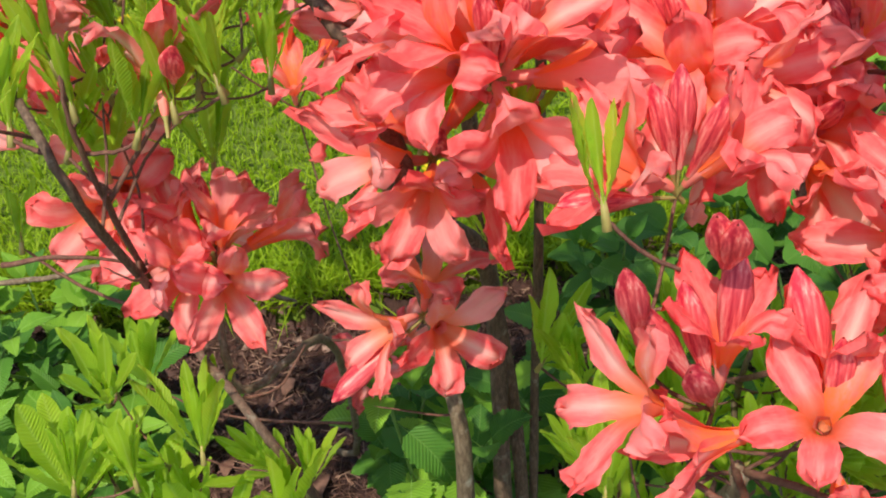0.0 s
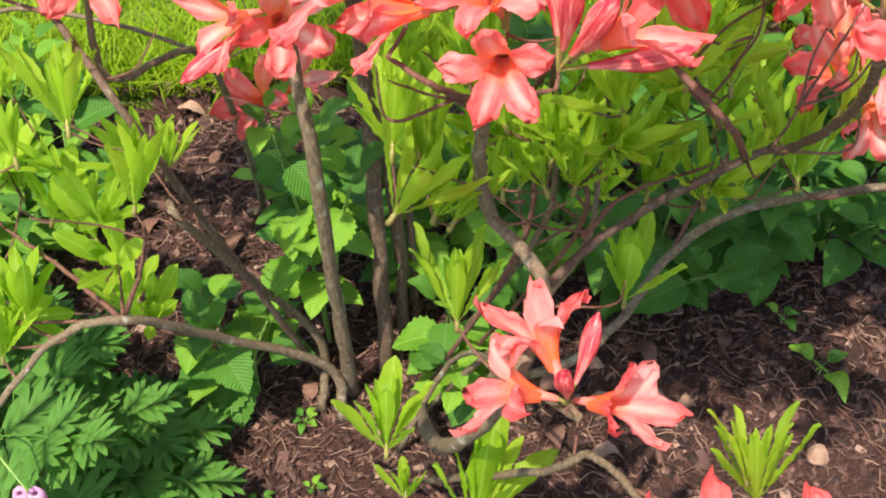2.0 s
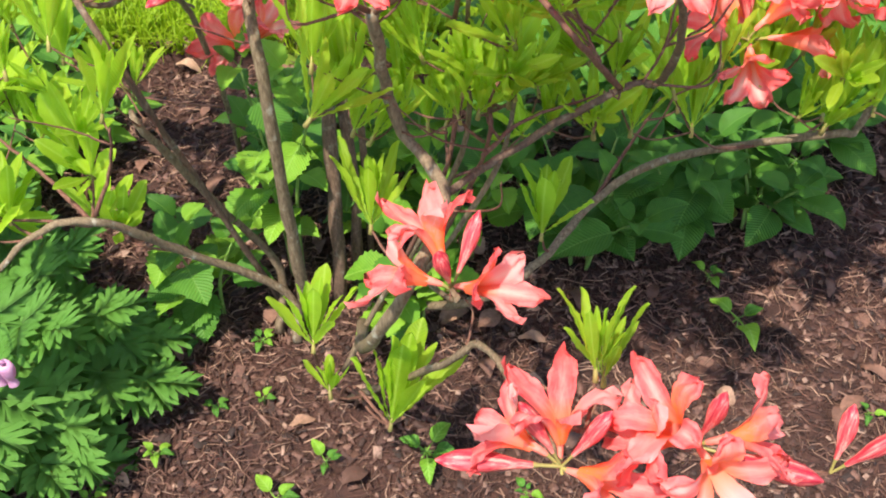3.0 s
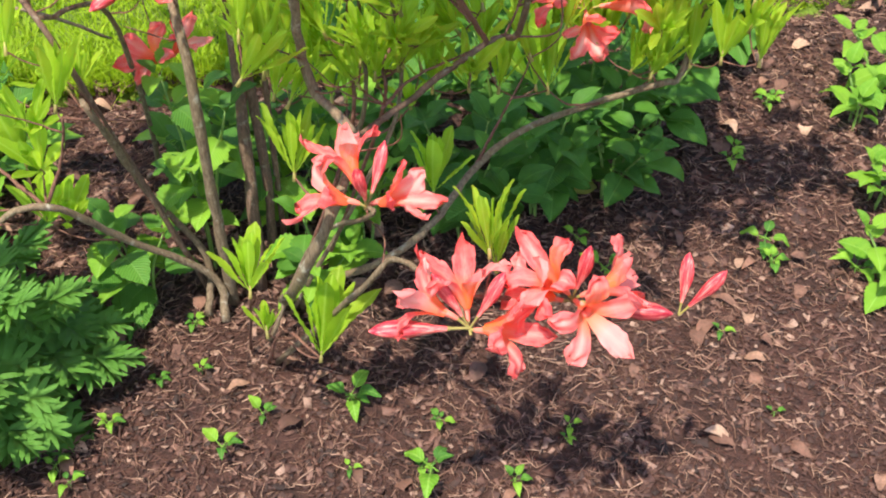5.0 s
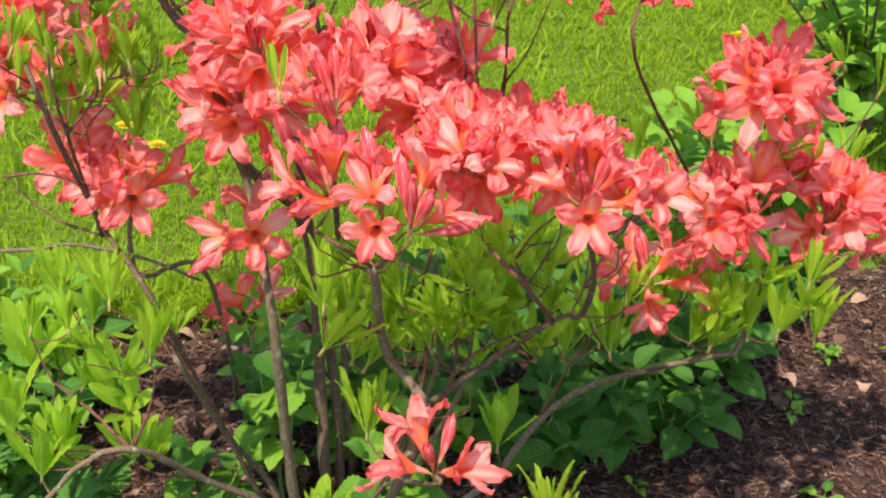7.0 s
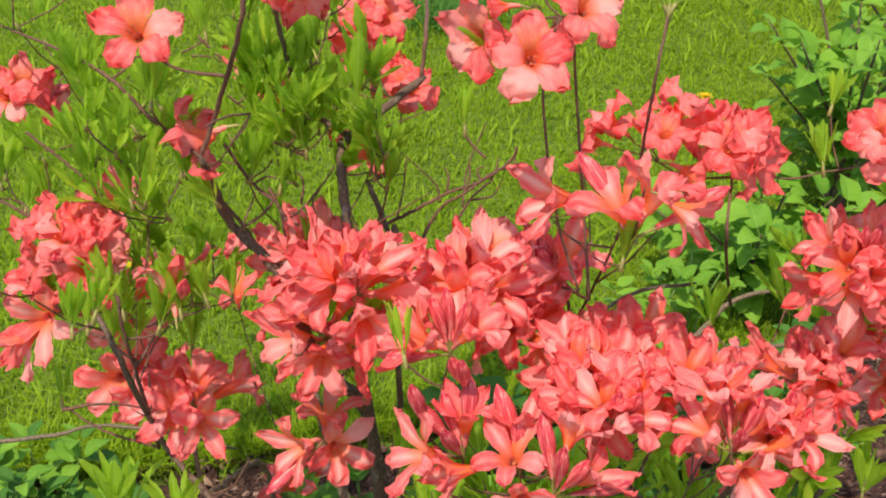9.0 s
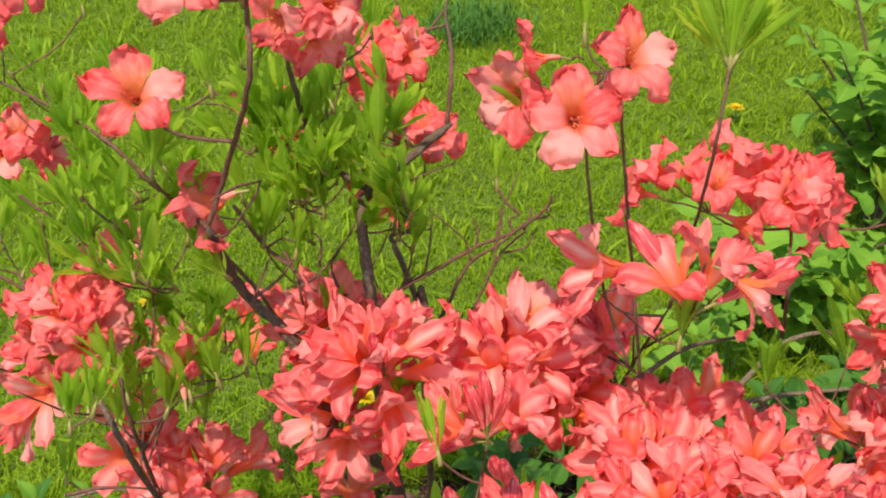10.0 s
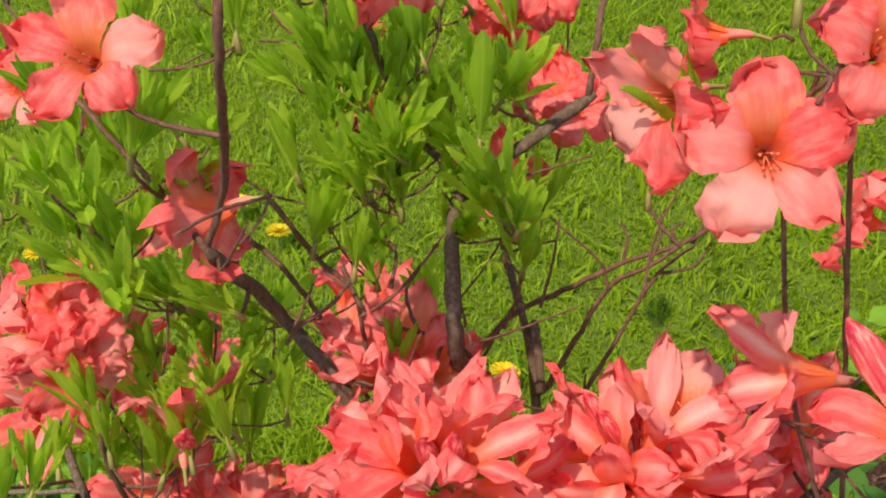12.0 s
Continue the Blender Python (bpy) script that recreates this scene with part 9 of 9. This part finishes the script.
for x, y, h, w, n in ((0.27, -0.21, 0.17, 0.07, 5), (0.36, -0.17, 0.16, 0.07, 6), (0.45, -0.14, 0.13, 0.06, 5), (0.32, -0.06, 0.18, 0.07, 5), (0.43, -0.03, 0.18, 0.07, 5),
                      (0.52, -0.02, 0.15, 0.06, 5), (0.20, -0.10, 0.18, 0.07, 5), (0.55, 0.08, 0.14, 0.06, 4), (0.64, 0.14, 0.12, 0.05, 4), (0.16, 0.02, 0.17, 0.06, 4), (0.30, 0.08, 0.18, 0.07, 4)):
    leafy_plant("broadleaf_plant", x, y, h, w, n, 3, DARK_LEAVES, 0.88, "low dark green broad-leaved plant under the shrub", "plant", "broad-leaved plants under the shrub")
for x, y, h, w, n in ((-0.02, -0.245, 0.24, 0.05, 3), (-0.09, -0.31, 0.15, 0.05, 3), (0.06, -0.20, 0.15, 0.05, 3), (0.11, -0.30, 0.12, 0.04, 3), (0.15, -0.22, 0.14, 0.05, 3), (-0.045, -0.14, 0.17, 0.06, 4), (0.02, -0.12, 0.16, 0.05, 3), (0.10, -0.14, 0.17, 0.06, 4)):
    leafy_plant("nettle_leaved_plant", x, y, h, w, n, 3, NETTLE_LEAVES, 0.85, "soft green plant with toothed leaves among the stems", "plant", "plants among the stems")
for x, y, h, w, n in ((0.50, 0.24, 0.18, 0.07, 4), (0.60, 0.30, 0.19, 0.07, 4), (0.42, 0.20, 0.17, 0.07, 4), (0.70, 0.27, 0.17, 0.07, 3), (0.79, -0.02, 0.09, 0.05, 3), (0.77, -0.17, 0.08, 0.04, 3), (0.74, -0.31, 0.07, 0.04, 3), (0.84, 0.06, 0.10, 0.05, 3)):
    leafy_plant("bed_plant", x, y, h, w, n, 2, MID_LEAVES, 0.72, "fresh green leafy plant on the mulch", "plant", "leafy plants on the mulch")
for x, y, h, w, n in ((-0.35, -0.17, 0.14, 0.07, 4), (-0.38, -0.03, 0.14, 0.07, 5), (-0.46, -0.07, 0.15, 0.07, 5), (-0.30, -0.09, 0.10, 0.06, 4), (-0.42, -0.20, 0.16, 0.07, 5), (-0.33, -0.28, 0.13, 0.06, 4), (-0.52, 0.0, 0.15, 0.07, 4)):
    leafy_plant("weed_clump", x, y, h, w, n, 3, WEED_LEAVES, 0.9, "bright green leafy weeds at the bed edge", "weed", "weeds at the bed edge")


def seedling(x, y, leaves, size):
    ob = thing("seedling", (x, y, relief(x, y) + 0.002), "tiny green seedling sprouting from the mulch", "seedling", "seedlings in the mulch")
    h = 0.012 * size + 0.006
    stalk(ob, 0.0009, 0.0007, (0, 0, 0), (0.001, 0, h * 0.5), (0, 0.001, h))
    for k in range(leaves):
        sc = 0.85 * size * pl.uniform(0.6, 1.1)
        m = Matrix.Translation((0, 0, h)) @ Matrix.Rotation(k * 2.4 + pl.uniform(-0.4, 0.4), 4, 'Z') @ Matrix.Rotation(radians(pl.uniform(-40, 5)), 4, 'Y')
        child("leaf", pl.choice(SEEDLING_LEAVES), ob, m @ Matrix.Translation((0.010 * sc, 0, 0)) @ Matrix.Scale(sc, 4))
    return ob


for x, y, n, size in ((0.425, -0.279, 4, 1.5), (0.62, -0.235, 4, 1.3), (0.139, -0.455, 6, 1.3), (0.014, -0.514, 4, 1.1), (-0.096, -0.345, 6, 0.9), (0.455, -0.144, 4, 0.9), (0.609, -0.09, 4, 0.9),
                      (-0.104, -0.477, 5, 0.6), (0.23, -0.485, 5, 0.6), (-0.062, -0.423, 5, 0.6), (-0.02, -0.41, 4, 0.5), (-0.033, -0.345, 6, 0.6), (0.62, -0.27, 4, 0.9), (0.40, -0.22, 4, 0.8), (0.21, -0.54, 4, 0.7),
                      (0.36, -0.50, 3, 0.6), (0.54, -0.37, 3, 0.6), (0.68, 0.02, 4, 1.0), (0.05, -0.47, 4, 0.8), (-0.13, -0.55, 4, 0.8), (0.30, -0.56, 4, 0.8), (0.22, -0.545, 4, 1.4), (0.14, -0.535, 3, 0.5), (0.355, -0.515, 3, 0.5), (0.621, -0.066, 4, 0.7), (0.689, 0.029, 4, 0.9), (0.62, -0.268, 4, 0.8), (0.574, -0.48, 2, 0.5), (0.71, -0.29, 5, 1.2), (-0.147, -0.53, 4, 0.8)):
    seedling(x, y, n, size)


def frond_mesh(seed):
    """A much divided fern-like leaf along +x: a stalk with side leaflets cut into pointed lobes."""
    r = random.Random(seed)
    verts, faces = [], []

    def add(v, f, m):
        faces.extend(tuple(i + len(verts) for i in q) for q in f)
        verts.extend(m @ Vector(q) for q in v)

    def pinna(m, length):
        """A leaflet cut into forward-pointing lobes, each side of its axis."""
        sag = r.uniform(0.02, 0.10)
        wide = [length * q * r.uniform(0.85, 1.15) for q in (0.44, 0.54, 0.44, 0.30)]
        at = [length * (0.05 + 0.21 * k) for k in range(5)]
        v, f = [(x, 0, -sag * x * x / length) for x in at] + [(length * 1.08, 0, -sag * length)], []
        for side in (-1, 1):
            o = len(v)
            for k in range(5):
                v.append((at[k] - 0.02 * length, side * 0.16 * length, 0.0015 - sag * at[k]))
            for k in range(4):
                x = at[k] + 0.20 * length
                v += [(x, side * wide[k] * 0.86, 0.002 - sag * x), (x + 0.17 * length, side * wide[k], 0.001 - sag * x + r.uniform(-0.002, 0.002)), (x + 0.11 * length, side * wide[k] * 0.62, 0.002 - sag * x)]
                t = o + 5 + 3 * k
                f += [(k, o + k, t, t + 2), (t, t + 1, t + 2), (k, t + 2, o + k + 1), (k, o + k + 1, k + 1)]
            f.append((4, o + 4, 5))
        foot = len(verts)
        add(v, f, m)
        near = sorted(range(STALK), key=lambda i: (verts[i] - verts[foot]).length)[:2]
        faces.append((foot, near[0], near[1]))

    sv, sf = tube(spline([(0, 0, 0), (0.06, 0, 0.012), (0.13, 0, 0.0)], 5), 0.0012, 0.0005, 5)
    STALK = len(sv)
    add(sv, sf, Matrix())
    for k in range(4):
        x = 0.045 + 0.024 * k
        for side in (-1, 1):
            m = Matrix.Translation((x, 0, 0.011 - 0.003 * k)) @ Matrix.Rotation(side * (1.05 - 0.1 * k), 4, 'Z') @ Matrix.Rotation(r.uniform(-0.25, 0.35), 4, 'Y')
            pinna(m, 0.068 - 0.009 * k)
    pinna(Matrix.Translation((0.126, 0, 0)), 0.046)
    return mesh_from("frond", verts, faces, FERN_LEAF)


FRONDS = [frond_mesh(k) for k in range(4)]


def heart_mesh():
    """A hanging heart-shaped flower: two swollen pouches side by side, drawn in and then flared at the tip."""
    verts, faces, sides = [], [], 12
    profile = [(0.0, 0.0015), (0.002, 0.0052), (-0.003, 0.0072), (-0.009, 0.0070), (-0.015, 0.0052), (-0.020, 0.0034), (-0.023, 0.0046), (-0.026, 0.0052)]
    for side in (-1, 1):
        o = len(verts)
        for z, rad in profile:
            for j in range(sides):
                a = 2 * math.pi * j / sides
                shift = 0.0052 if z > -0.016 else 0.0030
                verts.append((side * (shift + (0.0016 if z < -0.021 else 0)) + rad * math.cos(a) * 0.85, rad * 0.8 * math.sin(a) * (1 + 0.1 * math.cos(3 * a)), z))
        for k in range(len(profile) - 1):
            for j in range(sides):
                a, b = o + k * sides + j, o + k * sides + (j + 1) % sides
                faces.append((a, b, b + sides, a + sides))
        faces.append(tuple(o + j for j in range(sides)))
    return mesh_from("heart_flower", verts, faces, PINK)


def bleeding_heart(x, y, count, size, seed, blooms):
    r = random.Random(seed)
    ob = thing("bleeding_heart", (x, y, relief(x, y) - 0.003), "ferny bleeding heart clump with a pink hanging flower" if blooms else "ferny green bleeding heart clump without flowers", "perennial plant")
    for k in range(count):
        a = k * 2.399 + r.uniform(-0.3, 0.3)
        ring = math.sqrt((k + 0.5) / count)
        base = Vector((0.055 * ring * math.cos(a), 0.055 * ring * math.sin(a), 0.15 * size * (1 - 0.55 * ring) * r.uniform(0.8, 1.2)))
        m = Matrix.Translation(base) @ Matrix.Rotation(a + r.uniform(-0.4, 0.4), 4, 'Z') @ Matrix.Rotation(radians(-38 + 62 * ring + r.uniform(-12, 12)), 4, 'Y') @ Matrix.Rotation(radians(r.uniform(-20, 20)), 4, 'X')
        child("frond", r.choice(FRONDS), ob, m @ Matrix.Scale(size * r.uniform(0.75, 1.05), 4))
        stalk(ob, 0.0016, 0.001, (0.2 * base.x, 0.2 * base.y, 0), (0.7 * base.x, 0.7 * base.y, base.z * 0.6), base)
    for bx, by, bz in blooms:
        tip = Vector((bx - x, by - y, bz))
        stalk(ob, 0.0010, 0.0006, (0, 0, 0.05), (tip.x * 0.4, tip.y * 0.4, bz * 1.05), tip + Vector((0, 0, 0.012)), tip)
        child("heart_flower", HEART, ob, Matrix.Translation(tip))
    return ob


HEART = heart_mesh()
bleeding_heart(-0.265, -0.435, 30, 0.92, 3, ((-0.178, -0.515, 0.205),))
bleeding_heart(-0.37, -0.35, 20, 0.80, 6, ())
bleeding_heart(-0.30, -0.64, 12, 0.50, 4, ())


def dandelion_mesh():
    verts, faces, r = [], [], random.Random(5)
    for ring, (n, ln, lift) in enumerate(((30, 0.019, 0.10), (24, 0.015, 0.45), (16, 0.010, 0.9), (8, 0.005, 1.3))):
        for k in range(n):
            m = Matrix.Rotation(2 * math.pi * k / n + ring, 4, 'Z') @ Matrix.Rotation(-lift + r.uniform(-0.1, 0.1), 4, 'Y')
            v, f = blade(ln, 0.0013, 2, 1, lambda s: 1 - 0.2 * s, lambda s: 0.0, 0.0)
            faces += [tuple(i + len(verts) for i in q) for q in f]
            verts += [m @ Vector(q) for q in v]
    return mesh_from("flower_head", verts, faces, YELLOW)


DANDELION = dandelion_mesh()
for x, y, z in ((-0.014, 0.235, 0.045), (0.345, 1.54, 0.04), (-0.346, 0.495, 0.04), (-0.418, 0.56, 0.04), (-0.685, 0.447, 0.04), (0.72, 0.96, 0.04)):
    ob = thing("dandelion", (x, y, 0), "yellow dandelion open in the lawn", "dandelion", "dandelions in the lawn")
    stalk(ob, 0.0016, 0.0013, (0, 0, 0), (0.004, 0, z * 0.5), (0.002, 0.001, z))
    child("flower_head", DANDELION, ob, pose(0.002, 0.001, z, -14, 8))


# ---- shrub at the back of the bed ----
def leafy_shrub(x, y, height, radius, limbs, label):
    ob = thing("leafy_shrub", (x, y, 0), label, "shrub")
    for k in range(limbs):
        a = 2 * math.pi * k / limbs + pl.uniform(-0.3, 0.3)
        reach = radius * pl.uniform(0.3, 1.0)
        top = Vector((reach * math.cos(a), reach * math.sin(a), height * pl.uniform(0.55, 1.0)))
        pts = [Vector((0.01 * math.cos(a), 0.01 * math.sin(a), 0)), Vector((top.x * 0.3, top.y * 0.3, top.z * 0.5)), top]
        stalk(ob, 0.0045, 0.0016, *pts, mat=BARK, name="branch")
        run = spline(pts, 10)
        for j in range(7):
            at = run[int((0.3 + 0.7 * j / 6) * (len(run) - 1))]
            for side in range(3):
                m = Matrix.Translation(at) @ Matrix.Rotation(j * 2.4 + side * 2.1 + pl.uniform(-0.5, 0.5), 4, 'Z') @ Matrix.Rotation(radians(pl.uniform(-55, 10)), 4, 'Y') @ Matrix.Rotation(radians(pl.uniform(-30, 30)), 4, 'X')
                sc = pl.uniform(0.6, 1.15)
                child("leaf", pl.choice(ROUND_LEAVES), ob, m @ Matrix.Translation((0.018 * sc, 0, 0)) @ Matrix.Scale(sc, 4))
    return ob


leafy_shrub(0.86, 0.60, 0.46, 0.26, 16, "broad-leaved green shrub with dark twigs beside the lawn")
leafy_shrub(1.12, 0.85, 0.50, 0.28, 9, "broad-leaved green shrub with dark twigs beside the lawn")
leafy_shrub(0.62, 0.34, 0.26, 0.17, 9, "small broad-leaved green shrub behind the azalea")


# ---- fallen leaf and a darker tuft in the lawn ----
fallen = new("fallen_leaf", broad_leaf_mesh(130, YELLOWED, 0.036, 0.014, 0.0))
fallen.matrix_world = Matrix.Translation((0.405, -0.138, relief(0.405, -0.138) + 0.016)) @ Matrix.Rotation(0.4, 4, 'Z') @ Matrix.Rotation(0.2, 4, 'X')
tagged(fallen, "yellowed fallen leaf lying on the mulch", "leaf")


def tuft_region(g, count):
    return np.c_[g.normal(0.26, 0.05, count), g.normal(1.44, 0.05, count)]


tagged(new("grass_tuft", grass_mesh(8, 900, tuft_region, 0.055, 0.003, FERN_LEAF)), "dark green tuft of taller grass in the lawn", "grass tuft", kind="stuff")
